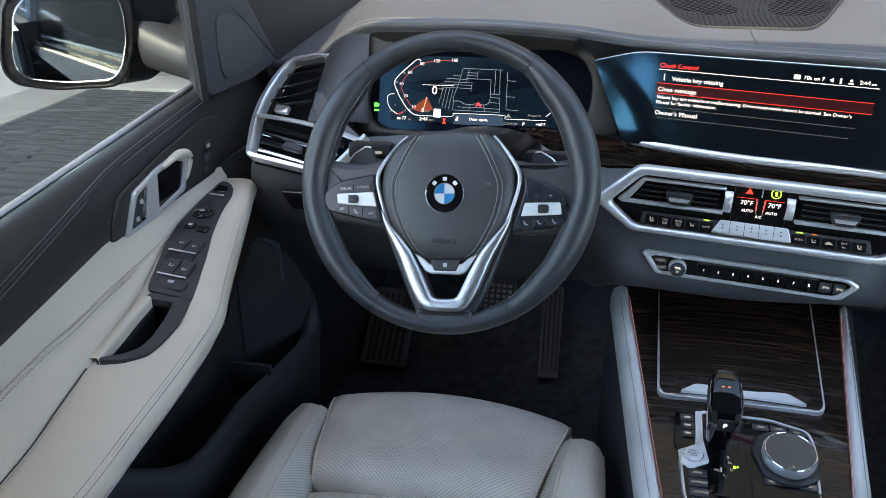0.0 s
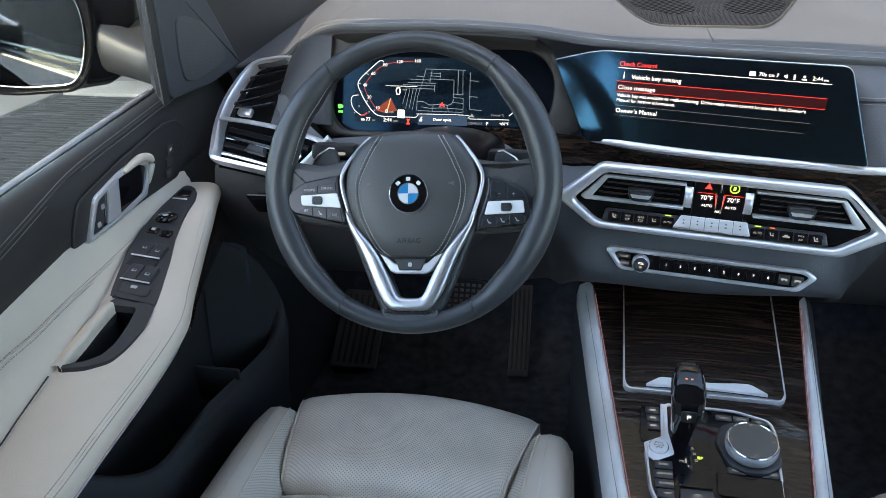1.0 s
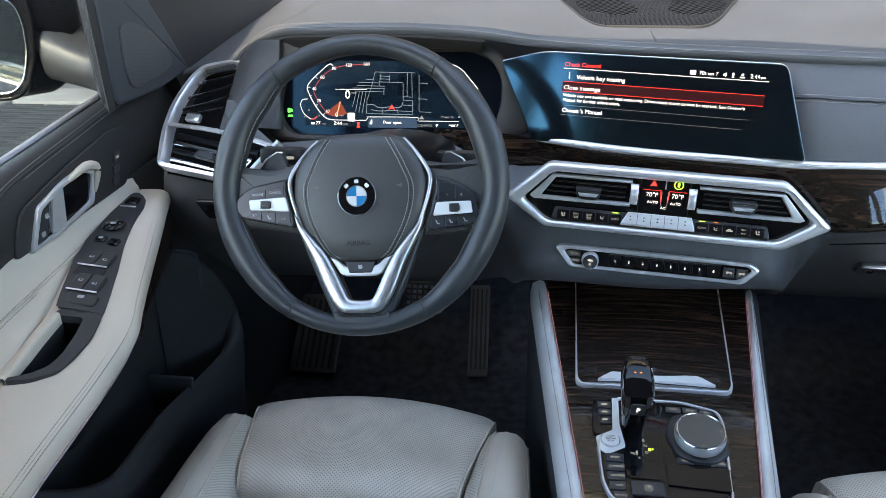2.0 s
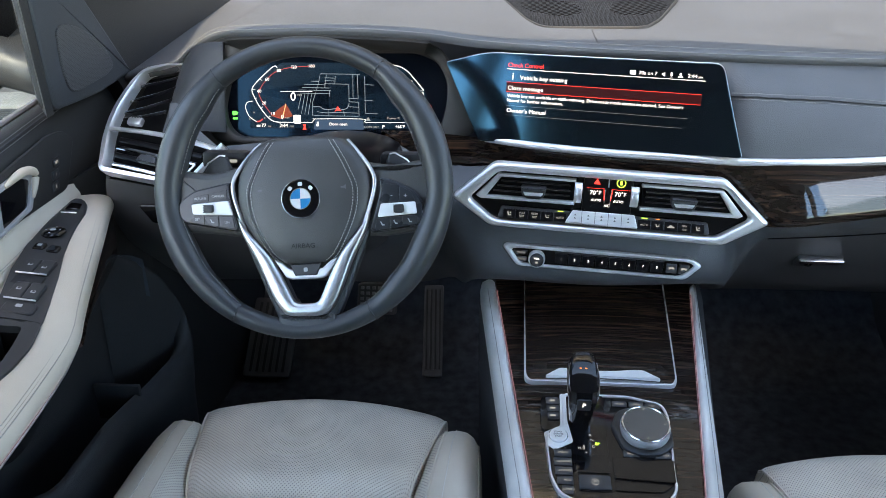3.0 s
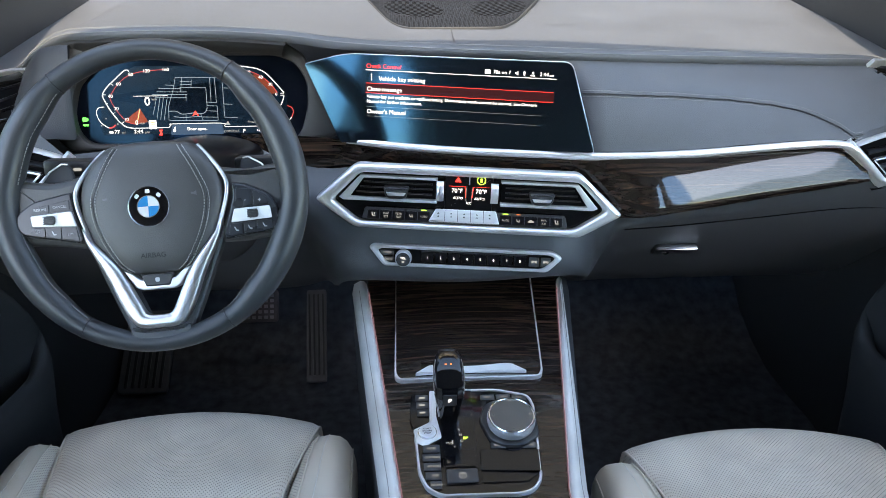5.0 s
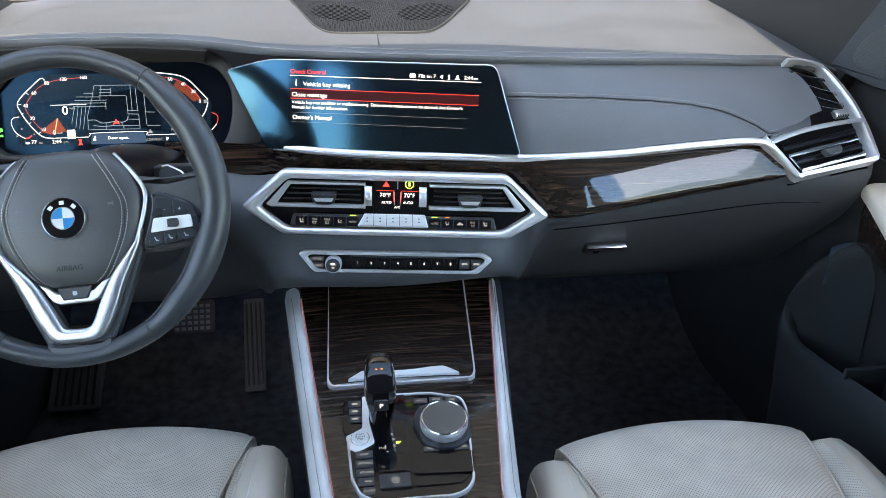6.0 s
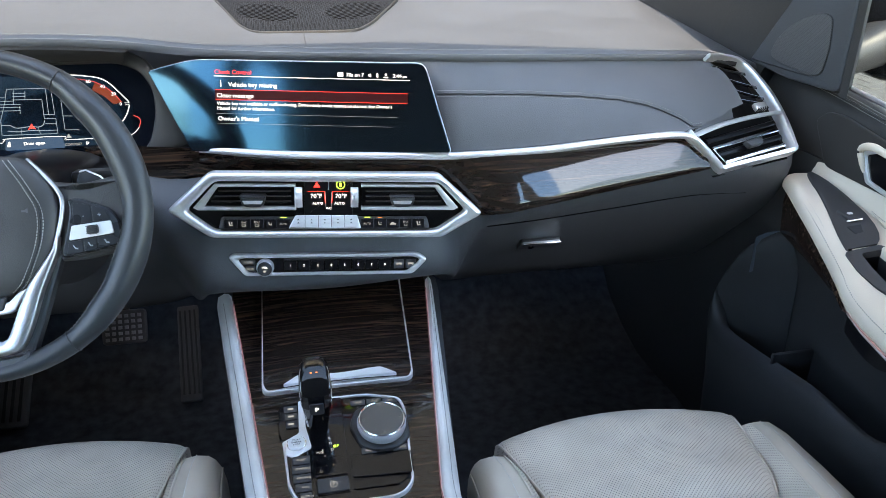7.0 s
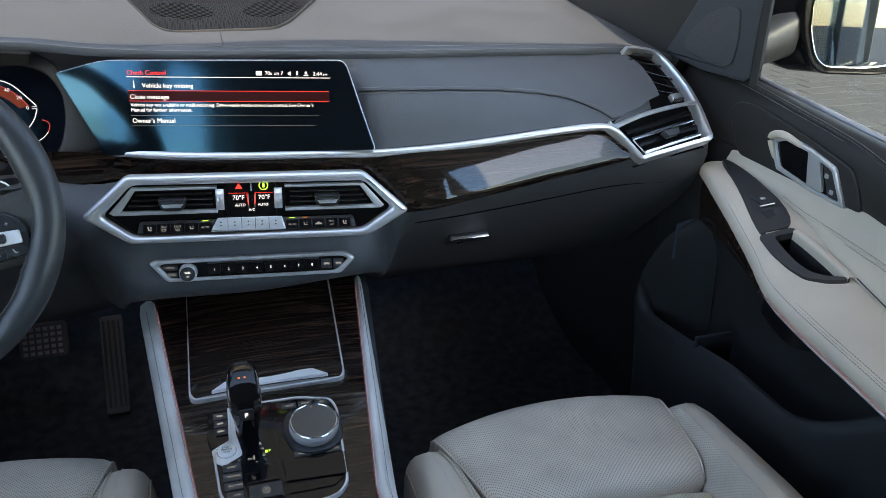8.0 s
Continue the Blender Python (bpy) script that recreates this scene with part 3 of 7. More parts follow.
part("cheek", surface([[(-0.674, 1.138, 0.728), (-0.635, 1.118, 0.764), (-0.585, 1.098, 0.772)], [(-0.673, 1.085, 0.692), (-0.635, 1.072, 0.712), (-0.585, 1.077, 0.716)], [(-0.668, 1.015, 0.652), (-0.625, 1.035, 0.650), (-0.585, 1.06, 0.640)]], 12, 10, 0.006, (0, 1, 0)), SOFT, cluster, "dark grey side panel", angle=80)
# hood above the cluster
rows = []
for p in edge:
    if -0.68 < p.x < -0.245:
        q = Vector((-0.42 + (p.x + 0.42) * 0.94, p.y + 0.006, p.z - 0.030))
        rows.append([p + Vector((0, 0.006, -0.011)), p.lerp(q, 0.4) + Vector((0, -0.004, -0.002)), q, q + Vector((0, 0.05, -0.012))])
part("hood", add_rows(bmesh.new(), rows), DARK, cluster, "black hood over the display", angle=80)

# ---- infotainment display ----
display = thing("centre_display", (0, 1.05, 0.63), "wide black touch display that shows a warning message", "display")
DM = axes((-0.0015, 1.0105, 0.692), (0.352, -0.066, 0.0), (0, 0.21, 1))
DC = DM @ Matrix.Rotation(radians(-1.1), 4, "Z")
dout = rounded([(-0.186, -0.0545), (0.1885, -0.0550), (0.1490, 0.0710), (-0.178, 0.0745), (-0.2405, 0.058)], [0.004, 0.006, 0.012, 0.02, 0.004])
part("housing", prism([(p.x * 1.005, p.y * 1.012) for p in dout], 0.02, 0.002, m=DM @ Matrix.Translation((0, 0, -0.022))), SILVER, display, "thin silver rim")
dglass = part("glass", prism(dout, 0.003, 0.001, m=DM @ Matrix.Translation((0, 0, -0.001))), SCREEN, display, "glossy black glass")

# ---- centre vents and climate panel ----
vents = thing("climate_panel", (0, 0.97, 0.53), "silver framed air vents with climate buttons", "air vent")
HM = axes((0.0, 0.956, 0.563), (1, -0.06, 0), (0, 0.17, 1)) @ Matrix.Rotation(radians(-2.6), 4, "Z")
hexo = [(-0.223, 0.0032), (-0.1635, 0.058), (0.1575, 0.0582), (0.2245, -0.0006), (0.164, -0.037), (-0.1645, -0.036)]
hexi = [(-0.197, 0.003), (-0.1565, 0.0452), (0.158, 0.0445), (0.199, 0.003), (0.1555, -0.026), (-0.159, -0.026)]
part("frame", prism(rounded(hexo, 0.008), 0.02, 0.006, 3, HM @ Matrix.Translation((0, 0, -0.004)), hole=rounded(hexi, 0.008)), SILVER, vents, "satin silver hexagonal frame")
part("back", prism(rounded(hexi, 0.008), 0.002, m=HM @ Matrix.Translation((0, 0, -0.002))), GLOSS, vents, "piano black inset")

# ---- radio panel ----
radio = thing("radio_panel", (0, 0.955, 0.46), "silver framed row of radio buttons", "radio")
RM = axes((0.002, 0.948, 0.4825), (1, -0.05, 0), (0, 0.24, 1)) @ Matrix.Rotation(radians(-2.6), 4, "Z")
ro = [(-0.150, 0.0125), (-0.1435, 0.0172), (0.124, 0.0167), (0.1395, 0.0072), (0.117, -0.0155), (-0.127, -0.0155)]
ri = [(-0.1365, 0.0085), (-0.130, 0.011), (0.119, 0.0108), (0.1287, 0.006), (0.1085, -0.0108), (-0.1215, -0.0106)]
part("frame", prism(rounded(ro, 0.006), 0.010, 0.003, 2, RM @ Matrix.Translation((0, 0, 0)), hole=rounded(ri, 0.006)), SILVER, radio, "satin silver frame")
part("plate", prism(rounded(ri, 0.006), 0.005, m=RM), GLOSS, radio, "piano black plate")

# ---- centre console ----
console = thing("centre_console", (0, 0.7, -0.1), "centre console with glossy dark wood and silver edges", "console")
KM = axes((0, 0.835, 0.346), (1, 0, 0), (0, 1, 0.174))


def console_row(v, right=False):
    """Half widths along the console: v metres from the lid's rear edge, forward."""
    u = min(max((v + 0.20) / 0.43, 0), 1)
    wood = 0.102 + (0.158 - 0.102) * u
    outw = 0.128 + (0.183 - 0.128) * u
    return wood, outw - (0.012 * u if right else 0.0)


bm = add_rows(bmesh.new(), [[KM @ Vector((console_row(v)[0] * k, v, 0.004 * (1 - k * k))) for k in (-1, -0.8, -0.5, 0, 0.5, 0.8, 1)] for v in [-0.5 + 0.04 * i for i in range(20)]])
part("wood_panel", bm, WOOD, console, "glossy dark wood panel", angle=60)
rows = []
for i in range(24):
    v = -0.55 + 0.035 * i
    w, o = console_row(v)
    rows.append([KM @ Vector(p) for p in ((w, v, -0.004), (-w, v, -0.004), (-o, v, -0.02), (-o - 0.004, v, -0.1), (-o - 0.005, v, -0.5), (o + 0.005, v, -0.5), (o + 0.004, v, -0.1), (o, v, -0.02))])
part("body", loft(rows), SOFT, console, "soft black console sides")
for s in (-1, 1):
    rows = []
    for i in range(30):
        v = -0.5 + 0.025 * i
        w, o = console_row(v, s > 0)
        rows.append([KM @ Vector((s * x, v, z)) for x, z in ((w + 0.002, 0.0), (w + 0.006, 0.006), ((w + o) / 2, 0.007), (o - 0.002, 0.0), (o + 0.002, -0.02), (o + 0.001, -0.05), (w, -0.05))])
    part("side_rail", loft(rows), RAIL, console, "pale blue-grey leather rail", angle=60)
    part("seam", stitches([KM @ Vector((s * (0.35 * console_row(v)[0] + 0.65 * console_row(v, s > 0)[1]), v, 0.0074)) for v in [-0.45 + 0.05 * i for i in range(14)]]), THREAD, console, "grey stitching")
    part("light_line", tube([KM @ Vector((s * (console_row(v)[0] + 0.001), v, 0.004)) for v in [-0.5 + 0.05 * i for i in range(15)]], 0.0006, 6), PINK, console, "thin pink ambient light line")
lid_out = rounded([(-0.1105, 0.262), (-0.1125, -0.0095), (0.1005, -0.0095), (0.1172, 0.262)], [0.001, 0.014, 0.014, 0.001])
part("lid_rim", prism(lid_out, 0.0098, 0.001, m=KM), SILVER, console, "bright silver rim")
rows = []
for i in range(25):
    v = -0.0072 + 0.27 * (i / 24) ** 1.6
    k = 0.93 + 0.07 * math.sqrt(min(v + 0.0072, 0.012) / 0.012)
    xl, xr = -0.1098 * k, (0.0985 + 0.061 * v) * k
    rows.append([KM @ Vector((xl + (xr - xl) * c, v, 0.0102 + 0.0042 * (1 - (2 * c - 1) ** 2))) for c in [0.05 * n for n in range(21)]])
part("lid", add_rows(bmesh.new(), rows), WOOD, console, "glossy dark wood lid", angle=80)

# gear panel
gear = thing("drive_controls", (0, 0.72, 0.33), "piano black control field round the gear lever, silver framed", "controls")
gear_edge = [(-0.060, -0.030), (0.030, -0.0315), (0.074, -0.0445), (0.0795, -0.064), (0.0725, -0.186), (0.060, -0.203), (0.044, -0.2087), (-0.055, -0.208), (-0.073, -0.196), (-0.0825, -0.171), (-0.0868, -0.106), (-0.064, -0.0905)]
gpo = rounded(gear_edge, 0.009)
gpi = rounded([(-0.0570, -0.0335), (0.0295, -0.0350), (0.0712, -0.0470), (0.0760, -0.0645), (0.0690, -0.1845), (0.0580, -0.2000), (0.0425, -0.2052), (-0.0535, -0.2045), (-0.0702, -0.1938), (-0.0790, -0.1700), (-0.0832, -0.1090), (-0.0610, -0.0930)], 0.008)
side_field = rounded([(-0.0625, -0.034), (-0.0640, -0.0895), (-0.0880, -0.0985), (-0.0920, -0.085), (-0.0900, -0.040), (-0.0860, -0.034)], 0.006)
part("side_field", prism(side_field, 0.0068, 0.001, m=KM), GLOSS, gear, "piano black button field")
part("frame", prism(gpo, 0.010, 0.002, m=KM, hole=gpi), SILVER, gear, "bright silver frame")
part("plate", prism(gpi, 0.0075, 0.001, m=KM), GLOSS, gear, "piano black plate")
CK = KM @ Matrix.Translation((0.0425, -0.0985, 0.006)) @ Matrix.Diagonal((1.12, 1.12, 1.08, 1))
knob = thing("control_knob", CK.translation, "round control knob with a knurled silver ring", "knob")
part("foot", lathe([(0.033, 0.0), (0.031, 0.004), (0.026, 0.006)], CK, 48), GLOSS, knob)
part("knurled_ring", lathe([(0.025, 0.005), (0.0275, 0.007), (0.0285, 0.011), (0.0282, 0.0165), (0.0262, 0.0203)], CK, 64), SILVER, knob, "knurled silver ring")
part("bezel", tube([CK @ Vector((0.0263 * math.cos(0.1309 * k), 0.0263 * math.sin(0.1309 * k), 0.0204)) for k in range(48)], 0.0011, 6, closed=True), CHROME, knob, "polished chrome edge")
part("cap", lathe([(0.0256, 0.018), (0.0255, 0.0205), (0.018, 0.021), (0.002, 0.021)], CK, 48), CAP, knob, "matt black cap")
SK = KM @ Matrix.Translation((-0.036, -0.075, 0.006))
lever = thing("gear_lever", SK.translation, "short glossy black faceted gear lever", "gear lever")
secs = [(0.322, 0.758, 0.015, 0.016), (0.333, 0.757, 0.0125, 0.0135), (0.345, 0.755, 0.013, 0.0132), (0.37, 0.748, 0.018, 0.0162), (0.395, 0.742, 0.025, 0.0192), (0.412, 0.745, 0.026, 0.0204), (0.424, 0.753, 0.021, 0.0196), (0.432, 0.761, 0.014, 0.0172), (0.4365, 0.766, 0.008, 0.0135), (0.4382, 0.768, 0.003, 0.009)]
rows = [[Vector((-0.040 + c * hw, yc + d * hd, z)) for c, d in ((1, 0.35), (0.86, 0.8), (0.55, 1), (-0.55, 1), (-0.86, 0.8), (-1, 0.35), (-1, -0.35), (-0.82, -0.85), (-0.5, -1), (0.5, -1), (0.82, -0.85), (1, -0.35))] for z, yc, hd, hw in secs]
part("grip", loft(rows), GLOSS, lever, "faceted gloss black grip", angle=28)
rows = [[Vector((-0.040 + c * hw, yc + d * hd, z)) for c, d in ((1, 0.4), (0.6, 1), (-0.6, 1), (-1, 0.4), (-1, -0.4), (-0.6, -1), (0.6, -1), (1, -0.4))] for z, yc, hd, hw in ((0.318, 0.758, 0.021, 0.022), (0.332, 0.758, 0.019, 0.020), (0.336, 0.758, 0.0135, 0.0145))]
part("collar", loft(rows), PLASTIC, lever, "black collar")
LM = axes((-0.040, 0.7175, 0.398), (1, 0, 0), (0, -0.16, 1))
part("park_button", prism(rounded(rect(-0.009, -0.012, 0.009, 0.006), 0.003), 0.002, 0.0008, m=LM), PLASTIC, lever, "black park button")
writing("letter", "P", 0.010, LM @ Matrix.Translation((0, -0.003, 0.0024)), ICON, lever, "CENTER")
for s in (-1, 1):
    part("edge_strip", tube(lerp_rows([(-0.040 + s * hw * 0.97, yc - hd * 0.42, z) for z, yc, hd, hw in secs[2:8]], 16), 0.0008, 6), CHROME, lever, "thin chrome edge")
    part("dot", box(-0.0405 + s * 0.0035 - 0.0012, 0.7445, 0.4295, -0.0405 + s * 0.0035 + 0.0012, 0.7475, 0.4315), ORANGE, lever)

# ---- steering wheel ----
wheel = thing("steering_wheel", (-0.394, 0.9, 0.6), "black leather steering wheel with silver spokes", "steering wheel")
WM = axes((-0.394, 0.79, 0.655), (1, 0, 0), (0, math.sin(radians(27)), math.cos(radians(27)))) @ Matrix.Rotation(radians(3.5), 4, "Z")
RIM_OUT = 0.1872
RIM_FAT = ((0, 0.0125), (34, 0.0135), (52, 0.0180), (74, 0.0192), (95, 0.0168), (116, 0.0182), (134, 0.0165), (152, 0.0128), (180, 0.0110))


def rim_fat(a):
    """Half the rim's thickness at the angle a, thickest where the thumbs lie."""
    d = abs((math.degrees(a) - 90 + 180) % 360 - 180)
    for (d0, f0), (d1, f1) in zip(RIM_FAT, RIM_FAT[1:]):
        if d0 <= d <= d1:
            u = (d - d0) / (d1 - d0)
            u = u * u * (3 - 2 * u)
            return f0 + (f1 - f0) * u
    return RIM_FAT[-1][1]


def rim_point(a, b, grow=0.0):
    """A point on the rim: a round the wheel, b round its section."""
    m = rim_fat(a)
    rr = RIM_OUT - m + (m + grow) * math.cos(b)
    return WM @ Vector((rr * math.cos(a), rr * math.sin(a), (0.004 + m * 0.82 + grow) * math.sin(b)))


rows = [[rim_point(6.2831853 * i / 144, 6.2831853 * k / 18) for k in range(18)] for i in range(145)]
bm = add_rows(bmesh.new(), rows[:-1] + [rows[0]], True)
bmesh.ops.remove_doubles(bm, verts=bm.verts, dist=1e-6)
part("rim", bm, WHEEL, wheel, "smooth black leather rim", angle=80)
PAD_OUT = [(-0.050, 0.060), (-0.02, 0.064), (0.02, 0.064), (0.050, 0.060), (0.068, 0.044), (0.082, 0.021), (0.086, -0.006), (0.082, -0.032), (0.073, -0.058), (0.058, -0.076), (0.040, -0.090), (0.022, -0.096), (-0.022, -0.096), (-0.040, -0.090), (-0.058, -0.076), (-0.073, -0.058), (-0.082, -0.032), (-0.086, -0.006), (-0.082, 0.021), (-0.068, 0.044)]
smooth = rounded(PAD_OUT, 0.02)
rows = [[WM @ Vector((0.003 + p.x * f, -0.0165 + (p.y + 0.0165) * f, h)) for p in smooth] for f, h in ((1.0, -0.022), (1.0, -0.004), (0.985, 0.003), (0.95, 0.0085), (0.88, 0.0125), (0.75, 0.0155), (0.5, 0.0178), (0.25, 0.0186), (0.03, 0.0188))]
part("airbag_cover", loft(rows), HUB, wheel, "black leather airbag cover", angle=60)
part("column", lathe([(0.055, -0.02), (0.06, -0.05), (0.07, -0.1), (0.08, -0.3)], WM, 24), PLASTIC, wheel, "black column shroud")
rows = [[Vector((-0.39 + w * math.cos(0.3927 * k), y, z + h * math.sin(0.3927 * k))) for k in range(16)] for y, z, w, h in ((0.815, 0.662, 0.062, 0.020), (0.83, 0.664, 0.072, 0.027), (0.93, 0.645, 0.078, 0.03), (1.06, 0.615, 0.085, 0.03))]
part("column_cover", loft(rows), DIALS, wheel, "dark curved column cover", angle=60)

# ---- seats ----


def seat(cx, fy):
    """Front half of a seat cushion; cx its middle, fy its front edge."""
    st = thing("car_seat", (cx, fy - 0.3, -0.1), "light grey perforated leather car seat", "car seat", "front seats")
    # thigh support: a block with a domed top and tight side edges
    prof = [(-0.01, 0.10), (0.012, 0.15), (0.016, 0.205), (0.011, 0.240), (-0.004, 0.255), (-0.04, 0.264), (-0.10, 0.270), (-0.145, 0.273), (-0.170, 0.269), (-0.183, 0.256), (-0.186, 0.235), (-0.175, 0.12)]
    pr = lerp_rows_2d(prof, 34)
    rows = []
    for k in [-1, -0.99, -0.97, -0.94, -0.9] + [-0.8 + 0.1 * i for i in range(17)] + [0.9, 0.94, 0.97, 0.99, 1]:
        e = 1 - 0.045 * max(0, (abs(k) - 0.9) / 0.1) ** 2.5
        row = []
        for py, pz in pr:
            crown = 0.007 * (1 - k * k) * min(1, max(0, (pz - 0.15) / 0.1))
            x = cx + (0.187 - 0.034 * min(1.0, max(0.0, -py / 0.175)) - 0.006 * max(0, (0.2 - pz) / 0.1)) * k
            row.append(Vector((x, fy - 0.022 - 0.085 + (py + 0.085) * e + 0.030 * (1 - k * k) * min(1, max(0, (py + 0.19) / 0.15)), 0.17 + (pz - 0.17) * e + crown)))
        rows.append(row)
    ts = part("thigh_support", lay_uv(loft(rows), rows, True), SEAT, st, "perforated light grey thigh support", angle=50)
    for k in (-1, 1):
        edge_pts = [r + Vector((k * 0.0005, 0, 0.0006)) for r in rows[1 if k < 0 else -2][8:27]]
        part("piping", tube(edge_pts, 0.0016, 6), SEATS, ts, "grey leather piping")
    # main cushion
    prof = [(-0.205, 0.10), (-0.198, 0.2), (-0.205, 0.232), (-0.225, 0.246), (-0.26, 0.249), (-0.36, 0.235), (-0.55, 0.215), (-0.6, 0.2), (-0.6, 0.1)]
    rows = []
    for i in range(25):
        k = -1 + 2 * i / 24
        e = 1 - abs(k) ** 8 * 0.08
        rows.append([Vector((cx + 0.158 * k, fy + py + 0.012 * (1 - k * k), 0.16 + (pz - 0.16) * e)) for py, pz in lerp_rows_2d(prof, 26)])
    part("cushion", lay_uv(loft(rows), rows, True), SEAT, st, "perforated light grey seat cushion", angle=50)
    for s in (-1, 1):
        rows = []
        stations = [(-0.033, 0.010, 0.197, 0.210), (-0.036, 0.021, 0.226, 0.208), (-0.046, 0.030, 0.250, 0.206), (-0.068, 0.037, 0.270, 0.205), (-0.11, 0.042, 0.283, 0.202), (-0.18, 0.048, 0.290, 0.199), (-0.27, 0.052, 0.296, 0.196), (-0.4, 0.054, 0.298, 0.194), (-0.6, 0.054, 0.305, 0.194)]
        for py, w, top, xo in stations:
            ring_pts = []
            for k in range(20):
                a = 6.2832 * k / 20
                ca, sa = math.cos(a), math.sin(a)
                ca = math.copysign(abs(ca) ** 0.75, ca)
                ring_pts.append(Vector((cx + s * (xo + w * ca), fy + py, 0.19 + (top - 0.19) * abs(sa) ** 0.8 if sa > 0 else 0.19 - 0.1 * abs(sa))))
            rows.append(ring_pts)
        b = part("bolster", loft(rows), SEATS, st, "smooth light grey side bolster", angle=80)
        # perforated inner panel and its seam
        inner_rows = [[r[j] + Vector((-s * 0.0008, 0.0, 0.0012)) for j in (10, 9, 8, 7, 6)] for r in rows[3:]]
        part("inner_panel", lay_uv(add_rows(bmesh.new(), inner_rows), inner_rows), SEAT, b, "perforated inner panel", angle=80)
        part("seam", tube(lerp_rows([r[6] + Vector((0, 0, 0.0012)) for r in rows[3:]], 30), 0.0013, 6), SEATS, b)
        part("seam", stitches([r[5] + Vector((0, 0, 0.001)) for r in rows[3:]]), PALE, b, "pale stitching")
        part("seam", tube(lerp_rows([r[2] + Vector((s * 0.0008, 0, 0.0006)) for r in rows[3:]], 30), 0.001, 6), SEATS, b)
    part("base", box(cx - 0.2, fy - 0.6, -0.1, cx + 0.2, fy - 0.05, 0.12, 0.02), PLASTIC, st, "black seat base")
    return st


def lerp_rows_2d(pts, n):
    return [(p.x, p.y) for p in lerp_rows([(a, b, 0) for a, b in pts], n)]


driver_seat = seat(-0.413, 0.88)
copy_thing(driver_seat, Matrix.Translation((0.402, 0.80 - 0.3, -0.1)))

# ---- doors ----
PIN = [(1.0, 0.762, 0.55), (0.972, 0.755, 0.545), (0.91, 0.735, 0.537), (0.844, 0.715, 0.527), (0.752, 0.69, 0.505), (0.694, 0.675, 0.487), (0.61, 0.67, 0.474), (0.497, 0.67, 0.460), (0.405, 0.67, 0.449), (0.2, 0.67, 0.44), (-0.1, 0.67, 0.43), (-0.34, 0.67, 0.425)]
OUT = [(1.0, 0.812, 0.556), (0.972, 0.811, 0.555), (0.91, 0.809, 0.552), (0.844, 0.805, 0.548), (0.752, 0.792, 0.535), (0.694, 0.78, 0.521), (0.61, 0.775, 0.5), (0.497, 0.765, 0.48), (0.405, 0.757, 0.466), (0.2, 0.75, 0.455), (-0.1, 0.75, 0.45), (-0.34, 0.75, 0.445)]


GRILLE_YZ = [(1.154, 0.7245), (1.140, 0.7535), (1.110, 0.781), (1.064, 0.804), (1.028, 0.8128), (1.008, 0.808), (1.001, 0.760), (1.008, 0.719), (1.032, 0.711), (1.130, 0.716)]


def drop(y):
    """How far the window line has sunk at y, from the mirror back."""
    return 0.088 * max(1.10 - y, 0.0)
CUP_SHIFT = {-1: 0.0, 1: 0.078}       # the passenger's pull lies further forward
CUP = [(0.764, 0.684), (0.714, 0.695), (0.708, 0.655), (0.7105, 0.618), (0.717, 0.591), (0.738, 0.572), (0.767, 0.561)]


def inside(x, y, poly, grow=0.0):
    """Whether the point lies in the polygon, drawn in by grow."""
    cx, cy = sum(p[0] for p in poly) / len(poly), sum(p[1] for p in poly) / len(poly)
    poly = [(cx + (a - cx) * (1 - grow / 0.03), cy + (b - cy) * (1 - grow / 0.05)) for a, b in poly]
    hit = False
    for i in range(len(poly)):
        (x1, y1), (x2, y2) = poly[i - 1], poly[i]
        if (y1 > y) != (y2 > y) and x < (x2 - x1) * (y - y1) / (y2 - y1) + x1:
            hit = not hit
    return hit


def arm_z(x, y):
    """Height of the armrest's top at a place."""
    def at(rows_, yy):
        for (y1, x1, z1), (y2, x2, z2) in zip(rows_, rows_[1:]):
            if y1 >= yy >= y2:
                k = (y1 - yy) / (y1 - y2)
                return x1 + (x2 - x1) * k, z1 + (z2 - z1) * k
        return rows_[0][1:]
    (xi, zi), (xo, zo) = at(PIN, y), at(OUT, y)
    k = min(max((xo - abs(x)) / (xo - xi), 0), 1)
    return zo + (zi - zo) * k + 0.003 * math.sin(3.14 * k)


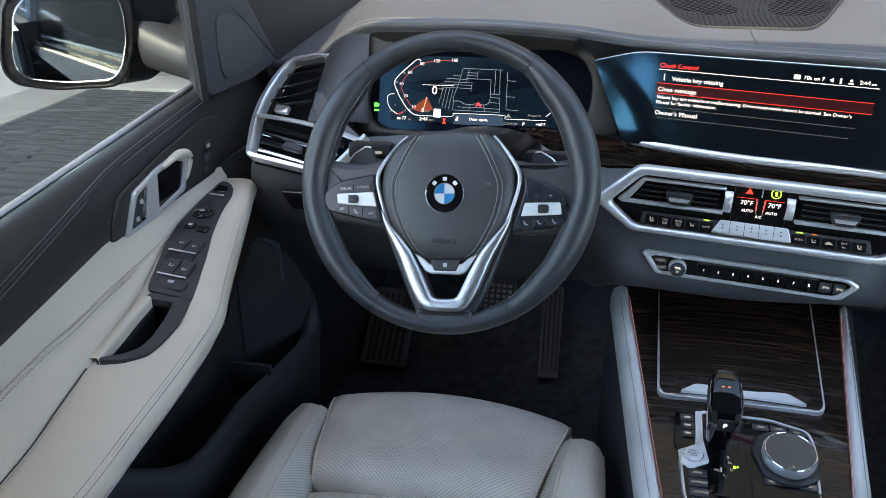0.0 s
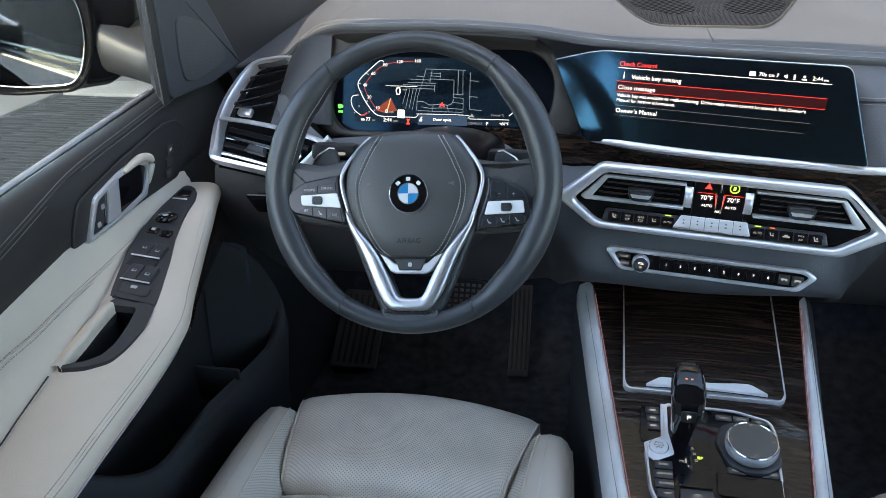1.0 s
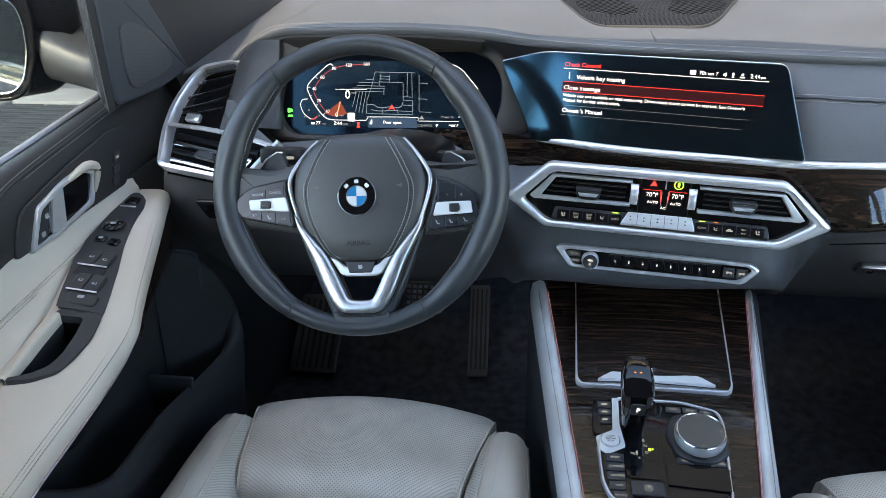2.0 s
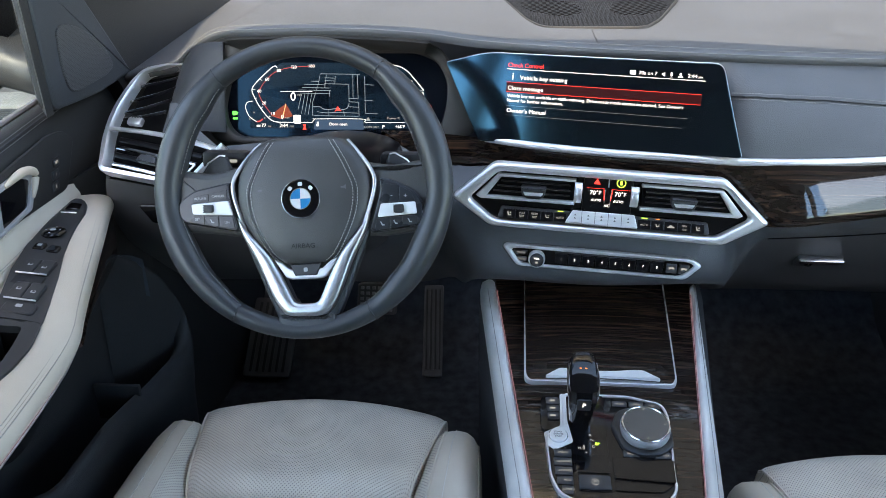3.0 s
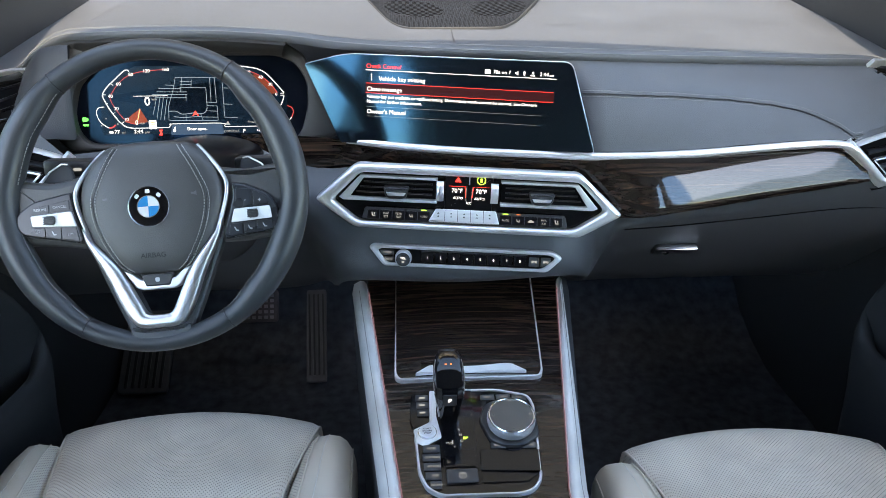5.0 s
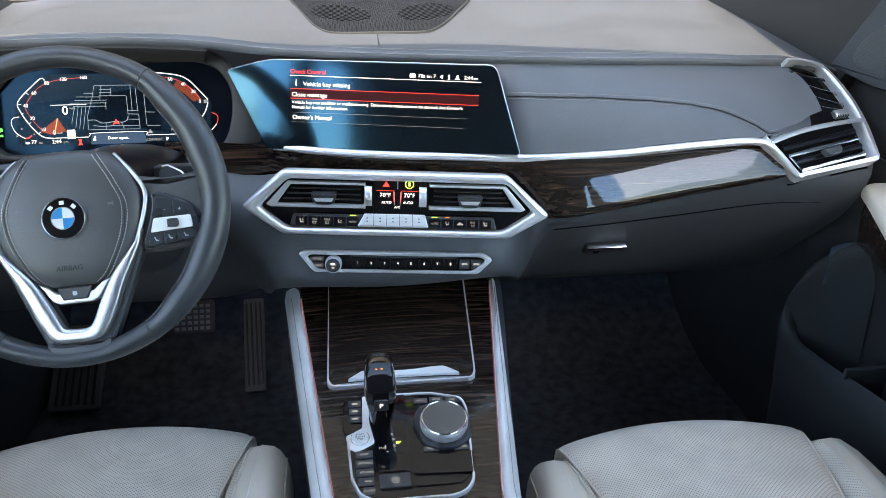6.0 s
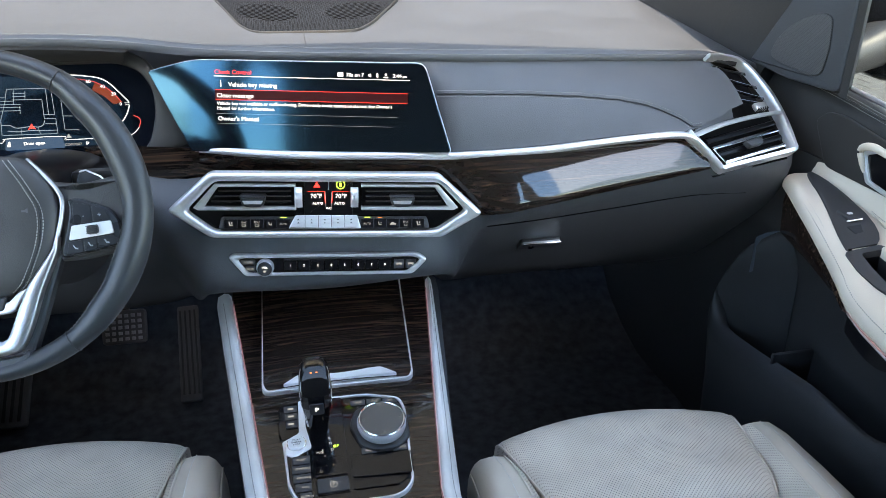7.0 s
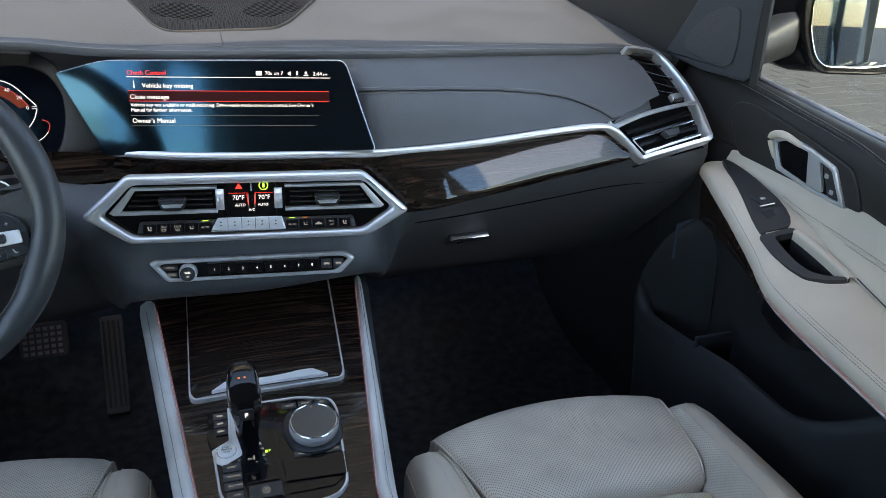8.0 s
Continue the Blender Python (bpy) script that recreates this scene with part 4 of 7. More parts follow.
def door(s, nm):
    d = thing(nm, (s * 0.85, 0.5, 0.1), "front car door with pale leather armrest and dark upper trim", "car door", kind="structure")
    pin = [Vector((s * x, y, z)) for y, x, z in PIN]
    out = [Vector((s * x, y, z)) for y, x, z in OUT]
    pin, out = lerp_rows(pin, 40), lerp_rows(out, 40)

    def bound(y):
        return 0.576 if y > 0.7 else 0.576 - (0.7 - y) * 0.15
    # upper trim with the window sill
    rows = []
    for i in range(40):
        y = 1.27 - 1.61 * i / 39
        b = bound(y)
        f = drop(y)
        rows.append([Vector((s * x, y, z)) for x, z in lerp_rows_2d([(0.93, 0.55), (0.92, 0.65 - f), (0.90, 0.678 - f), (0.872, 0.692 - f), (0.85, 0.695 - f), (0.834, 0.686 - f), (0.826, 0.66 - 0.8 * f), (0.822, 0.62 - 0.4 * f), (0.822, b), (0.84, b - 0.01)], 22)])
    part("upper_trim", add_rows(bmesh.new(), rows), DARK, d, "black leather upper door trim", angle=80)
    # pale insert
    rows = []
    for p in out:
        rows.append(lerp_rows([(s * 0.8235, p.y, bound(p.y) + 0.002), (s * 0.819, p.y, bound(p.y) - 0.004), (s * (0.6 * 0.82 + 0.4 * abs(p.x)), p.y, bound(p.y) * 0.5 + p.z * 0.5), p + Vector((0, 0, 0.001)), p + Vector((0, 0, -0.02))], 12))
    part("insert", add_rows(bmesh.new(), rows), GREY, d, "pale grey leather door insert", angle=80)
    # armrest, open above the pull cup
    fine_p, fine_o = lerp_rows(pin, 300), lerp_rows(out, 300)
    rows = []
    for p, o in zip(fine_p, fine_o):
        rows.append(lerp_rows([o + Vector((s * 0.002, 0, -0.002)), o.lerp(p, 0.5) + Vector((0, 0, 0.003)), o.lerp(p, 0.85) + Vector((0, 0, 0.003)), p + Vector((0, 0, -0.005)), p + Vector((s * 0.003, 0, -0.02)), p + Vector((s * 0.03, 0, -0.035))], 70))
    bm = add_rows(bmesh.new(), rows)
    gone = [f for f in bm.faces if inside(abs(f.calc_center_median().x), f.calc_center_median().y - CUP_SHIFT[s], CUP, 0.003)]
    bmesh.ops.delete(bm, geom=gone, context="FACES")
    part("armrest", bm, GREY, d, "pale grey leather armrest", angle=80)
    part("trim_strip", tube([p + Vector((s * 0.012, 0, -0.03)) for p in pin[4:]], 0.0035, 8), SILVER, d, "thin silver trim strip")
    # lower trim
    rows = []
    for p in [pin[0] + Vector((s * 0.03, 0.16, 0.02)), pin[0] + Vector((s * 0.015, 0.08, 0.012))] + pin:
        rows.append(lerp_rows([p + Vector((s * 0.015, 0, -0.032)), Vector((s * 0.765, p.y, p.z - 0.06)), Vector((s * 0.80, p.y, 0.36)), Vector((s * 0.80, p.y, 0.15)), Vector((s * 0.80, p.y, -0.15))], 14))
    part("lower_trim", add_rows(bmesh.new(), rows), LOW, d, "black lower door trim", angle=80)
    part("shell", box(min(s * 0.91, s * 0.95), -0.34, -0.2, max(s * 0.91, s * 0.95), 1.25, 0.52), FLANK, d, "blue-grey painted door skin")
    part("belt_strip", loft([[(s * x, y, z - drop(y)) for x, z in ((0.915, 0.52), (0.95, 0.52), (0.95, 0.655), (0.944, 0.664), (0.92, 0.664), (0.915, 0.655))] for y in (1.12, -0.34)]), CHROME, d, "bright outer belt strip")
    # window
    gl = part("window", box(min(s * 0.905, s * 0.909), -0.34, 0.53, max(s * 0.905, s * 0.909), 1.12, 0.90), TINTED, d, "clear side window glass")
    gl.visible_shadow = False
    part("sill_strip", tube([(s * 0.904, y, 0.6825 - drop(y)) for y in (1.10, 0.6, 0.2, -0.33)], 0.0052, 8), SILVER, d, "bright window seal strip")
    # tweeter triangle
    TM = axes((s * 0.80, 1.03, 0.76), (0, -s, 0), (0, 0, 1)) if s > 0 else axes((s * 0.80, 1.03, 0.76), (0, 1, 0), (0, 0, 1))
    k = 1 if s < 0 else -1
    tri = [(k * (y - 1.03), z - 0.76) for y, z in ((0.962, 0.90), (0.962, 0.706), (0.975, 0.698), (1.10, 0.692), (1.218, 0.70), (1.127, 0.816), (1.06, 0.90))]
    tw = part("tweeter_panel", prism(rounded(tri, 0.012), 0.022, 0.006, m=TM @ Matrix.Translation((0, 0, -0.02))), SOFT, d, "black mirror corner panel")
    gr = [(k * (y - 1.03), z - 0.76) for y, z in GRILLE_YZ]
    part("window_frame", prism([(s * x, y) for x, y in ((0.801, 0.945), (0.801, 0.9630), (0.83, 0.995), (0.835, 0.990))], 0.205, 0.001, m=Matrix.Translation((0, 0, 0.695))), DARK, d, "dark window frame post")
    part("window_seal", prism([(s * x, y) for x, y in ((0.835, 0.992), (0.83, 1.005), (0.90, 1.12), (0.905, 1.09))], 0.21, 0.001, m=Matrix.Translation((0, 0, 0.69))), PLASTIC, d, "black rubber seal")
    part("tweeter_grille", prism(rounded(gr, 0.018), 0.005, 0.002, m=TM), GRILLEV, tw, "fine black speaker mesh")
    return d


door_l = door(-1, "door_1")
door_r = door(1, "door_2")

# ---- wing mirrors ----


def wing_mirror(s):
    mi = thing("wing_mirror", (s * 1.0, 1.1, 0.7), "black car wing mirror", "mirror", "wing mirrors")
    MM = axes((s * 1.09, 1.06, 0.755), (1, 0.46 if s < 0 else -0.45, 0), (0, 0.0 if s < 0 else 0.08, 1))
    shell = [(-0.118, -0.006), (-0.1205, -0.043), (-0.1035, -0.064), (-0.0455, -0.0765), (0.0594, -0.0775), (0.0815, -0.045), (0.0985, 0.0), (0.1050, 0.055), (0.100, 0.095), (0.065, 0.108), (-0.05, 0.104), (-0.095, 0.075)]
    face = [(-0.0965, -0.008), (-0.0965, -0.0375), (-0.080, -0.0535), (-0.022, -0.0635), (0.050, -0.0635), (0.0685, -0.0436), (0.0845, 0.0026), (0.0870, 0.050), (0.080, 0.080), (0.050, 0.090), (-0.04, 0.087), (-0.078, 0.060)]
    o = rounded([(-s * a, b) for a, b in shell], 0.02, 4)
    g = rounded([(-s * a, b) for a, b in face], 0.02, 4)
    rows = [[MM @ Vector((p.x * f - s * dx, p.y * f, z)) for p in o] for f, z, dx in ((0.93, 0.006, 0.0), (0.955, 0.012, 0), (0.985, 0.011, 0), (1.0, 0.004, 0), (1.0, -0.012, 0.008), (1.0, -0.03, 0.050), (0.98, -0.09, 0.066), (0.86, -0.14, 0.066), (0.62, -0.18, 0.055), (0.1, -0.2, 0.05))]
    part("housing", loft(rows), PAINT, mi, "glossy black housing", angle=60)
    part("glass", prism(g, 0.004, m=MM @ Matrix.Translation((0, 0, 0.0065))), MIRROR, mi, "mirror glass")
    part("rim", tube([MM @ Vector((p.x, p.y, 0.0105)) for p in g], 0.0010, 6, closed=True), CHROME, mi, "thin pale glass edge")
    part("warning_mark", prism([(s * 0.083 - 0.005, 0.026), (s * 0.083 + 0.005, 0.026), (s * 0.083, 0.035)], 0.0003, m=MM @ Matrix.Translation((0, 0, 0.0107))), PLATE, mi, "small pale triangle mark")
    arm_rows = [[Vector((s * x, yc + d * math.copysign(abs(math.cos(0.3927 * k)) ** 0.6, math.cos(0.3927 * k)), zc + h * math.copysign(abs(math.sin(0.3927 * k)) ** 0.6, math.sin(0.3927 * k)))) for k in range(16)] for x, yc, d, zc, h in ((0.87, 1.20, 0.10, 0.700, 0.040), (0.91, 1.20, 0.095, 0.708, 0.038), (0.95, 1.19, 0.085, 0.722, 0.040), (1.0, 1.18, 0.08, 0.745, 0.05))]
    part("arm", loft(arm_rows), PLASTIC, mi, "black mirror foot", angle=60)
    return mi


wing_mirror(-1)
wing_mirror(1)

# ---- side air vents ----


def side_vent(s):
    v = thing("side_air_vent", (s * 0.7, 1.05, 0.6), "silver framed side air vent with black slats", "air vent", "side air vents")
    P = {k: Vector((s * x, y, z)) for k, (x, y, z) in dict(C=(0.668, 1.14, 0.730), C2=(0.715, 1.168, 0.722), T=(0.763, 1.178, 0.707), M=(0.787, 1.125, 0.670), N=(0.785, 1.06, 0.636), A=(0.758, 0.972, 0.605), B=(0.622, 0.964, 0.583), L=(0.556, 0.968, 0.646), P=(0.672, 1.012, 0.663), R=(0.772, 1.06, 0.645)).items()}
    n = Vector((s * 0.25, -0.62, 0.74))
    near_a = P["N"].lerp(P["A"], 0.90)
    fine = lerp_rows([P[k] for k in ("C", "C2", "T", "M", "N")] + [near_a], 34)
    corner = near_a * 0.25 + P["A"] * 0.5 + P["A"].lerp(P["B"], 0.08) * 0.25
    fine = fine[:-1] + lerp_rows([near_a, corner, P["A"].lerp(P["B"], 0.08), P["A"].lerp(P["B"], 0.2), P["A"].lerp(P["B"], 0.6), P["B"].lerp(P["A"], 0.08), P["B"], P["B"].lerp(P["L"], 0.2), P["B"].lerp(P["L"], 0.6), P["L"]], 26)
    mid = sum((P[k] for k in "TMABLP"), Vector()) / 6
    rows = []
    for i, p in enumerate(fine):
        d = (fine[min(i + 1, len(fine) - 1)] - fine[max(i - 1, 0)]).normalized()
        side = d.cross(n).normalized()
        if side.dot(mid - p) < 0:
            side = -side
        u1 = min(max((i - 4) / 12, 0.0), 1.0)
        u2 = min(max((i - 29) / 6, 0.0), 1.0)
        w = 0.0062 + 0.0068 * u1 - 0.0042 * u2
        rows.append([p + side * (w * u) + n * h for u, h in ((0, -0.012), (0, 0.001), (0.12, 0.0042), (0.8, 0.0046), (0.94, 0.002), (1, -0.004), (1, -0.014))])
    part("frame", loft(rows), SILVER, v, "satin silver frame", angle=50)
    back = [[P[a].lerp(P[b], k / 6) - n * 0.022 for k in range(7)] for a, b in (("C", "T"), ("P", "R"), ("B", "A"))]
    back.insert(2, [P["L"].lerp(P["A"], k / 6) - n * 0.024 for k in range(7)])
    part("duct", add_rows(bmesh.new(), back), VOID, v, "black duct behind the slats")
    bar = [P["L"] + Vector((s * 0.013, 0.002, -0.004)), P["L"].lerp(P["R"], 0.35) + Vector((0, 0, 0.002)), P["L"].lerp(P["R"], 0.7) + Vector((0, 0, 0.003)), P["R"]]
    part("cross_bar", tube(lerp_rows(bar, 14), 0.0062, 8, flat=0.5), SILVER, v, "silver cross bar", angle=60)
    # padded corner between the dash and the cross bar
    q0, q1, q2 = P["L"] + Vector((s * 0.010, 0.004, -0.001)), P["L"].lerp(P["R"], 0.50) + Vector((0, 0.006, 0.0)), P["C"].lerp(P["P"], 0.62) - n * 0.003
    part("pad_corner", surface([[q0, q0.lerp(q1, 0.5), q1], [q0.lerp(q2, 0.55), q0.lerp(q1, 0.5).lerp(q2, 0.6), q1.lerp(q2, 0.6)], [q2 - Vector((s * 0.012, 0, 0)), q2 - Vector((s * 0.006, 0, 0)), q2]], 6, 6, 0.004, -n), DASH, v, "grey leather corner beside the vent", angle=70)
    # upper slats
    for k, (u, ht) in enumerate(((0.18, 0), (0.36, 0), (0.55, 0), (0.74, 0))):
        a = P["C"].lerp(P["P"], u) + Vector((s * 0.002, 0, 0)) - n * 0.006
        b = P["T"].lerp(P["M"], min(u * 2.2, 1)).lerp(P["R"], max(0, u * 1.25 - 0.35)) - n * 0.006 - Vector((s * 0.012, 0, 0))
        part("slat", tube(lerp_rows([a, a.lerp(b, 0.5) - n * 0.002, b], 8), 0.0035, 8, flat=0.4, up=n), GLOSS, v, "gloss black slat")
    # thumb wheel
    q = P["P"].lerp(P["R"], 0.45) + n * 0.008 + Vector((0, 0.008, 0.004))
    TW = axes(q, (s * 0.95, 0.25, 0), n.cross(Vector((s * 0.95, 0.25, 0))))
    tw = part("thumb_wheel", box(-0.013, -0.007, -0.008, 0.013, 0.007, 0.002, 0.003, m=TW), SPOKE, v, "grey ribbed thumb wheel")
    for k in range(5):
        part("rib", box(-0.011 + 0.005 * k, -0.0078, -0.006, -0.0095 + 0.005 * k, -0.004, 0.0026, m=TW), DARK, tw)
    # lower slats, two of them bright
    for u, mat_, r in ((0.24, DIALS, 0.0045), (0.42, CHROME, 0.0034), (0.60, DIALS, 0.0045), (0.80, CHROME, 0.0034)):
        a = P["L"].lerp(P["B"], u) + Vector((s * 0.022, 0.006, 0)) - n * 0.003
        b = P["R"].lerp(P["A"], u) - Vector((s * 0.016, 0, 0)) - n * 0.003
        part("slat", tube(lerp_rows([a, a.lerp(b, 0.5), b], 8), r, 8, flat=0.5, up=n), mat_, v, "bright edged slat" if mat_ is CHROME else "black slat")
    a = [P["L"].lerp(P["B"], u) + Vector((s * 0.022, 0.006, 0)) - n * 0.002 for u in (0.42, 0.61, 0.80)]
    part("slat_end", tube(a, 0.0034, 8, flat=0.6), CHROME, v, "bright slat end")
    c = P["L"].lerp(P["B"], 0.6).lerp(P["R"].lerp(P["A"], 0.6), 0.5) + n * 0.003
    TB = axes(c, (s * 0.86, 0.3, 0.05), n.cross(Vector((s * 0.86, 0.3, 0.05))))
    part("tab", prism(rounded([(-0.019, 0.006), (0.019, 0.006), (0.014, -0.006), (-0.014, -0.006)], 0.002), 0.010, 0.002, m=TB), PLASTIC, v, "black adjusting tab")


for s in (-1, 1):
    side_vent(s)

# ---- climate panel details ----
for s in (-1, 1):
    tip = [(s * 0.187, 0.0075), (s * 0.157, 0.0410), (s * 0.046, 0.0410), (s * 0.046, 0.0372), (s * 0.152, 0.0372), (s * 0.172, 0.0085), (s * 0.046, 0.0085), (s * 0.046, 0.0038), (s * 0.181, 0.0038)]
    part("vent_rim", prism(tip, 0.012, 0.0015, m=HM), SILVER, vents, "bright vent rim")
    # no real depth here: the duct's shade is a thin near-black sheet
    part("vent_duct", prism([(s * 0.172, 0.008), (s * 0.152, 0.0372), (s * 0.047, 0.0372), (s * 0.047, 0.008)], 0.0012, m=HM @ Matrix.Translation((0, 0, 0.0004))), VOID, vents, "flat black sheet for the shade in the vent duct")
    for k in range(3):
        y = 0.0150 + 0.0075 * k
        x1 = 0.168 - (y - 0.008) * 0.70
        part("slat", box(min(s * 0.053, s * x1), y - 0.0006, 0.001, max(s * 0.053, s * x1), y + 0.0012, 0.006, m=HM), DIALS, vents, "black slat")
        # subtle highlight along the black slat, painted as a thin grey strip
        part("slat_edge", box(min(s * 0.053, s * x1), y - 0.0003, 0.006, max(s * 0.053, s * x1), y + 0.0004, 0.0063, m=HM), CAP, vents, "grey strip for the highlight on the slat")
    tab = [(s * 0.105 - 0.0185, 0.0262), (s * 0.105 + 0.0185, 0.0262), (s * 0.105 + 0.0155, 0.0125), (s * 0.105 + 0.009, 0.0090), (s * 0.105 - 0.009, 0.0090), (s * 0.105 - 0.0155, 0.0125)]
    tb = part("tab", prism(rounded(tab, 0.003), 0.017, 0.003, m=HM), PLASTIC, vents, "black adjusting tab")
    part("tab_edge", prism(rounded([(s * 0.105 - 0.0145, 0.0190), (s * 0.105 + 0.0145, 0.0190), (s * 0.105 + 0.0115, 0.0140), (s * 0.105 - 0.0115, 0.0140)], 0.001), 0.0182, 0.0006, m=HM), SILVER, tb, "bright tab edge")
    rows = []
    for k in range(11):
        a = -1 + 0.2 * k
        rows.append([HM @ Vector(((-0.042 if s < 0 else 0.0365) + 0.0055 * math.cos(b), 0.0228 + 0.0145 * a, 0.006 + (0.012 + 0.004 * math.sin(b)) * math.sqrt(max(1 - a * a * 0.8, 0.05)))) for b in [0.785 * j for j in range(8)]])
    part("vent_wheel", loft(rows), SILVER, vents, "bright knurled vent wheel")
part("climate_display", prism(rounded(rect(-0.0345, -0.0065, 0.034, 0.0448), 0.001), 0.007, 0.001, m=HM), DIALS, vents, "black climate display")
part("divider", box(-0.0008, 0.033, 0.004, 0.0008, 0.0445, 0.0085, m=HM), SILVER, vents, "thin silver divider")
Z8 = HM @ Matrix.Translation((0, 0, 0.0076))
tri_o = [(-0.0215, 0.0363), (-0.0115, 0.0363), (-0.0165, 0.0442)]
part("hazard_mark", prism(tri_o, 0.0004, m=Z8), RED, vents, "red warning triangle")
circ = [(0.017 + 0.0066 * math.cos(0.2618 * k), 0.0402 + 0.0066 * math.sin(0.2618 * k)) for k in range(24)]
circ2 = [(0.017 + 0.0052 * math.cos(0.2618 * k), 0.0402 + 0.0052 * math.sin(0.2618 * k)) for k in range(24)]
part("lock_mark", prism(circ, 0.0004, m=Z8, hole=circ2), LIME, vents, "green ring mark")
part("lock_mark", prism(rounded(rect(0.0153, 0.0373, 0.0187, 0.0432), 0.001), 0.0004, m=Z8), LIME, vents)
for x, w in ((-0.0175, -1), (0.0175, 1)):
    writing("temperature", "70°F", 0.0088, Z8 @ Matrix.Translation((x, 0.0235, 0)), ICON, vents, "CENTER")
    writing("mode", "AUTO", 0.0052, Z8 @ Matrix.Translation((x - w * 0.002, 0.0130, 0)), ICON, vents, "CENTER")
    part("gauge", prism([(w * 0.0045 + w * 0.002, 0.029), (w * 0.0045 + w * 0.001, 0.029), (w * 0.004, 0.014), (w * 0.0050, 0.014)], 0.0004, m=Z8), RED, vents)
    part("gauge_line", box(x - 0.013, 0.0300, 0, x + 0.013, 0.0304, 0.0003, m=Z8), RED, vents)
    part("gauge_line", box(w * 0.0042 - 0.0003, 0.009, 0, w * 0.0042 + 0.0003, 0.029, 0.0003, m=Z8), DIM, vents)
writing("mode", "A/C", 0.0050, Z8 @ Matrix.Translation((0, 0.006, 0)), ICON, vents, "CENTER")
# button row: a sloping rail
BM = HM @ Matrix.Translation((0, -0.0190, 0.004)) @ Matrix.Rotation(radians(-22), 4, "X")
part("button_rail", prism(rounded([(-0.150, 0.0115), (0.142, 0.0115), (0.146, -0.0065), (-0.154, -0.0065)], 0.004), 0.006, 0.0015, m=BM), PLASTIC, vents, "black button rail")
names = ["", "MAX", "REAR", "", "AUTO", "AUTO", "", "", "MAX A/C", ""]
for k in range(10):
    x = -0.1372 + 0.0183 * k if k < 5 else 0.0549 + 0.0186 * (k - 5)
    bt = part("button", prism(rounded(rect(x - 0.0088, -0.0060, x + 0.0088, 0.0072), 0.001), 0.0070, 0.0005, m=BM), DIALS, vents, "black button")
    if names[k]:
        words = names[k].split(" ")
        for j, wd in enumerate(words):
            writing("print", wd, 0.0036 if len(wd) < 4 else 0.0040, BM @ Matrix.Translation((x, (0.0025 if k in (1, 2, 8) else 0.0) - 0.005 * j, 0.0077)), DIM, bt, "CENTER")
    ON = BM @ Matrix.Translation((x, 0, 0.0071))
    if k in (0, 9):
        part("print", prism([(-0.0030, 0.0035), (-0.0016, 0.0038), (-0.0004, -0.0006), (0.0030, -0.0006), (0.0030, -0.0022), (-0.0018, -0.0022)], 0.0002, m=ON), DIM, bt)
        part("print", prism(rounded(rect(0.0006, 0.0008, 0.0026, 0.0030), 0.0008), 0.0002, m=ON), DIM, bt)
    elif k in (1, 2):
        part("print", prism([(-0.0034, -0.0006), (0.0034, -0.0006), (0.0024, -0.0034), (-0.0024, -0.0034)], 0.0002, m=ON, hole=[(-0.0025, -0.0012), (0.0025, -0.0012), (0.0018, -0.0028), (-0.0018, -0.0028)]), DIM, bt)
    elif k in (3, 6):
        part("print", prism([(-0.0028, 0.0030), (-0.0018, 0.0030), (-0.0010, -0.0004), (0.0026, -0.0004), (0.0026, -0.0016), (-0.0020, -0.0016)], 0.0002, m=ON), DIM, bt)
        part("print", prism([(0.0002, 0.0012), (0.0030, 0.0026), (0.0018, 0.0008)], 0.0002, m=ON), DIM, bt)
    elif k == 7:
        part("print", prism([(-0.0048, -0.0014), (0.0048, -0.0014), (0.0046, 0.0004), (0.0026, 0.0008), (0.0012, 0.0024), (-0.0018, 0.0024), (-0.0032, 0.0006), (-0.0047, 0.0002)], 0.0002, m=ON), DIM, bt)
    if k in (4, 5):
        part("lamp", box(x - 0.0042, 0.0090, 0.0055, x + 0.0042, 0.0102, 0.0066, m=BM), LIME, vents, "lime status lamp")
    if k == 6:
        part("lamp", box(x - 0.003, 0.0090, 0.0055, x + 0.003, 0.0100, 0.0066, m=BM), ORANGE, vents, "orange status lamp")
tr = part("fan_bar", prism(rounded([(-0.047, 0.0125), (0.0405, 0.0125), (0.046, -0.0065), (-0.057, -0.0065)], 0.002), 0.010, 0.0015, m=BM), BRUSHED, vents, "silver button bar")
for k in range(4):
    x = -0.0335 + 0.0187 * k
    part("groove", box(x - 0.0003, -0.0055, 0.0096, x + 0.0003, 0.0118, 0.0102, m=BM), PLASTIC, tr)
for k in range(5):
    x = -0.043 + 0.0187 * k
    for dy in (0.005, 0.0005):
        part("print", prism([(x - 0.0016, dy), (x + 0.0016, dy), (x, dy + (0.0022 if dy > 0 else -0.0022))], 0.0002, m=BM @ Matrix.Translation((0, 0, 0.0101))), PLASTIC, tr)

# ---- radio panel details ----
for k, wd in enumerate(("MODE", "BAND")):
    bt = part("button", prism(rounded(rect(-0.133 + 0.006 * k, 0.0004 - 0.0098 * k, -0.112, 0.0090 - 0.0098 * k), 0.001), 0.0065, 0.0008, m=RM), PLASTIC, radio, "black button")
    writing("print", wd, 0.0042, RM @ Matrix.Translation((-0.122 + 0.002 * k, 0.0047 - 0.0098 * k, 0.0067)), DIM, bt, "CENTER")
VK = RM @ Matrix.Translation((-0.098, -0.0022, 0.004))
vk = part("volume_knob", lathe([(0.0125, 0.0), (0.0125, 0.008), (0.0118, 0.0145), (0.0105, 0.016)], VK, 40), SILVER, radio, "chrome volume knob")
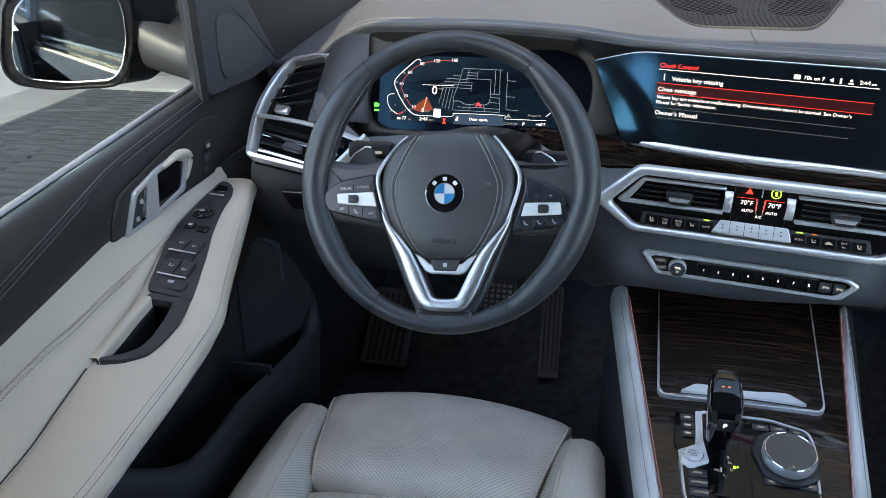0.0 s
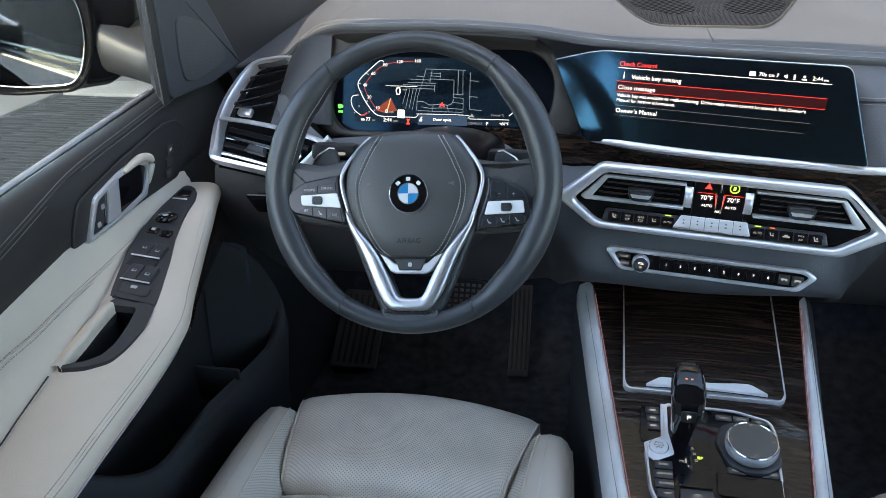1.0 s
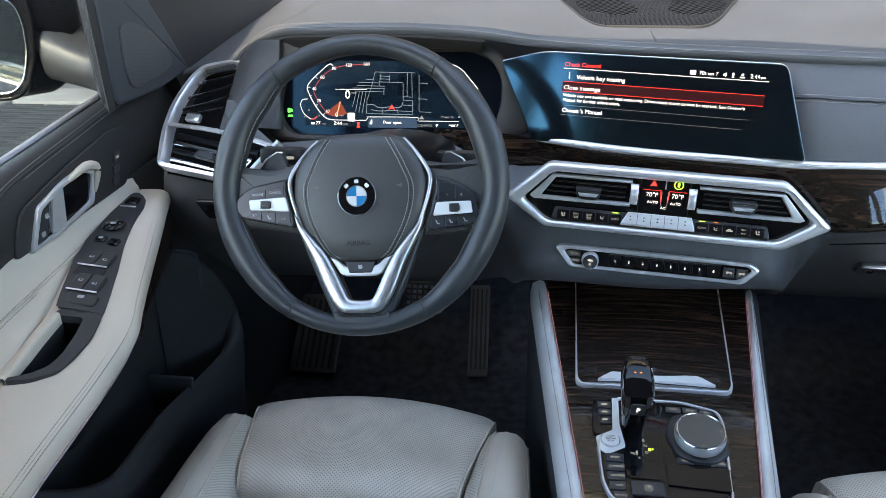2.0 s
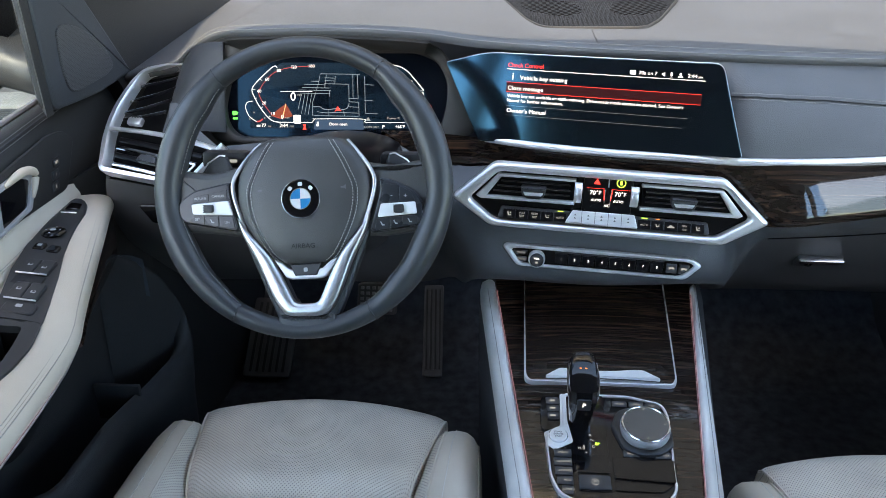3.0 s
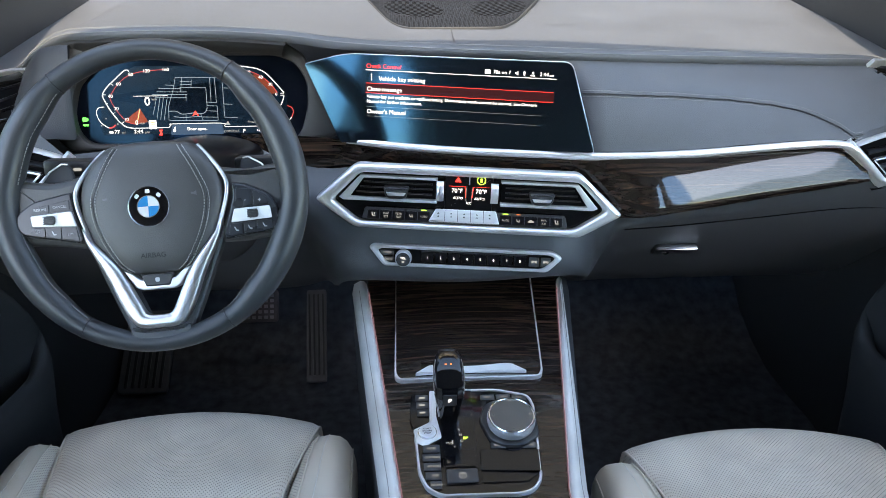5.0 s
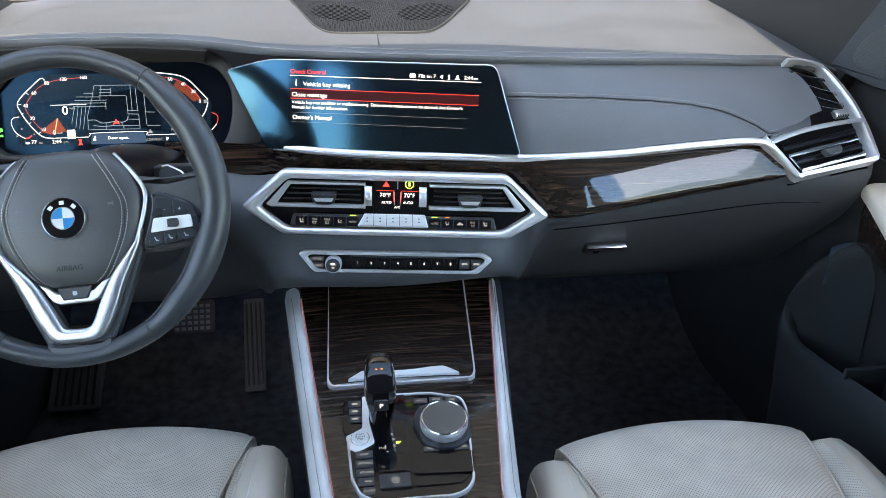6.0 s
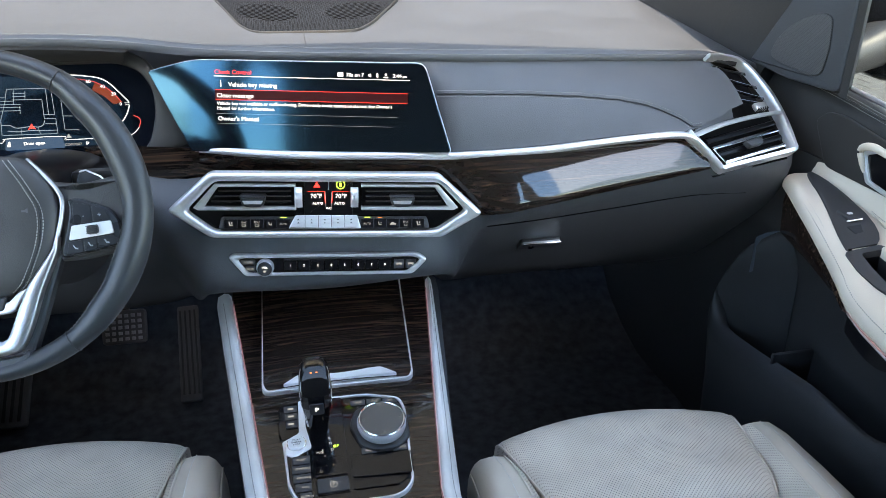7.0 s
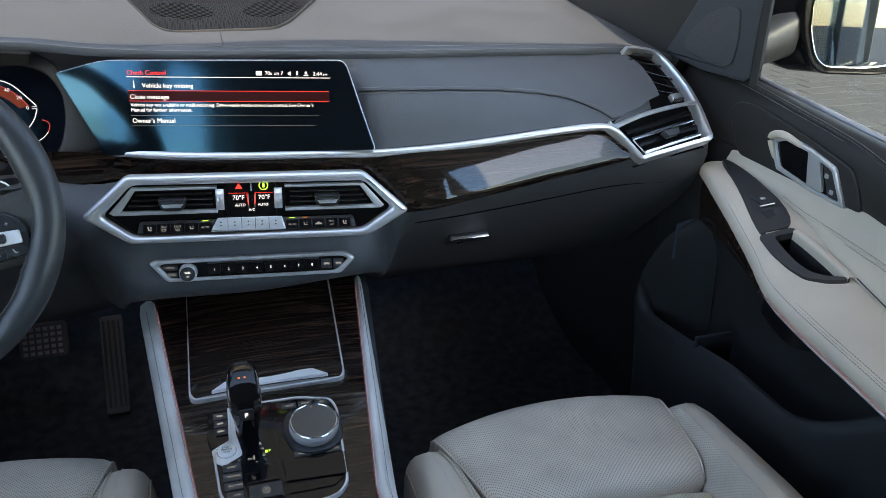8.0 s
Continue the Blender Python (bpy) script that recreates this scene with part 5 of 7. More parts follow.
part("knob_cap", lathe([(0.0102, 0.0145), (0.0102, 0.0165), (0.001, 0.0168)], VK, 32), PLASTIC, vk, "black knob cap")
writing("print", "VOL", 0.0042, VK @ Matrix.Translation((0, 0.002, 0.0171)), ICON, vk, "CENTER")
part("print", prism(rounded(rect(-0.002, -0.005, 0.002, -0.002), 0.001), 0.0003, m=VK @ Matrix.Translation((0, 0, 0.0168))), DIM, vk)
part("slot", box(-0.072, 0.0078, 0.004, 0.086, 0.0102, 0.0058, m=RM), PLASTIC, radio, "narrow disc slot")
for k in range(8):
    x = -0.0625 + 0.0197 * k
    bt = part("button", prism(rounded([(x - 0.0092, 0.0068), (x + 0.0092, 0.0068), (x + 0.0084, -0.0075), (x - 0.0084, -0.0075)], 0.0008), 0.0075, 0.0004, m=RM), DIALS, radio, "black preset button")
    writing("digit", str(k + 1), 0.0050, RM @ Matrix.Translation((x, -0.0005, 0.0077)), ICON, bt, "CENTER")
for k in range(2):
    x = 0.0965 + 0.0175 * k
    bt = part("button", prism(rounded(rect(x - 0.0075, -0.0075, x + 0.0075, 0.0065), 0.001), 0.0068, 0.0008, m=RM), PLASTIC, radio, "black seek button")
    part("print", prism([(x - 0.004, -0.0025), (x + 0.0005, -0.0005), (x + 0.004, -0.0025), (x + 0.004, 0.0015), (x - 0.004, 0.0015)], 0.0002, m=RM @ Matrix.Translation((0, 0, 0.0069))), DIM, bt)

# ---- centre display content ----
def on_display(x, y, h=0.0022):
    return DC @ Matrix.Translation((x, y, h))


part("rule", box(-0.1485, 0.0491, 0.0021, 0.1275, 0.0499, 0.0023, m=DC), ICON, dglass, "white rule")
part("menu_band", box(-0.1480, 0.0170, 0.0021, 0.1255, 0.0308, 0.0022, m=DC), DARKRED, dglass, "dim red band")
for y in (0.0306, 0.0166):
    part("rule", box(-0.1480, y, 0.0021, 0.1255, y + 0.0006, 0.0024, m=DC), RED, dglass, "red rule")
for y, x in ((-0.0030, 0.110), (-0.0168, 0.104)):
    part("rule", box(-0.1470, y, 0.0021, x, y + 0.0003, 0.0023, m=DC), DIM, dglass, "grey rule")
writing("title", "Check Control", 0.0088, on_display(-0.1480, 0.0550), RED, dglass, stretch=0.97)
writing("line", "i", 0.0140, on_display(-0.1410, 0.0392), ICON, dglass)
writing("line", "Vehicle key missing", 0.0088, on_display(-0.1290, 0.0378), ICON, dglass)
writing("line", "Close message", 0.0088, on_display(-0.1462, 0.0225), ICON, dglass)
writing("line", "Vehicle key not available or malfunctioning. Drive-ready mode cannot be started. See Owner's", 0.0066, on_display(-0.1460, 0.0116), ICON, dglass, stretch=0.985)
writing("line", "Manual for further information.", 0.0066, on_display(-0.1460, 0.0046), ICON, dglass, stretch=0.985)
writing("line", "Owner's Manual", 0.0088, on_display(-0.1455, -0.0100), ICON, dglass)
writing("status", "70s on 7", 0.0072, on_display(0.0375, 0.0552), ICON, dglass)
writing("status", "2:44", 0.0074, on_display(0.1035, 0.0550), ICON, dglass)
writing("status", "pm", 0.0046, on_display(0.1175, 0.0543), ICON, dglass)
AT = DC @ Matrix.Translation((-0.001, 0.0082, 0.0021))
part("status_icon", prism(rounded(rect(0.0265, 0.0443, 0.0345, 0.0502), 0.001), 0.0002, m=AT), ICON, dglass)
part("status_icon", prism([(0.0700, 0.0459), (0.0712, 0.0459), (0.0740, 0.0440), (0.0740, 0.0500), (0.0712, 0.0481), (0.0700, 0.0481)], 0.0002, m=AT), ICON, dglass)
part("status_icon", prism(rounded(rect(0.0815, 0.0450, 0.0840, 0.0502), 0.0012), 0.0002, m=AT), ICON, dglass)
part("status_icon", box(0.0809, 0.0436, 0, 0.0846, 0.0441, 0.0002, m=AT), ICON, dglass)
part("status_icon", prism(rounded([(0.0912, 0.0438), (0.0985, 0.0438), (0.0975, 0.0456), (0.0922, 0.0456)], 0.0008), 0.0002, m=AT), ICON, dglass)
part("status_icon", lathe([(0.0017, 0.0), (0.0017, 0.0002), (0.0002, 0.0002)], AT @ Matrix.Translation((0.0949, 0.0482, 0)), 16), ICON, dglass)

# ---- instrument cluster content ----
def stroke(pts, w, mat_, parent=None, h=-0.0035, name="mark"):
    pts = lerp_rows([(a, b, 0) for a, b in pts], max(len(pts), 36)) if len(pts) > 2 else [Vector((a, b, 0)) for a, b in pts]
    left, right = [], []
    for i, p in enumerate(pts):
        d = (pts[min(i + 1, len(pts) - 1)] - pts[max(i - 1, 0)]).normalized()
        nrm = Vector((-d.y, d.x, 0)) * (w / 2)
        left.append(p + nrm)
        right.append(p - nrm)
    rows = [[CM @ Vector((q.x, q.y, h)) for q in left], [CM @ Vector((q.x, q.y, h)) for q in right]]
    rows += [[CM @ Vector((q.x, q.y, h - 0.0003)) for q in right]]
    return part(name, add_rows(bmesh.new(), rows), mat_, parent or glass)


def on_cluster(x, v):
    return CM @ Matrix.Translation((x, v, -0.0034))


def lit_shape(name, pts, mat_, label="", h=-0.0038):
    return part(name, prism(pts, 0.0003, m=CM @ Matrix.Translation((0, 0, h))), mat_, glass, label)


GAUGEWHITE = glowing("gauge_white_light", (0.9, 0.95, 1.0), 0.72)
GAUGERED = glowing("gauge_red_light", (0.8, 0.10, 0.10), 0.40)
GAUGE = [(-0.0982, 0.0495), (-0.1036, 0.0521), (-0.1185, 0.0399), (-0.1336, 0.0259), (-0.1404, 0.0154), (-0.1372, 0.0049), (-0.1287, -0.011), (-0.1166, -0.0269), (-0.1069, -0.0340), (-0.096, -0.0357)]
stroke(GAUGE, 0.0014, GAUGEWHITE)
stroke([(-0.096, -0.0357), (-0.0432, -0.0355)], 0.0010, GAUGEWHITE)
for x, v, tx, tv in ((-0.127, 0.0321, 0.004, -0.003), (-0.1400, 0.0154, 0.005, 0.0), (-0.1368, 0.0014, 0.004, 0.001), (-0.1275, -0.0136, 0.004, 0.002), (-0.1145, -0.0286, 0.003, 0.003)):
    stroke([(x, v), (x + tx, v + tv)], 0.0008, GAUGEWHITE)
stroke([(-0.040, 0.0525), (-0.0477, 0.052), (-0.0793, 0.0494), (-0.1003, 0.0434), (-0.1152, 0.0321), (-0.1267, 0.0172), (-0.1297, 0.0102), (-0.1256, -0.0004), (-0.1179, -0.0127), (-0.1101, -0.0224), (-0.1021, -0.0277), (-0.092, -0.0300)], 0.0010, GAUGERED)
for (x, v), wd in (((-0.0432, 0.052), "160"), ((-0.0721, 0.0503), "120"), ((-0.0957, 0.0451), "80"), ((-0.1152, 0.0312), "60"), ((-0.1287, 0.0128), "40"), ((-0.1212, -0.0057), "20"), ((-0.1073, -0.0224), "10"), ((-0.092, -0.0275), "0")):
    writing("digit", wd, 0.0072 if wd != "0" else 0.0092, on_cluster(x, v), GAUGEWHITE, glass, "CENTER")
writing("speed", "0", 0.0185, on_cluster(-0.0737, 0.0041), ICON, glass, "CENTER")
writing("unit", "mph", 0.0048, on_cluster(-0.0675, 0.0078), DIM, glass)
writing("unit", "mph", 0.0046, on_cluster(-0.0880, -0.0282), DIM, glass)
stroke([(-0.0942, 0.0128), (-0.0426, 0.0128)], 0.0008, GAUGEWHITE)
lit_shape("needle_glow", [(-0.0921, -0.0303), (-0.1111, -0.026), (-0.0990, -0.0155), (-0.0858, -0.0065), (-0.0800, -0.0165), (-0.0747, -0.0259)], glowing("needle_glow", (0.75, 0.13, 0.05), 0.20), "orange needle fan", -0.0039)
stroke([(-0.0921, -0.0303), (-0.0858, -0.0065)], 0.0013, glowing("needle_light", (1, 0.45, 0.22), 0.8))
# power gauge on the far side
stroke([(0.0520, 0.0572), (0.0597, 0.057), (0.0756, 0.0553), (0.0951, 0.0518), (0.1084, 0.0449), (0.1215, 0.0311), (0.1347, 0.0155)], 0.0014, GAUGEWHITE)
stroke([(0.1347, 0.0103), (0.1301, -0.0019), (0.1211, -0.0141), (0.105, -0.029)], 0.0014, GAUGEWHITE)
for v in (0.0144, 0.0114):
    stroke([(0.1285, v), (0.1352, v)], 0.0008, GAUGEWHITE)
stroke([(0.0560, 0.0525), (0.0667, 0.051), (0.0906, 0.0458), (0.1109, 0.0328), (0.1249, 0.0155)], 0.0012, GAUGERED)
lit_shape("power_glow", [(0.0906, 0.0450), (0.1109, 0.0323), (0.1249, 0.0155), (0.1130, 0.0129), (0.1020, 0.0242), (0.0850, 0.0350)], glowing("power_glow", (0.75, 0.13, 0.05), 0.13), "orange power fan", -0.0039)
for (x, v), wd in (((0.0817, 0.0467), "60"), ((0.1003, 0.0389), "40"), ((0.1144, 0.0277), "20"), ((0.1230, 0.0129), "0")):
    writing("digit", wd, 0.0070, on_cluster(x, v), GAUGEWHITE, glass, "CENTER")
stroke([(0.1452, -0.0219), (0.1389, -0.0289), (0.130, -0.034)], 0.0010, GAUGEWHITE)
stroke([(0.139, -0.0045), (0.1461, -0.0079), (0.1479, -0.014), (0.1452, -0.0219)], 0.0012, GAUGERED)
# fuel gauge
stroke([(-0.1403, -0.003), (-0.1486, -0.0048), (-0.1516, -0.0128), (-0.1476, -0.0243), (-0.1414, -0.0305), (-0.1343, -0.0349)], 0.0011, GAUGEWHITE)
stroke([(-0.1343, -0.0349), (-0.1288, -0.034), (-0.1241, -0.0304)], 0.0024, GAUGERED)
for x, v in ((-0.1403, -0.003), (-0.1380, -0.0205), (-0.1455, -0.0310), (-0.1210, -0.0290)):
    lit_shape("bar", rect(x - 0.0010, v - 0.0011, x + 0.0010, v + 0.0011), DIM)
writing("status", "77", 0.0078, on_cluster(-0.1265, -0.0411), ICON, glass)
lit_shape("bar", rounded(rect(-0.1345, -0.0432, -0.1285, -0.0400), 0.0008), GAUGEWHITE)
writing("unit", "mi", 0.0052, on_cluster(-0.1155, -0.0419), DIM, glass)
writing("clock", "2:44", 0.0080, on_cluster(-0.0970, -0.0410), ICON, glass)
writing("unit", "pm", 0.0056, on_cluster(-0.0805, -0.0418), DIM, glass)
lit_shape("tile", rounded(rect(-0.0737, -0.0374, -0.0623, -0.0241), 0.0012), ICON, "white tile", -0.0037)
for k in range(3):
    lit_shape("tile_line", rect(-0.0715, -0.0345 + 0.0033 * k, -0.0645, -0.0334 + 0.0033 * k), ORANGE, h=-0.0035)
lit_shape("belt_mark", rounded([(-0.0597, -0.0471), (-0.0530, -0.0471), (-0.0552, -0.0430), (-0.0535, -0.0385), (-0.0590, -0.0385), (-0.0572, -0.0430)], 0.0008), RED, "red belt mark", -0.0037)
SLATE = glowing("slate_panel", (0.05, 0.10, 0.19), 0.40)
lit_shape("door_bar", rounded([(-0.0415, -0.0468), (0.0405, -0.0465), (0.0375, -0.0305), (-0.0385, -0.0307)], 0.003), SLATE, "slate message bar", -0.0039)
stroke([(-0.0430, -0.0345), (-0.0395, -0.0308), (-0.037, -0.0300), (0.0366, -0.0298), (0.040, -0.0345)], 0.0009, GAUGEWHITE)
lit_shape("door_mark", rounded([(-0.0377, -0.0417), (-0.0334, -0.0417), (-0.0334, -0.0338), (-0.0360, -0.0350), (-0.0360, -0.0375), (-0.0377, -0.0385)], 0.0006), GAUGEWHITE, "small door mark")
writing("message", "Door open.", 0.0064, on_cluster(-0.0006, -0.0381), ICON, glass, "CENTER")
writing("status", "COMFORT", 0.0050, on_cluster(0.0399, -0.0424), DIM, glass)
writing("status", "P", 0.0078, on_cluster(0.0690, -0.0423), ICON, glass)
writing("status", "+66°F", 0.0062, on_cluster(0.0900, -0.0415), ICON, glass)
writing("status", "Power %", 0.0056, on_cluster(0.0770, -0.0285), DIM, glass)
stroke([(0.0419, -0.0353), (0.1060, -0.0350)], 0.0009, GAUGEWHITE)
lit_shape("warning", [(0.0424, -0.0325), (0.0506, -0.0325), (0.0465, -0.0265)], DIM)
lit_shape("headlamp_mark", rounded([(-0.1735, -0.0250), (-0.1690, -0.0250), (-0.1648, -0.0235), (-0.1648, -0.0197), (-0.1690, -0.0182), (-0.1735, -0.0182)], 0.0014), GREEN, "green lamp mark")
lit_shape("headlamp_mark", rect(-0.1730, -0.0316, -0.1650, -0.0284), GREEN)
# the map: streets on a dark blue ground
lit_shape("map_ground", [(-0.145, -0.045), (0.134, -0.045), (0.140, 0.010), (0.112, 0.044), (0.075, 0.0575), (-0.090, 0.0575), (-0.115, 0.045), (-0.145, 0.012)], glowing("night_blue", (0.006, 0.022, 0.045), 0.55), "dark blue map ground", -0.0043)
ROAD = glowing("road_light", (0.50, 0.66, 0.80), 0.26)
ACROSS = ((-0.0292, 0.0344, 0.0398), (-0.0222, -0.0052, 0.0338), (-0.0223, -0.0053, 0.0294), (-0.0234, 0.0161, 0.0245), (-0.0558, -0.0216, 0.0236), (-0.0587, -0.0127, 0.0186), (-0.0449, -0.0322, 0.0286), (-0.066, -0.0129, 0.0147), (-0.0617, -0.0139, 0.0098),
          (0.0156, 0.0318, 0.002), (0.0164, 0.0317, -0.0033), (0.0162, 0.0315, -0.0111), (0.0061, 0.0313, -0.0203), (-0.0411, 0.0312, -0.0252), (0.0407, 0.0551, -0.001), (0.0421, 0.0555, 0.0233), (0.0422, 0.0619, -0.0212))
ALONG = ((-0.0292, 0.0398, -0.0333, 0.0225), (-0.0333, 0.0225, -0.0422, -0.0038), (-0.0422, -0.0038, -0.0429, -0.0249), (-0.0194, 0.039, -0.0226, 0.0181), (-0.0051, 0.0364, -0.0063, 0.0251), (-0.0146, 0.0155, -0.0149, 0.005), (-0.0599, 0.0085, -0.0661, -0.0153), (-0.0545, 0.0093, -0.0609, -0.0223),
         (-0.0491, 0.0093, -0.0555, -0.0232), (-0.0437, 0.0085, -0.0501, -0.0241), (0.0227, 0.0389, 0.0228, 0.0024), (0.0299, 0.0389, 0.0309, 0.0024), (0.0415, 0.0363, 0.0422, -0.0195), (0.0161, 0.0233, 0.0164, -0.0037), (0.0317, -0.0037, 0.0321, -0.0257), (-0.0164, -0.0161, -0.0166, -0.0258), (0.0062, -0.0151, 0.0087, -0.0248))
for x0, x1, v in ACROSS:
    stroke([(x0, v + 0.0004), (x1, v - 0.0004)], 0.0008, ROAD, name="street")
for x0, v0, x1, v1 in ALONG:
    stroke([(x0, v0), (x1, v1)], 0.0008, ROAD, name="street")
stroke([(-0.0424, -0.0108), (-0.0316, -0.0108), (-0.0227, -0.0152), (-0.0091, -0.0143), (-0.0018, -0.0134), (0.0062, -0.0151), (0.0135, -0.0125), (0.0164, -0.0055)], 0.0010, ROAD, name="street")
stroke([(-0.0354, -0.0187), (-0.021, -0.0205), (-0.0047, -0.0196), (0.0061, -0.0195)], 0.0009, ROAD, name="street")
lit_shape("position_arrow", [(-0.0070, -0.0182), (-0.0018, -0.0166), (0.0034, -0.0182), (-0.0018, -0.0100)], RED, "red position arrow", -0.0034)

# ---- gear panel details ----
def on_gear(x, v, h=0.0078):
    return KM @ Matrix.Translation((x, v, h))


patch = [(-0.0640, -0.032), (-0.0555, -0.033), (-0.0560, -0.080), (-0.0500, -0.116), (-0.0735, -0.130), (-0.0845, -0.122), (-0.0875, -0.102), (-0.0655, -0.0895)]
part("start_plate", prism(rounded(patch, 0.003), 0.0022, 0.0008, m=on_gear(0, 0, 0.0070)), PLATE, gear, "satin silver start plate")
st = part("start_button", lathe([(0.0112, 0.0), (0.0112, 0.003), (0.0105, 0.0036), (0.001, 0.0037)], on_gear(-0.069, -0.107, 0.0085), 32), PLATE, gear, "round silver start button")
part("button_ring", lathe([(0.0126, 0.0), (0.0126, 0.0012), (0.0115, 0.0012)], on_gear(-0.069, -0.107, 0.0086), 32), CHROME, gear)
for k, wd in enumerate(("START", "ENGINE", "STOP")):
    writing("print", wd, 0.0036, on_gear(-0.069, -0.1035 - 0.0038 * k, 0.0124), PLASTIC, st, "CENTER")
for k in range(3):
    v = -0.0455 - 0.0135 * k
    bt = part("button", prism(rounded(rect(-0.0835 + 0.001 * k, v - 0.006, -0.0655, v + 0.006), 0.001), 0.002, 0.0007, m=on_gear(0, 0, 0.0072)), PLASTIC, gear, "black button")
    part("print", prism(rounded(rect(-0.0785, v - 0.0015, -0.0705, v + 0.0015), 0.001), 0.0002, m=on_gear(0, 0, 0.0093)), DIM, bt)
for k, wd in enumerate(("SPORT", "COMFORT", "ECO PRO", "HDC", "AUTO H")):
    v = -0.1345 - 0.0142 * k
    bt = part("button", prism(rounded(rect((-0.0755, -0.0765, -0.0755, -0.0735, -0.0680)[k], v - 0.0062, -0.0535, v + 0.0062), 0.001), 0.002, 0.0007, m=on_gear(0, 0, 0.0072)), PLASTIC, gear, "black mode button")
    writing("print", wd, 0.0040, on_gear(-0.0645 + 0.0012 * k, v, 0.0094), DIM, bt, "CENTER")
part("gate", prism(rounded([(-0.051, -0.03), (-0.006, -0.033), (-0.006, -0.192), (-0.046, -0.192), (-0.051, -0.16)], 0.002), 0.0016, 0.0006, m=on_gear(0, 0, 0.0072)), GLOSS, gear, "gloss black gear gate")
for wd, x, v, mm in (("R", -0.029, -0.1045, DIM), ("N", -0.028, -0.113, DIM), ("D", -0.0265, -0.1235, DIM), ("P", -0.0185, -0.1185, LIME), ("M/S", -0.045, -0.1265, DIM), ("+", -0.036, -0.133, DIM)):
    writing("print", wd, 0.0056, on_gear(x, v, 0.0090), mm, gear)
part("lamp", box(-0.0225, -0.1205, 0.0088, -0.0192, -0.1165, 0.0091, m=KM), LIME, gear, "green gear lamp")
part("rule", box(-0.0375, -0.128, 0.0088, -0.036, -0.1215, 0.0090, m=KM), DIM, gear)
part("cover", prism(rounded(rect(-0.048, -0.166, -0.008, -0.138), 0.002), 0.002, 0.0008, m=on_gear(0, 0, 0.0084)), GLOSS, gear, "gloss black cover")
pk = part("park_brake", prism(rounded(rect(-0.047, -0.190, -0.008, -0.169), 0.002), 0.003, 0.001, m=on_gear(0, 0, 0.0078)), PLASTIC, gear, "black parking brake switch")
ringp = [(-0.027 + 0.0048 * math.cos(0.3927 * k), -0.1795 + 0.0048 * math.sin(0.3927 * k)) for k in range(16)]
ringq = [(-0.027 + 0.0040 * math.cos(0.3927 * k), -0.1795 + 0.0040 * math.sin(0.3927 * k)) for k in range(16)]
part("print", prism(ringp, 0.0002, m=on_gear(0, 0, 0.0109), hole=ringq), DIM, pk)
writing("print", "P", 0.0065, on_gear(-0.027, -0.1795, 0.0111), DIM, pk, "CENTER")
part("rest", prism(rounded([(-0.003, -0.138), (0.0765, -0.141), (0.073, -0.176), (-0.003, -0.172)], 0.003), 0.0026, 0.001, m=on_gear(0, 0, 0.0072)), GLOSS, gear, "gloss black rest")
part("rest", prism(rounded([(-0.003, -0.175), (0.070, -0.178), (0.054, -0.1905), (-0.003, -0.1905)], 0.003), 0.002, 0.001, m=on_gear(0, 0, 0.0072)), GLOSS, gear, "gloss black rest")
for k, (wd, x, v) in enumerate((("MEDIA", 0.016, -0.047), ("HOME", 0.038, -0.047), ("MAP", 0.060, -0.049), ("BACK", 0.022, -0.132), ("OPTION", 0.062, -0.133))):
    bt = part("button", prism(rounded(rect(x - 0.010, v - 0.005, x + 0.010, v + 0.005), 0.0015), 0.0012, 0.0005, m=on_gear(0, 0, 0.0074)), PLASTIC, gear, "black menu button")
    writing("print", wd, 0.0038, on_gear(x, v, 0.0088), DIM, bt, "CENTER")
part("frame_rise", prism(rounded([(0.010, -0.062), (0.0, -0.09), (0.012, -0.126), (0.03, -0.136), (0.058, -0.136), (0.078, -0.12), (0.078, -0.075), (0.06, -0.055), (0.03, -0.054)], 0.008), 0.006, 0.003, m=on_gear(0, 0, 0.0065)), PLASTIC, gear, "raised black knob surround")
for a in range(4):
    c = (math.cos(1.5708 * a), math.sin(1.5708 * a))
    part("arrow", prism([(c[0] * 0.021 - c[1] * 0.0014, c[1] * 0.021 + c[0] * 0.0014), (c[0] * 0.021 + c[1] * 0.0014, c[1] * 0.021 - c[0] * 0.0014), (c[0] * 0.0232, c[1] * 0.0232)], 0.0002, m=CK @ Matrix.Translation((0, 0, 0.0211))), DIM, knob)
for k in range(60):
    a = 6.2832 * k / 60
    p = CK @ Vector((0.0281 * math.cos(a), 0.0281 * math.sin(a), 0.0105))
    q = CK @ Vector((0.0279 * math.cos(a + 0.06), 0.0279 * math.sin(a + 0.06), 0.017))
    part("ridge", tube([p, q], 0.0007, 4), SILVER, knob)
# lid grip
part("lid_grip", prism(rounded([(-0.084, -0.0095), (0.078, -0.0095), (0.056, 0.0105), (-0.062, 0.0105)], 0.004), 0.0052, 0.0015, m=KM @ Matrix.Translation((0, 0.004, 0.0100)) @ Matrix.Rotation(radians(-9), 4, "X")), PLATE, console, "satin silver lid grip")

# ---- steering wheel details ----
def on_wheel(x, y, h=0.0):
    return WM @ Matrix.Translation((x, y, h))


def on_hub(x, y, h=0.0):
    return WM @ Matrix.Translation((x + 0.003, y, h))


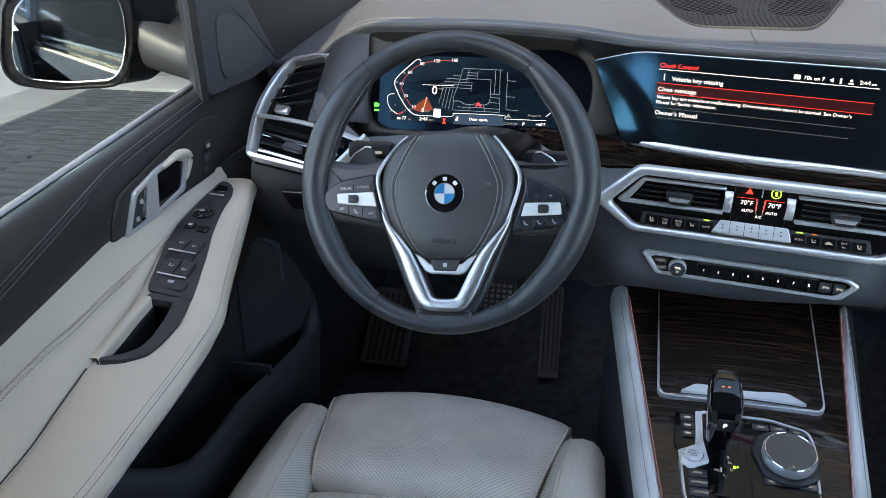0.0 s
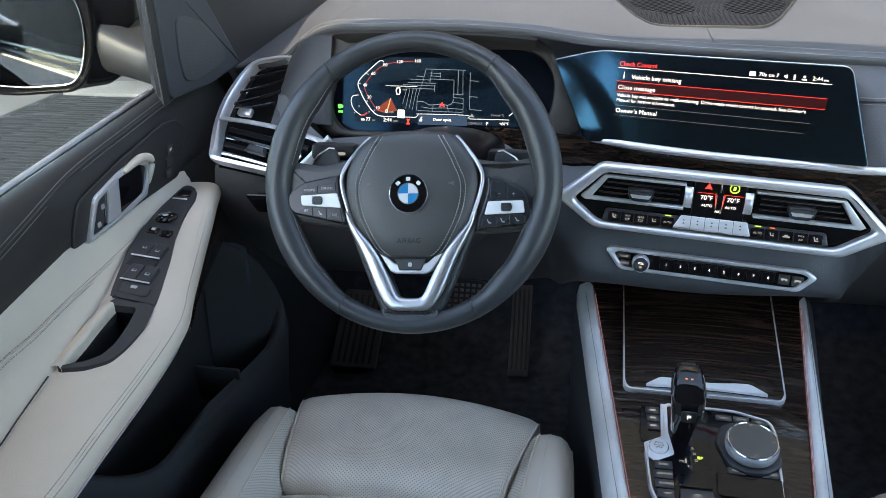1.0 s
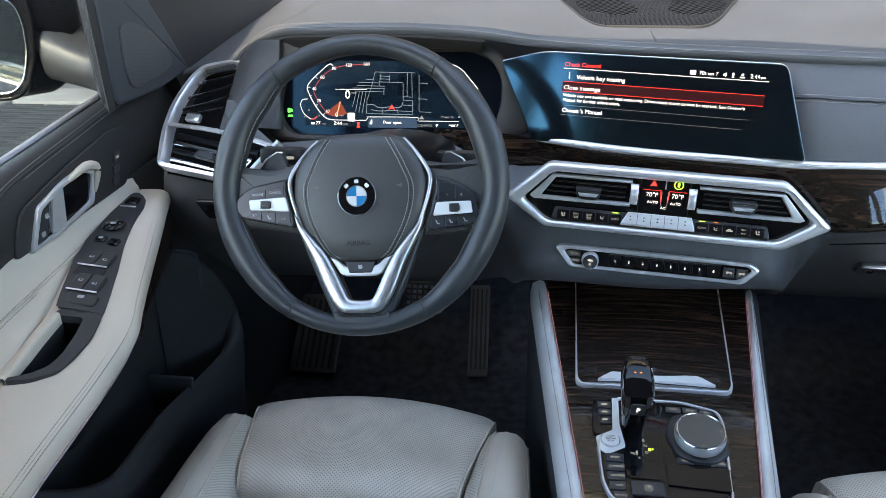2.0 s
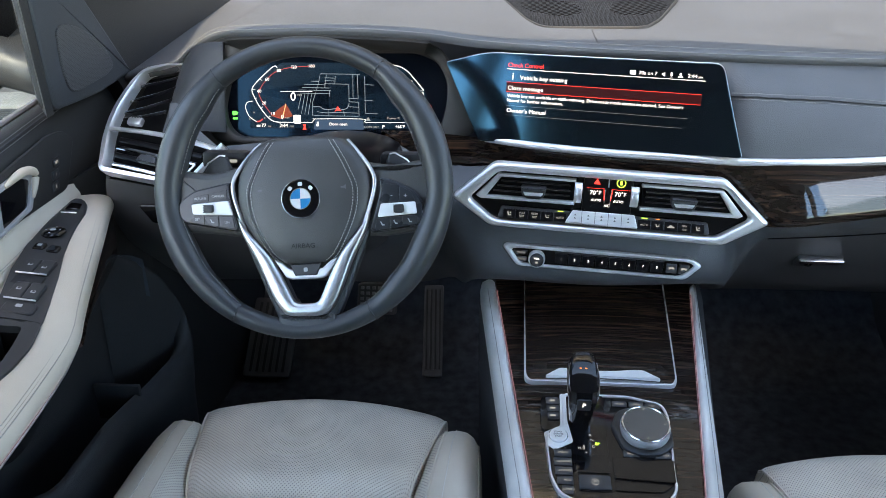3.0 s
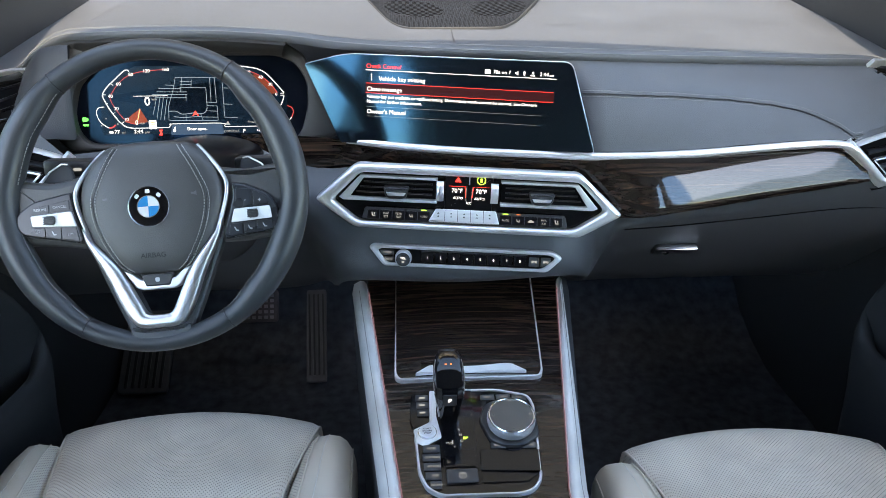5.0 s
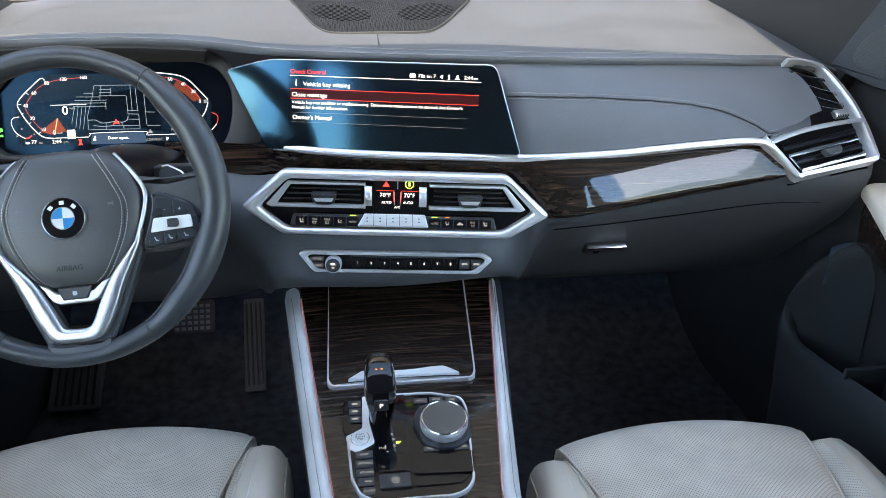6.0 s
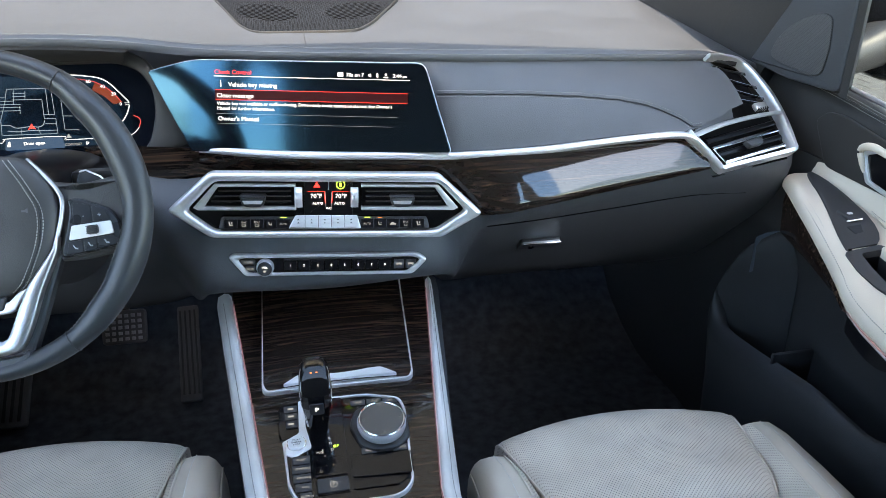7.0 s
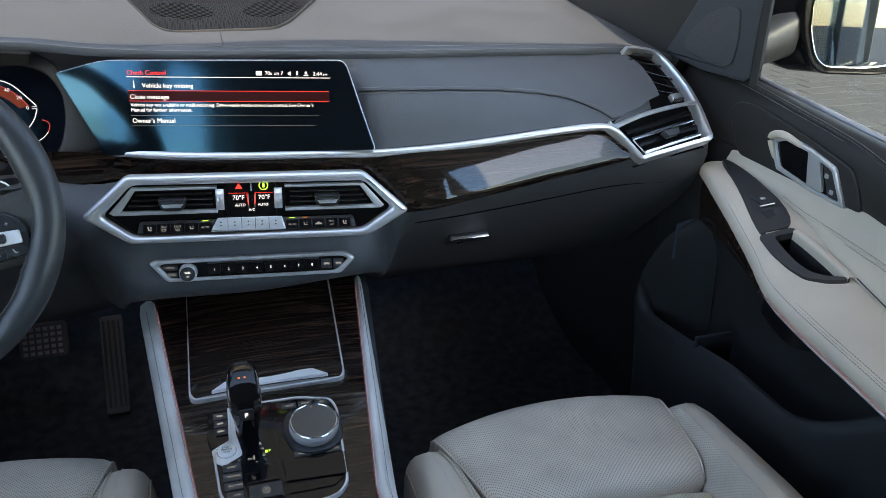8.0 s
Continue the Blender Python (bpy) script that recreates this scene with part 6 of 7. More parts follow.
def pad_height(x, y):
    """Height of the airbag cover over the wheel's plane."""
    x, y, f = abs(x), y + 0.0165, 0.0
    for (a, b), (c, d) in zip(PAD_OUT, PAD_OUT[1:] + PAD_OUT[:1]):
        b, d = b + 0.0165, d + 0.0165
        nx, ny = d - b, a - c
        k = a * nx + b * ny
        f = max(f, (x * nx + y * ny) / k)
    prof = ((0.0, 0.0188), (0.25, 0.0186), (0.5, 0.0178), (0.75, 0.0155), (0.88, 0.0125), (0.95, 0.0085), (0.985, 0.003), (1.0, -0.004))
    for (f0, h0), (f1, h1) in zip(prof, prof[1:]):
        if f0 <= f <= f1:
            return h0 + (h1 - h0) * (f - f0) / (f1 - f0)
    return -0.004


for s in (-1, 1):
    low_y = -0.050 if s < 0 else -0.060
    sp = [(s * 0.070, 0.030), (s * 0.115, 0.022), (s * 0.163, 0.030), (s * 0.170, -0.02), (s * 0.160, low_y), (s * 0.140, low_y), (s * 0.105, low_y - 0.004), (s * 0.066, -0.062)]
    part("spoke", prism(rounded(sp, 0.010), 0.022, 0.009, 3, on_wheel(0, 0, -0.020)), HUB, wheel, "black side spoke", angle=60)
    if s < 0:
        pod = [(-0.1555, -0.0175), (-0.150, -0.010), (-0.135, 0.0), (-0.0949, 0.0078), (-0.0898, 0.0085), (-0.0892, -0.006), (-0.0790, -0.048), (-0.0825, -0.0518), (-0.147, -0.0385), (-0.1540, -0.031)]
        bar = [(-0.1375, -0.0163), (-0.0905, -0.0138), (-0.0850, -0.0320), (-0.1360, -0.0287)]
        caps = [([(-0.138, -0.0145), (-0.116, -0.0132), (-0.116, -0.0040), (-0.133, -0.0065)], (-0.1262, -0.0097), "RESUME"), ([(-0.1145, -0.0131), (-0.0925, -0.0118), (-0.0925, 0.0), (-0.1145, -0.0037)], (-0.1034, -0.0075), "CANCEL"),
                ([(-0.1385, -0.0300), (-0.1220, -0.0310), (-0.1220, -0.0420), (-0.1385, -0.0385)], (-0.1303, -0.0350), "SET"), ([(-0.1205, -0.0311), (-0.1035, -0.0321), (-0.1035, -0.0455), (-0.1205, -0.0423)], (-0.1120, -0.0380), ""), ([(-0.1020, -0.0322), (-0.0860, -0.0334), (-0.0830, -0.0490), (-0.1020, -0.0458)], (-0.0930, -0.0405), "LIM")]
        roll_at = (-0.1150, -0.0228)
    else:
        pod = [(0.0965, 0.0050), (0.110, 0.0035), (0.1405, -0.0117), (0.149, -0.027), (0.1496, -0.0445), (0.1458, -0.0532), (0.0862, -0.0601), (0.0840, -0.055), (0.0925, -0.031), (0.0985, -0.0076)]
        bar = [(0.0985, -0.0258), (0.1405, -0.0250), (0.1425, -0.0395), (0.0940, -0.0420)]
        caps = [([(0.1005, -0.0240), (0.1205, -0.0236), (0.1205, -0.0040), (0.1020, -0.0010)], (0.1120, -0.0160), "-"), ([(0.1218, -0.0236), (0.1400, -0.0232), (0.1360, -0.0130), (0.1218, -0.0047)], (0.1290, -0.0175), "+"),
                ([(0.0930, -0.0436), (0.1075, -0.0430), (0.1075, -0.0560), (0.0900, -0.0576)], (0.0995, -0.0500), ""), ([(0.1090, -0.0429), (0.1225, -0.0422), (0.1225, -0.0545), (0.1090, -0.0559)], (0.1156, -0.0488), ""), ([(0.1240, -0.0421), (0.1425, -0.0412), (0.1420, -0.0522), (0.1240, -0.0544)], (0.1330, -0.0475), "")]
        roll_at = (0.1205, -0.0330)
    cx, cy = sum(p[0] for p in pod) / 10, sum(p[1] for p in pod) / 10
    pr = part("switch_pod", prism(rounded(pod, 0.005), 0.008, 0.002, 3, WM @ Matrix.Translation((0, 0, 0.0005))), PODKEY, wheel, "satin black switch pod")
    part("pod_rim", prism(rounded([(cx + (a - cx) * 1.035, cy + (b - cy) * 1.05) for a, b in pod], 0.006), 0.005, 0.002, 2, WM), PLASTIC, wheel, "dark pod rim")
    part("bright_bar", prism(rounded(bar, 0.002), 0.0030, 0.001, m=WM @ Matrix.Translation((0, 0, 0.0080))), PLATE, pr, "satin silver bar")
    rx, ry = roll_at
    part("roller", box(rx - 0.0065, ry - 0.0052, 0.008, rx + 0.0065, ry + 0.0052, 0.0150, 0.003, m=WM), PLASTIC, pr, "black ridged roller")
    for k in range(5):
        part("ridge", box(rx - 0.0060, ry - 0.0047 + 0.0021 * k, 0.0140, rx + 0.0060, ry - 0.0037 + 0.0021 * k, 0.0157, m=WM), PLASTIC, pr)
    for shape, (x, y), wd in caps:
        part("button", prism(rounded(shape, 0.0015), 0.0014, 0.0005, m=WM @ Matrix.Translation((0, 0, 0.0080))), PODKEY, pr, "black button")
        if wd:
            writing("print", wd, 0.0042 if len(wd) > 1 else 0.0080, WM @ Matrix.Translation((x, y, 0.0096)), PRINT, pr, "CENTER")
        else:
            part("print", prism(rounded([(x - 0.0026, y + 0.0026), (x - 0.0012, y + 0.0026), (x + 0.0004, y - 0.0008), (x + 0.0030, y - 0.0012), (x + 0.0028, y - 0.0026), (x - 0.0004, y - 0.0024)], 0.0005), 0.0002, m=WM @ Matrix.Translation((0, 0, 0.0095))), PRINT, pr)
    # silver lower spoke with its black leather flank
    flank = [(s * 0.090, 0.02), (s * 0.090, -0.03), (s * 0.080, -0.058), (s * 0.0525, -0.127), (s * 0.037, -0.163), (s * 0.0265, -0.1735), (0, -0.1745), (0, -0.150), (s * 0.013, -0.147), (s * 0.034, -0.098), (s * 0.06, -0.05), (s * 0.07, 0.02)]
    part("flank", prism(flank, 0.014, 0.004, 2, on_hub(0, 0, -0.012)), WHEEL, wheel, "black leather spoke flank")
    part("chrome_line", tube([on_hub(s * x, y, h).translation for x, y, h in lerp_rows([(0.055, 0.056, -0.006), (0.062, 0.0480, 0.000), (0.074, 0.0330, 0.004), (0.0845, 0.0170, 0.006), (0.0886, 0.004, 0.007), (0.0858, -0.0142, 0.0075), (0.0790, -0.036, 0.008), (0.0725, -0.0550, 0.008)], 24)], 0.0026, 8), SPOKE, wheel, "bright edge line", angle=70)
    SEAM = [(x, y, pad_height(x, y) + 0.0004) for x, y, _ in lerp_rows([(0.040, 0.055, 0), (0.050, 0.038, 0), (0.059, 0.020, 0), (0.0685, -0.007, 0), (0.063, -0.042, 0), (0.044, -0.080, 0), (0.030, -0.092, 0)], 24)]
    for off in (0.0, 0.0055):
        path = [on_hub(s * (x - off), y, pad_height(x - off, y) + 0.0004).translation for x, y, h in SEAM]
        part("seam", stitches(path, 0.0036, 0.0026, 0.0006), STITCH, wheel, "grey stitching")
    path = [on_hub(s * (x - 0.0028), y, pad_height(x - 0.0028, y)).translation for x, y, h in SEAM]
    part("seam", tube(path, 0.0009, 5), PLASTIC, wheel, "dark joint")
    HN = on_hub(s * 0.050, -0.004, 0.0168)
    part("horn_mark", prism([(-0.004, -0.001), (0.002, -0.0012), (0.005, -0.003), (0.005, 0.003), (0.002, 0.0012), (-0.004, 0.001)], 0.0003, m=HN), RUBBER, wheel)
    # paddles behind the wheel
    PD = on_wheel(0, 0.0 if s < 0 else -0.008, -0.032)
    blade = [(s * 0.096, 0.022), (s * 0.104, 0.046), (s * 0.112, 0.0495), (s * 0.128, 0.040), (s * 0.139, 0.026), (s * 0.138, 0.012), (s * 0.118, 0.016)]
    part("paddle", prism(rounded(blade, 0.005), 0.006, 0.002, m=PD), SOFT, wheel, "dark grey shift paddle")
    part("paddle_edge", tube([PD @ Vector((s * x, y, 0.006)) for x, y in ((0.106, 0.0475), (0.113, 0.0485), (0.128, 0.0395), (0.138, 0.026), (0.1375, 0.014))], 0.0011, 8), SILVER, wheel, "bright paddle edge")
FORK = [((0.0815, -0.036), (0.0785, -0.040)), ((0.0765, -0.056), (0.0705, -0.052)), ((0.0580, -0.092), (0.0455, -0.082)), ((0.0490, -0.114), (0.0350, -0.101)), ((0.0405, -0.134), (0.0262, -0.119)), ((0.0300, -0.1515), (0.0170, -0.1385)), ((0.020, -0.1575), (0.0120, -0.1425)), ((0.0, -0.1585), (0.0, -0.1434))]
rows = []
for s, (o, i) in [(-1, f) for f in FORK] + [(1, f) for f in FORK[-2::-1]]:
    o, i = Vector((s * o[0], o[1], 0)), Vector((s * i[0], i[1], 0))
    rows.append([on_hub(*o.lerp(i, f).xy, h).translation for f, h in ((0.0, -0.004), (0.0, 0.0115), (0.03, 0.0130), (0.10, 0.0140), (0.40, 0.0147), (0.74, 0.0150), (0.78, 0.0148), (0.97, 0.0122), (1.0, 0.0115), (1.0, -0.004))])
rows = [lerp_rows([r[k] for r in rows], 60) for k in range(10)]
part("silver_spoke", add_rows(bmesh.new(), rows), SPOKE, wheel, "satin silver forked lower spoke", angle=50)
part("lower_cap", prism(rounded([(-0.034, -0.1555), (-0.02, -0.1605), (0.02, -0.1605), (0.034, -0.1555), (0.036, -0.163), (0.027, -0.1755), (-0.027, -0.1755), (-0.036, -0.163)], 0.004), 0.0115, 0.003, 3, on_hub(0, 0, -0.0005)), WHEEL, wheel, "black leather cap below the fork")
air = writing("embossed", "AIRBAG", 0.0085, on_hub(0, -0.0735, 0.0166), LOW, wheel, "CENTER")
low = [(-0.040, -0.088), (-0.03, -0.092), (-0.02, -0.1005), (0.02, -0.1005), (0.03, -0.092), (0.040, -0.088), (0.026, -0.110), (0.018, -0.1135), (-0.018, -0.1135), (-0.026, -0.110)]
part("lower_badge_rim", prism(low, 0.012, 0.002, m=on_hub(0, 0, -0.005)), SILVER, wheel, "bright lower rim")
hb = part("heating_button", prism(rounded([(-0.020, -0.094), (0.020, -0.094), (0.014, -0.1095), (-0.014, -0.1095)], 0.002), 0.010, 0.002, m=on_hub(0, 0, -0.0015)), PLASTIC, wheel, "black wheel heating button")
part("print", prism(rounded(rect(-0.0025, -0.1045, 0.0025, -0.0995), 0.0015), 0.0002, m=on_hub(0, 0, 0.0086)), PRINT, hb)
# badge: plain quarters in its colours
BD = on_hub(0, -0.0165, 0.0068)
part("badge_rim", lathe([(0.0245, 0.006), (0.0245, 0.0145), (0.0235, 0.016), (0.0225, 0.0145)], BD, 48), CHROME, wheel, "chrome badge rim")
part("badge", lathe([(0.0226, 0.006), (0.0226, 0.0148), (0.001, 0.0155)], BD, 48), GLOSS, wheel, "round black badge")
for q in range(4):
    pts = [(0, 0)] + [(0.0122 * math.cos(1.5708 * q + 0.19635 * k), 0.0122 * math.sin(1.5708 * q + 0.19635 * k)) for k in range(9)]
    part("badge_quarter", prism(pts, 0.0004, m=BD @ Matrix.Translation((0, 0, 0.0154))), WHITE if q % 2 == 0 else BLUE, wheel)
part("badge_ring", prism([(0.0132 * math.cos(0.2618 * k), 0.0132 * math.sin(0.2618 * k)) for k in range(24)], 0.0005, m=BD @ Matrix.Translation((0, 0, 0.0152)), hole=[(0.0121 * math.cos(0.2618 * k), 0.0121 * math.sin(0.2618 * k)) for k in range(24)]), CHROME, wheel)
for a in (135, 90, 45):
    c = (0.0178 * math.cos(radians(a)), 0.0178 * math.sin(radians(a)))
    part("badge_bar", prism(rounded(rect(-0.0026, -0.0022, 0.0026, 0.0022), 0.0008), 0.0003, m=BD @ Matrix.Translation((c[0], c[1], 0.0152)) @ Matrix.Rotation(radians(a - 90), 4, "Z")), WHITE, wheel)
# rim seams
for a in (126, 54, -119, -62):
    pts = [rim_point(radians(a), 0.3491 * k, 0.0003) for k in range(18)]
    part("rim_seam", tube(pts, 0.0009, 5, closed=True), PLASTIC, wheel, "dark rim joint")
for a0, a1 in ((128, 172), (193, 240), (-60, -13), (8, 52)):
    path = [rim_point(radians(a0 + (a1 - a0) * k / 23), 2.72, 0.0003) for k in range(24)]
    part("rim_stitching", stitches(path, 0.0045, 0.0034, 0.0006), THREAD, wheel, "black cross stitching")
# stalk left and right
for s in (-1, 1):
    SM = axes((-0.394 + s * 0.118, 0.855, 0.668), (1, 0, 0), (0, 0.2, 1))
    part("stalk", box(-0.03, -0.012, -0.02, 0.03, 0.010, 0.006, 0.005, m=SM), PLASTIC, wheel, "black column stalk")
    part("print", prism(rounded(rect(-0.012 * s - 0.004, -0.004, -0.012 * s + 0.006, 0.0), 0.001), 0.0002, m=SM @ Matrix.Translation((0, 0, 0.0061))), DIM, wheel)

# ---- door details ----


def door_details(s, d):
    upper = [c for c in d.children if c.name.startswith("upper_trim")][0]
    # switch plate on the armrest
    st = [(0.973, 0.796, 0.806), (0.967, 0.787, 0.809), (0.958, 0.780, 0.8095), (0.935, 0.772, 0.809), (0.901, 0.767, 0.808), (0.87, 0.760, 0.8055), (0.826, 0.749, 0.801), (0.777, 0.733, 0.793), (0.728, 0.7205, 0.780), (0.700, 0.715, 0.7725), (0.690, 0.7145, 0.769)]
    if s > 0:
        st = [(0.990, 0.797, 0.806), (0.975, 0.790, 0.8085), (0.953, 0.782, 0.8085), (0.93, 0.775, 0.8065), (0.90, 0.764, 0.803), (0.87, 0.752, 0.798), (0.84, 0.740, 0.792), (0.81, 0.729, 0.785), (0.79, 0.723, 0.777), (0.777, 0.720, 0.768), (0.770, 0.721, 0.760)]
    rows = []
    for y, x0, x1 in st:
        n = 8
        rows.append([Vector((s * x0, y, arm_z(x0, y) - 0.004)), Vector((s * x0, y, arm_z(x0, y) + 0.003))] + [Vector((s * (x0 + (x1 - x0) * (0.04 + 0.92 * k / n)), y + 0.012 * (0.5 - k / n) * (y < 0.86), arm_z(x0 + (x1 - x0) * k / n, y) + 0.0045)) for k in range(n + 1)] + [Vector((s * x1, y, arm_z(x1, y) + 0.003)), Vector((s * x1, y, arm_z(x1, y) - 0.004))])
    plate = part("switch_plate", loft(rows), PLASTIC, d, "black switch plate", angle=50)

    def on_arm(name, pts, h0, h1, mat_, parent, label="", r=0.002, inset=0.0012):
        """A low block with the outline (x, y), lying on the plate."""
        o = rounded(pts, r)
        n = len(o)
        cx, cy = sum(p.x for p in o) / n, sum(p.y for p in o) / n
        rows = []
        for h, e in ((h0, 0), (h1 - inset * 0.6, 0), (h1, inset)):
            row = []
            for p in o:
                v = Vector((p.x - cx, p.y - cy))
                q = Vector((cx, cy)) + v * max(1 - e / max(v.length, 1e-6), 0)
                row.append(Vector((s * q.x, q.y, arm_z(q.x, q.y) + h)))
            rows.append(row)
        return part(name, loft(rows), mat_, parent, label, angle=30)

    def skew(x, y, w, l):
        """A quad centred on a place, with its rows skewed as the plate's."""
        g = 0.19
        return [(x + a, y + b - g * a) for a, b in ((-w / 2, -l / 2), (w / 2, -l / 2), (w / 2, l / 2), (-w / 2, l / 2))]
    if s < 0:
        for (xa, xb, y) in ((0.771, 0.753, 0.783), (0.761, 0.743, 0.735)):
            on_arm("well", skew((xa + xb) / 2, y - 0.026, 0.036, 0.018), 0.002, 0.0050, LOW, plate, "dark finger well")
            for x in (xa, xb):
                sw = on_arm("window_switch", skew(x, y + (0.002 if x == xb else -0.002), 0.0168, 0.031), 0.003, 0.0085, PLASTIC, plate, "black window switch", 0.003, 0.002)
                on_arm("print", skew(x, y, 0.0055, 0.0045), 0.0080, 0.0087, PRINT, sw, "", 0.001, 0.0001)
                on_arm("print", skew(x - 0.0005, y + 0.0005, 0.0035, 0.0025), 0.0085, 0.0089, PLASTIC, sw, "", 0.0005, 0.0001)
            yy = y - 0.016
            part("bright_line", tube([(s * (xa + 0.009), yy - 0.004, arm_z(xa + 0.009, yy) + 0.0078), (s * (xb - 0.009), yy + 0.0035, arm_z(xb - 0.009, yy) + 0.0082)], 0.0011, 6), SILVER, plate, "bright switch edge")
        lk = on_arm("lock_switch", skew(0.747, 0.7065, 0.037, 0.019), 0.003, 0.0070, PLASTIC, plate, "black window lock switch", 0.006, 0.002)
        on_arm("print", skew(0.748, 0.709, 0.0075, 0.005), 0.0066, 0.0072, PRINT, lk, "", 0.001, 0.0001)
        jx, jy = 0.783, 0.866
        jm = Matrix.Translation((s * jx, jy, arm_z(jx, jy) + 0.003))
        j = part("mirror_joystick", lathe([(0.0165, 0.0), (0.0165, 0.003), (0.014, 0.0048), (0.011, 0.006), (0.001, 0.0063)], jm, 28), GLOSS, plate, "round mirror joystick")
        part("print", prism(rounded(rect(-0.004, -0.003, 0.004, 0.003), 0.002), 0.0003, m=jm @ Matrix.Translation((0, 0, 0.0062))), PRINT, j)
        for a in range(4):
            part("print", prism([(-0.0014, 0.0), (0.0014, 0.0), (0, 0.0024)], 0.0003, m=jm @ Matrix.Rotation(1.5708 * a, 4, "Z") @ Matrix.Translation((0, 0.0095, 0.0060))), PRINT, j)
        for x in (0.782, 0.763):
            bt = on_arm("button", skew(x, 0.827, 0.0145, 0.014), 0.003, 0.0075, GLOSS, plate, "small black button", 0.003, 0.002)
            if x > 0.78:
                on_arm("print", skew(x, 0.828, 0.006, 0.005), 0.0072, 0.0077, PRINT, bt, "", 0.001, 0.0001)
        on_arm("tip_switch", [(0.802, 0.934), (0.782, 0.937), (0.786, 0.955), (0.803, 0.956)], 0.003, 0.0065, GLOSS, plate, "black lid at the plate's tip")
        part("bright_line", tube([(s * 0.802, 0.923, arm_z(0.802, 0.923) + 0.0062), (s * 0.780, 0.926, arm_z(0.780, 0.926) + 0.0062)], 0.0012, 6), SILVER, plate, "bright edge")
    else:
        on_arm("well", skew(0.760, 0.806, 0.024, 0.02), 0.002, 0.0050, LOW, plate, "dark finger well")
        sw = on_arm("window_switch", skew(0.767, 0.840, 0.019, 0.033), 0.003, 0.0085, PLASTIC, plate, "black window switch", 0.003, 0.002)
        on_arm("print", skew(0.767, 0.840, 0.0065, 0.0055), 0.0080, 0.0087, PRINT, sw, "", 0.001, 0.0001)
        part("bright_line", tube([(s * 0.774, 0.821, arm_z(0.774, 0.821) + 0.0078), (s * 0.752, 0.825, arm_z(0.752, 0.825) + 0.0082)], 0.0011, 6), SILVER, plate, "bright switch edge")
    # pull cup: a deep black recess with a leather outer wall
    cup_in = [(0.772, 0.673), (0.730, 0.681), (0.726, 0.650), (0.725, 0.620), (0.729, 0.597), (0.741, 0.581), (0.774, 0.566)]
    oo, ii = rounded(CUP, 0.008), rounded(cup_in, 0.006)
    it = rounded([(min(x, 0.7645 if y < 0.6 else 0.7605), y) for x, y in cup_in], 0.006)

    sh = CUP_SHIFT[s]

    def ring(pts, dz, f=1.0):
        cx, cy = 0.745, 0.625
        return [Vector((s * (cx + (p.x - cx) * f), sh + cy + (p.y - cy) * f, arm_z(p.x, p.y + sh) + dz)) for p in pts]
    cup = part("pull_cup", add_rows(bmesh.new(), [ring(oo, -0.006, 1.0), ring(oo, 0.0040), ring(it, 0.0040), ring(it, -0.006)], closed=True), PLASTIC, d, "black rim of the door pull", angle=60)
    part("cup_well", add_rows(bmesh.new(), [ring(it, -0.005), ring(ii, -0.012), ring(ii, -0.06), ring(ii, -0.12, 0.95), ring(ii, -0.121, 0.1)], closed=True), DIALS, cup, "deep black recess", angle=60)
    wall_line = lerp_rows([(0.7665, 0.563, 0), (0.766, 0.60, 0), (0.765, 0.64, 0), (0.7625, 0.675, 0)], 20)
    part("cup_wall", add_rows(bmesh.new(), [[Vector((s * (p.x + dx), p.y + sh, arm_z(p.x, p.y + sh) + dz)) for dx, dz in ((0.0098, 0.0030), (0.002, 0.0060), (-0.004, 0.0058), (-0.0062, 0.002), (-0.0058, -0.009))] for p in wall_line]), GREY, d, "pale leather flank of the recess", angle=80)
    # the leather wall sinks into shade here; black colour stands in for it
    part("cup_inside", add_rows(bmesh.new(), [[Vector((s * (p.x + dx), p.y + sh, arm_z(p.x, p.y + sh) + dz)) for dx, dz in ((-0.0058, -0.009), (-0.0055, -0.015), (-0.004, -0.03), (-0.003, -0.055))] for p in wall_line]), LOW, d, "lower flank of the recess, black for the shade in it")
    run = [p for p in lerp_rows([Vector((s * x, y, z)) for y, x, z in OUT], 60) if p.y < 0.565 + sh]
    part("seam", tube([p + Vector((-s * 0.001, 0, 0.0012)) for p in run], 0.0010, 5), PLASTIC, d, "dark joint")
    # stitching
    run = lerp_rows([Vector((s * x, y, z)) for y, x, z in PIN], 60)
    for off, dz in ((0.006, 0.0010), (0.0125, 0.0044)):
        part("seam", stitches([p + Vector((s * off, 0, dz + 0.0004)) for p in run[2:46]], 0.0044, 0.0031, 0.0008), THREAD, d, "grey stitching")
    part("seam", tube([p + Vector((s * 0.0092, 0, 0.0028)) for p in run[2:46]], 0.0009, 6), CAP, d, "dark joint between the stitches")
    ins = lerp_rows([(s * x, y, z) for y, x, z in ((0.836, 0.803, 0.5475), (0.80, 0.799, 0.5445), (0.74, 0.7965, 0.541), (0.689, 0.7945, 0.539), (0.632, 0.797, 0.533), (0.576, 0.797, 0.5265), (0.523, 0.799, 0.523), (0.40, 0.80, 0.508), (0.2, 0.80, 0.49))], 80)
    for off in (-0.0042, 0.0042):
        part("seam", stitches([p + Vector((-s * 0.0022, 0, off)) for p in ins], 0.0045, 0.003, 0.0005), THREAD, d, "grey stitching")
    part("seam", tube([p + Vector((-s * 0.0012, 0, 0)) for p in ins], 0.0013, 5), GREY, d, "raised leather joint")
    up1 = []
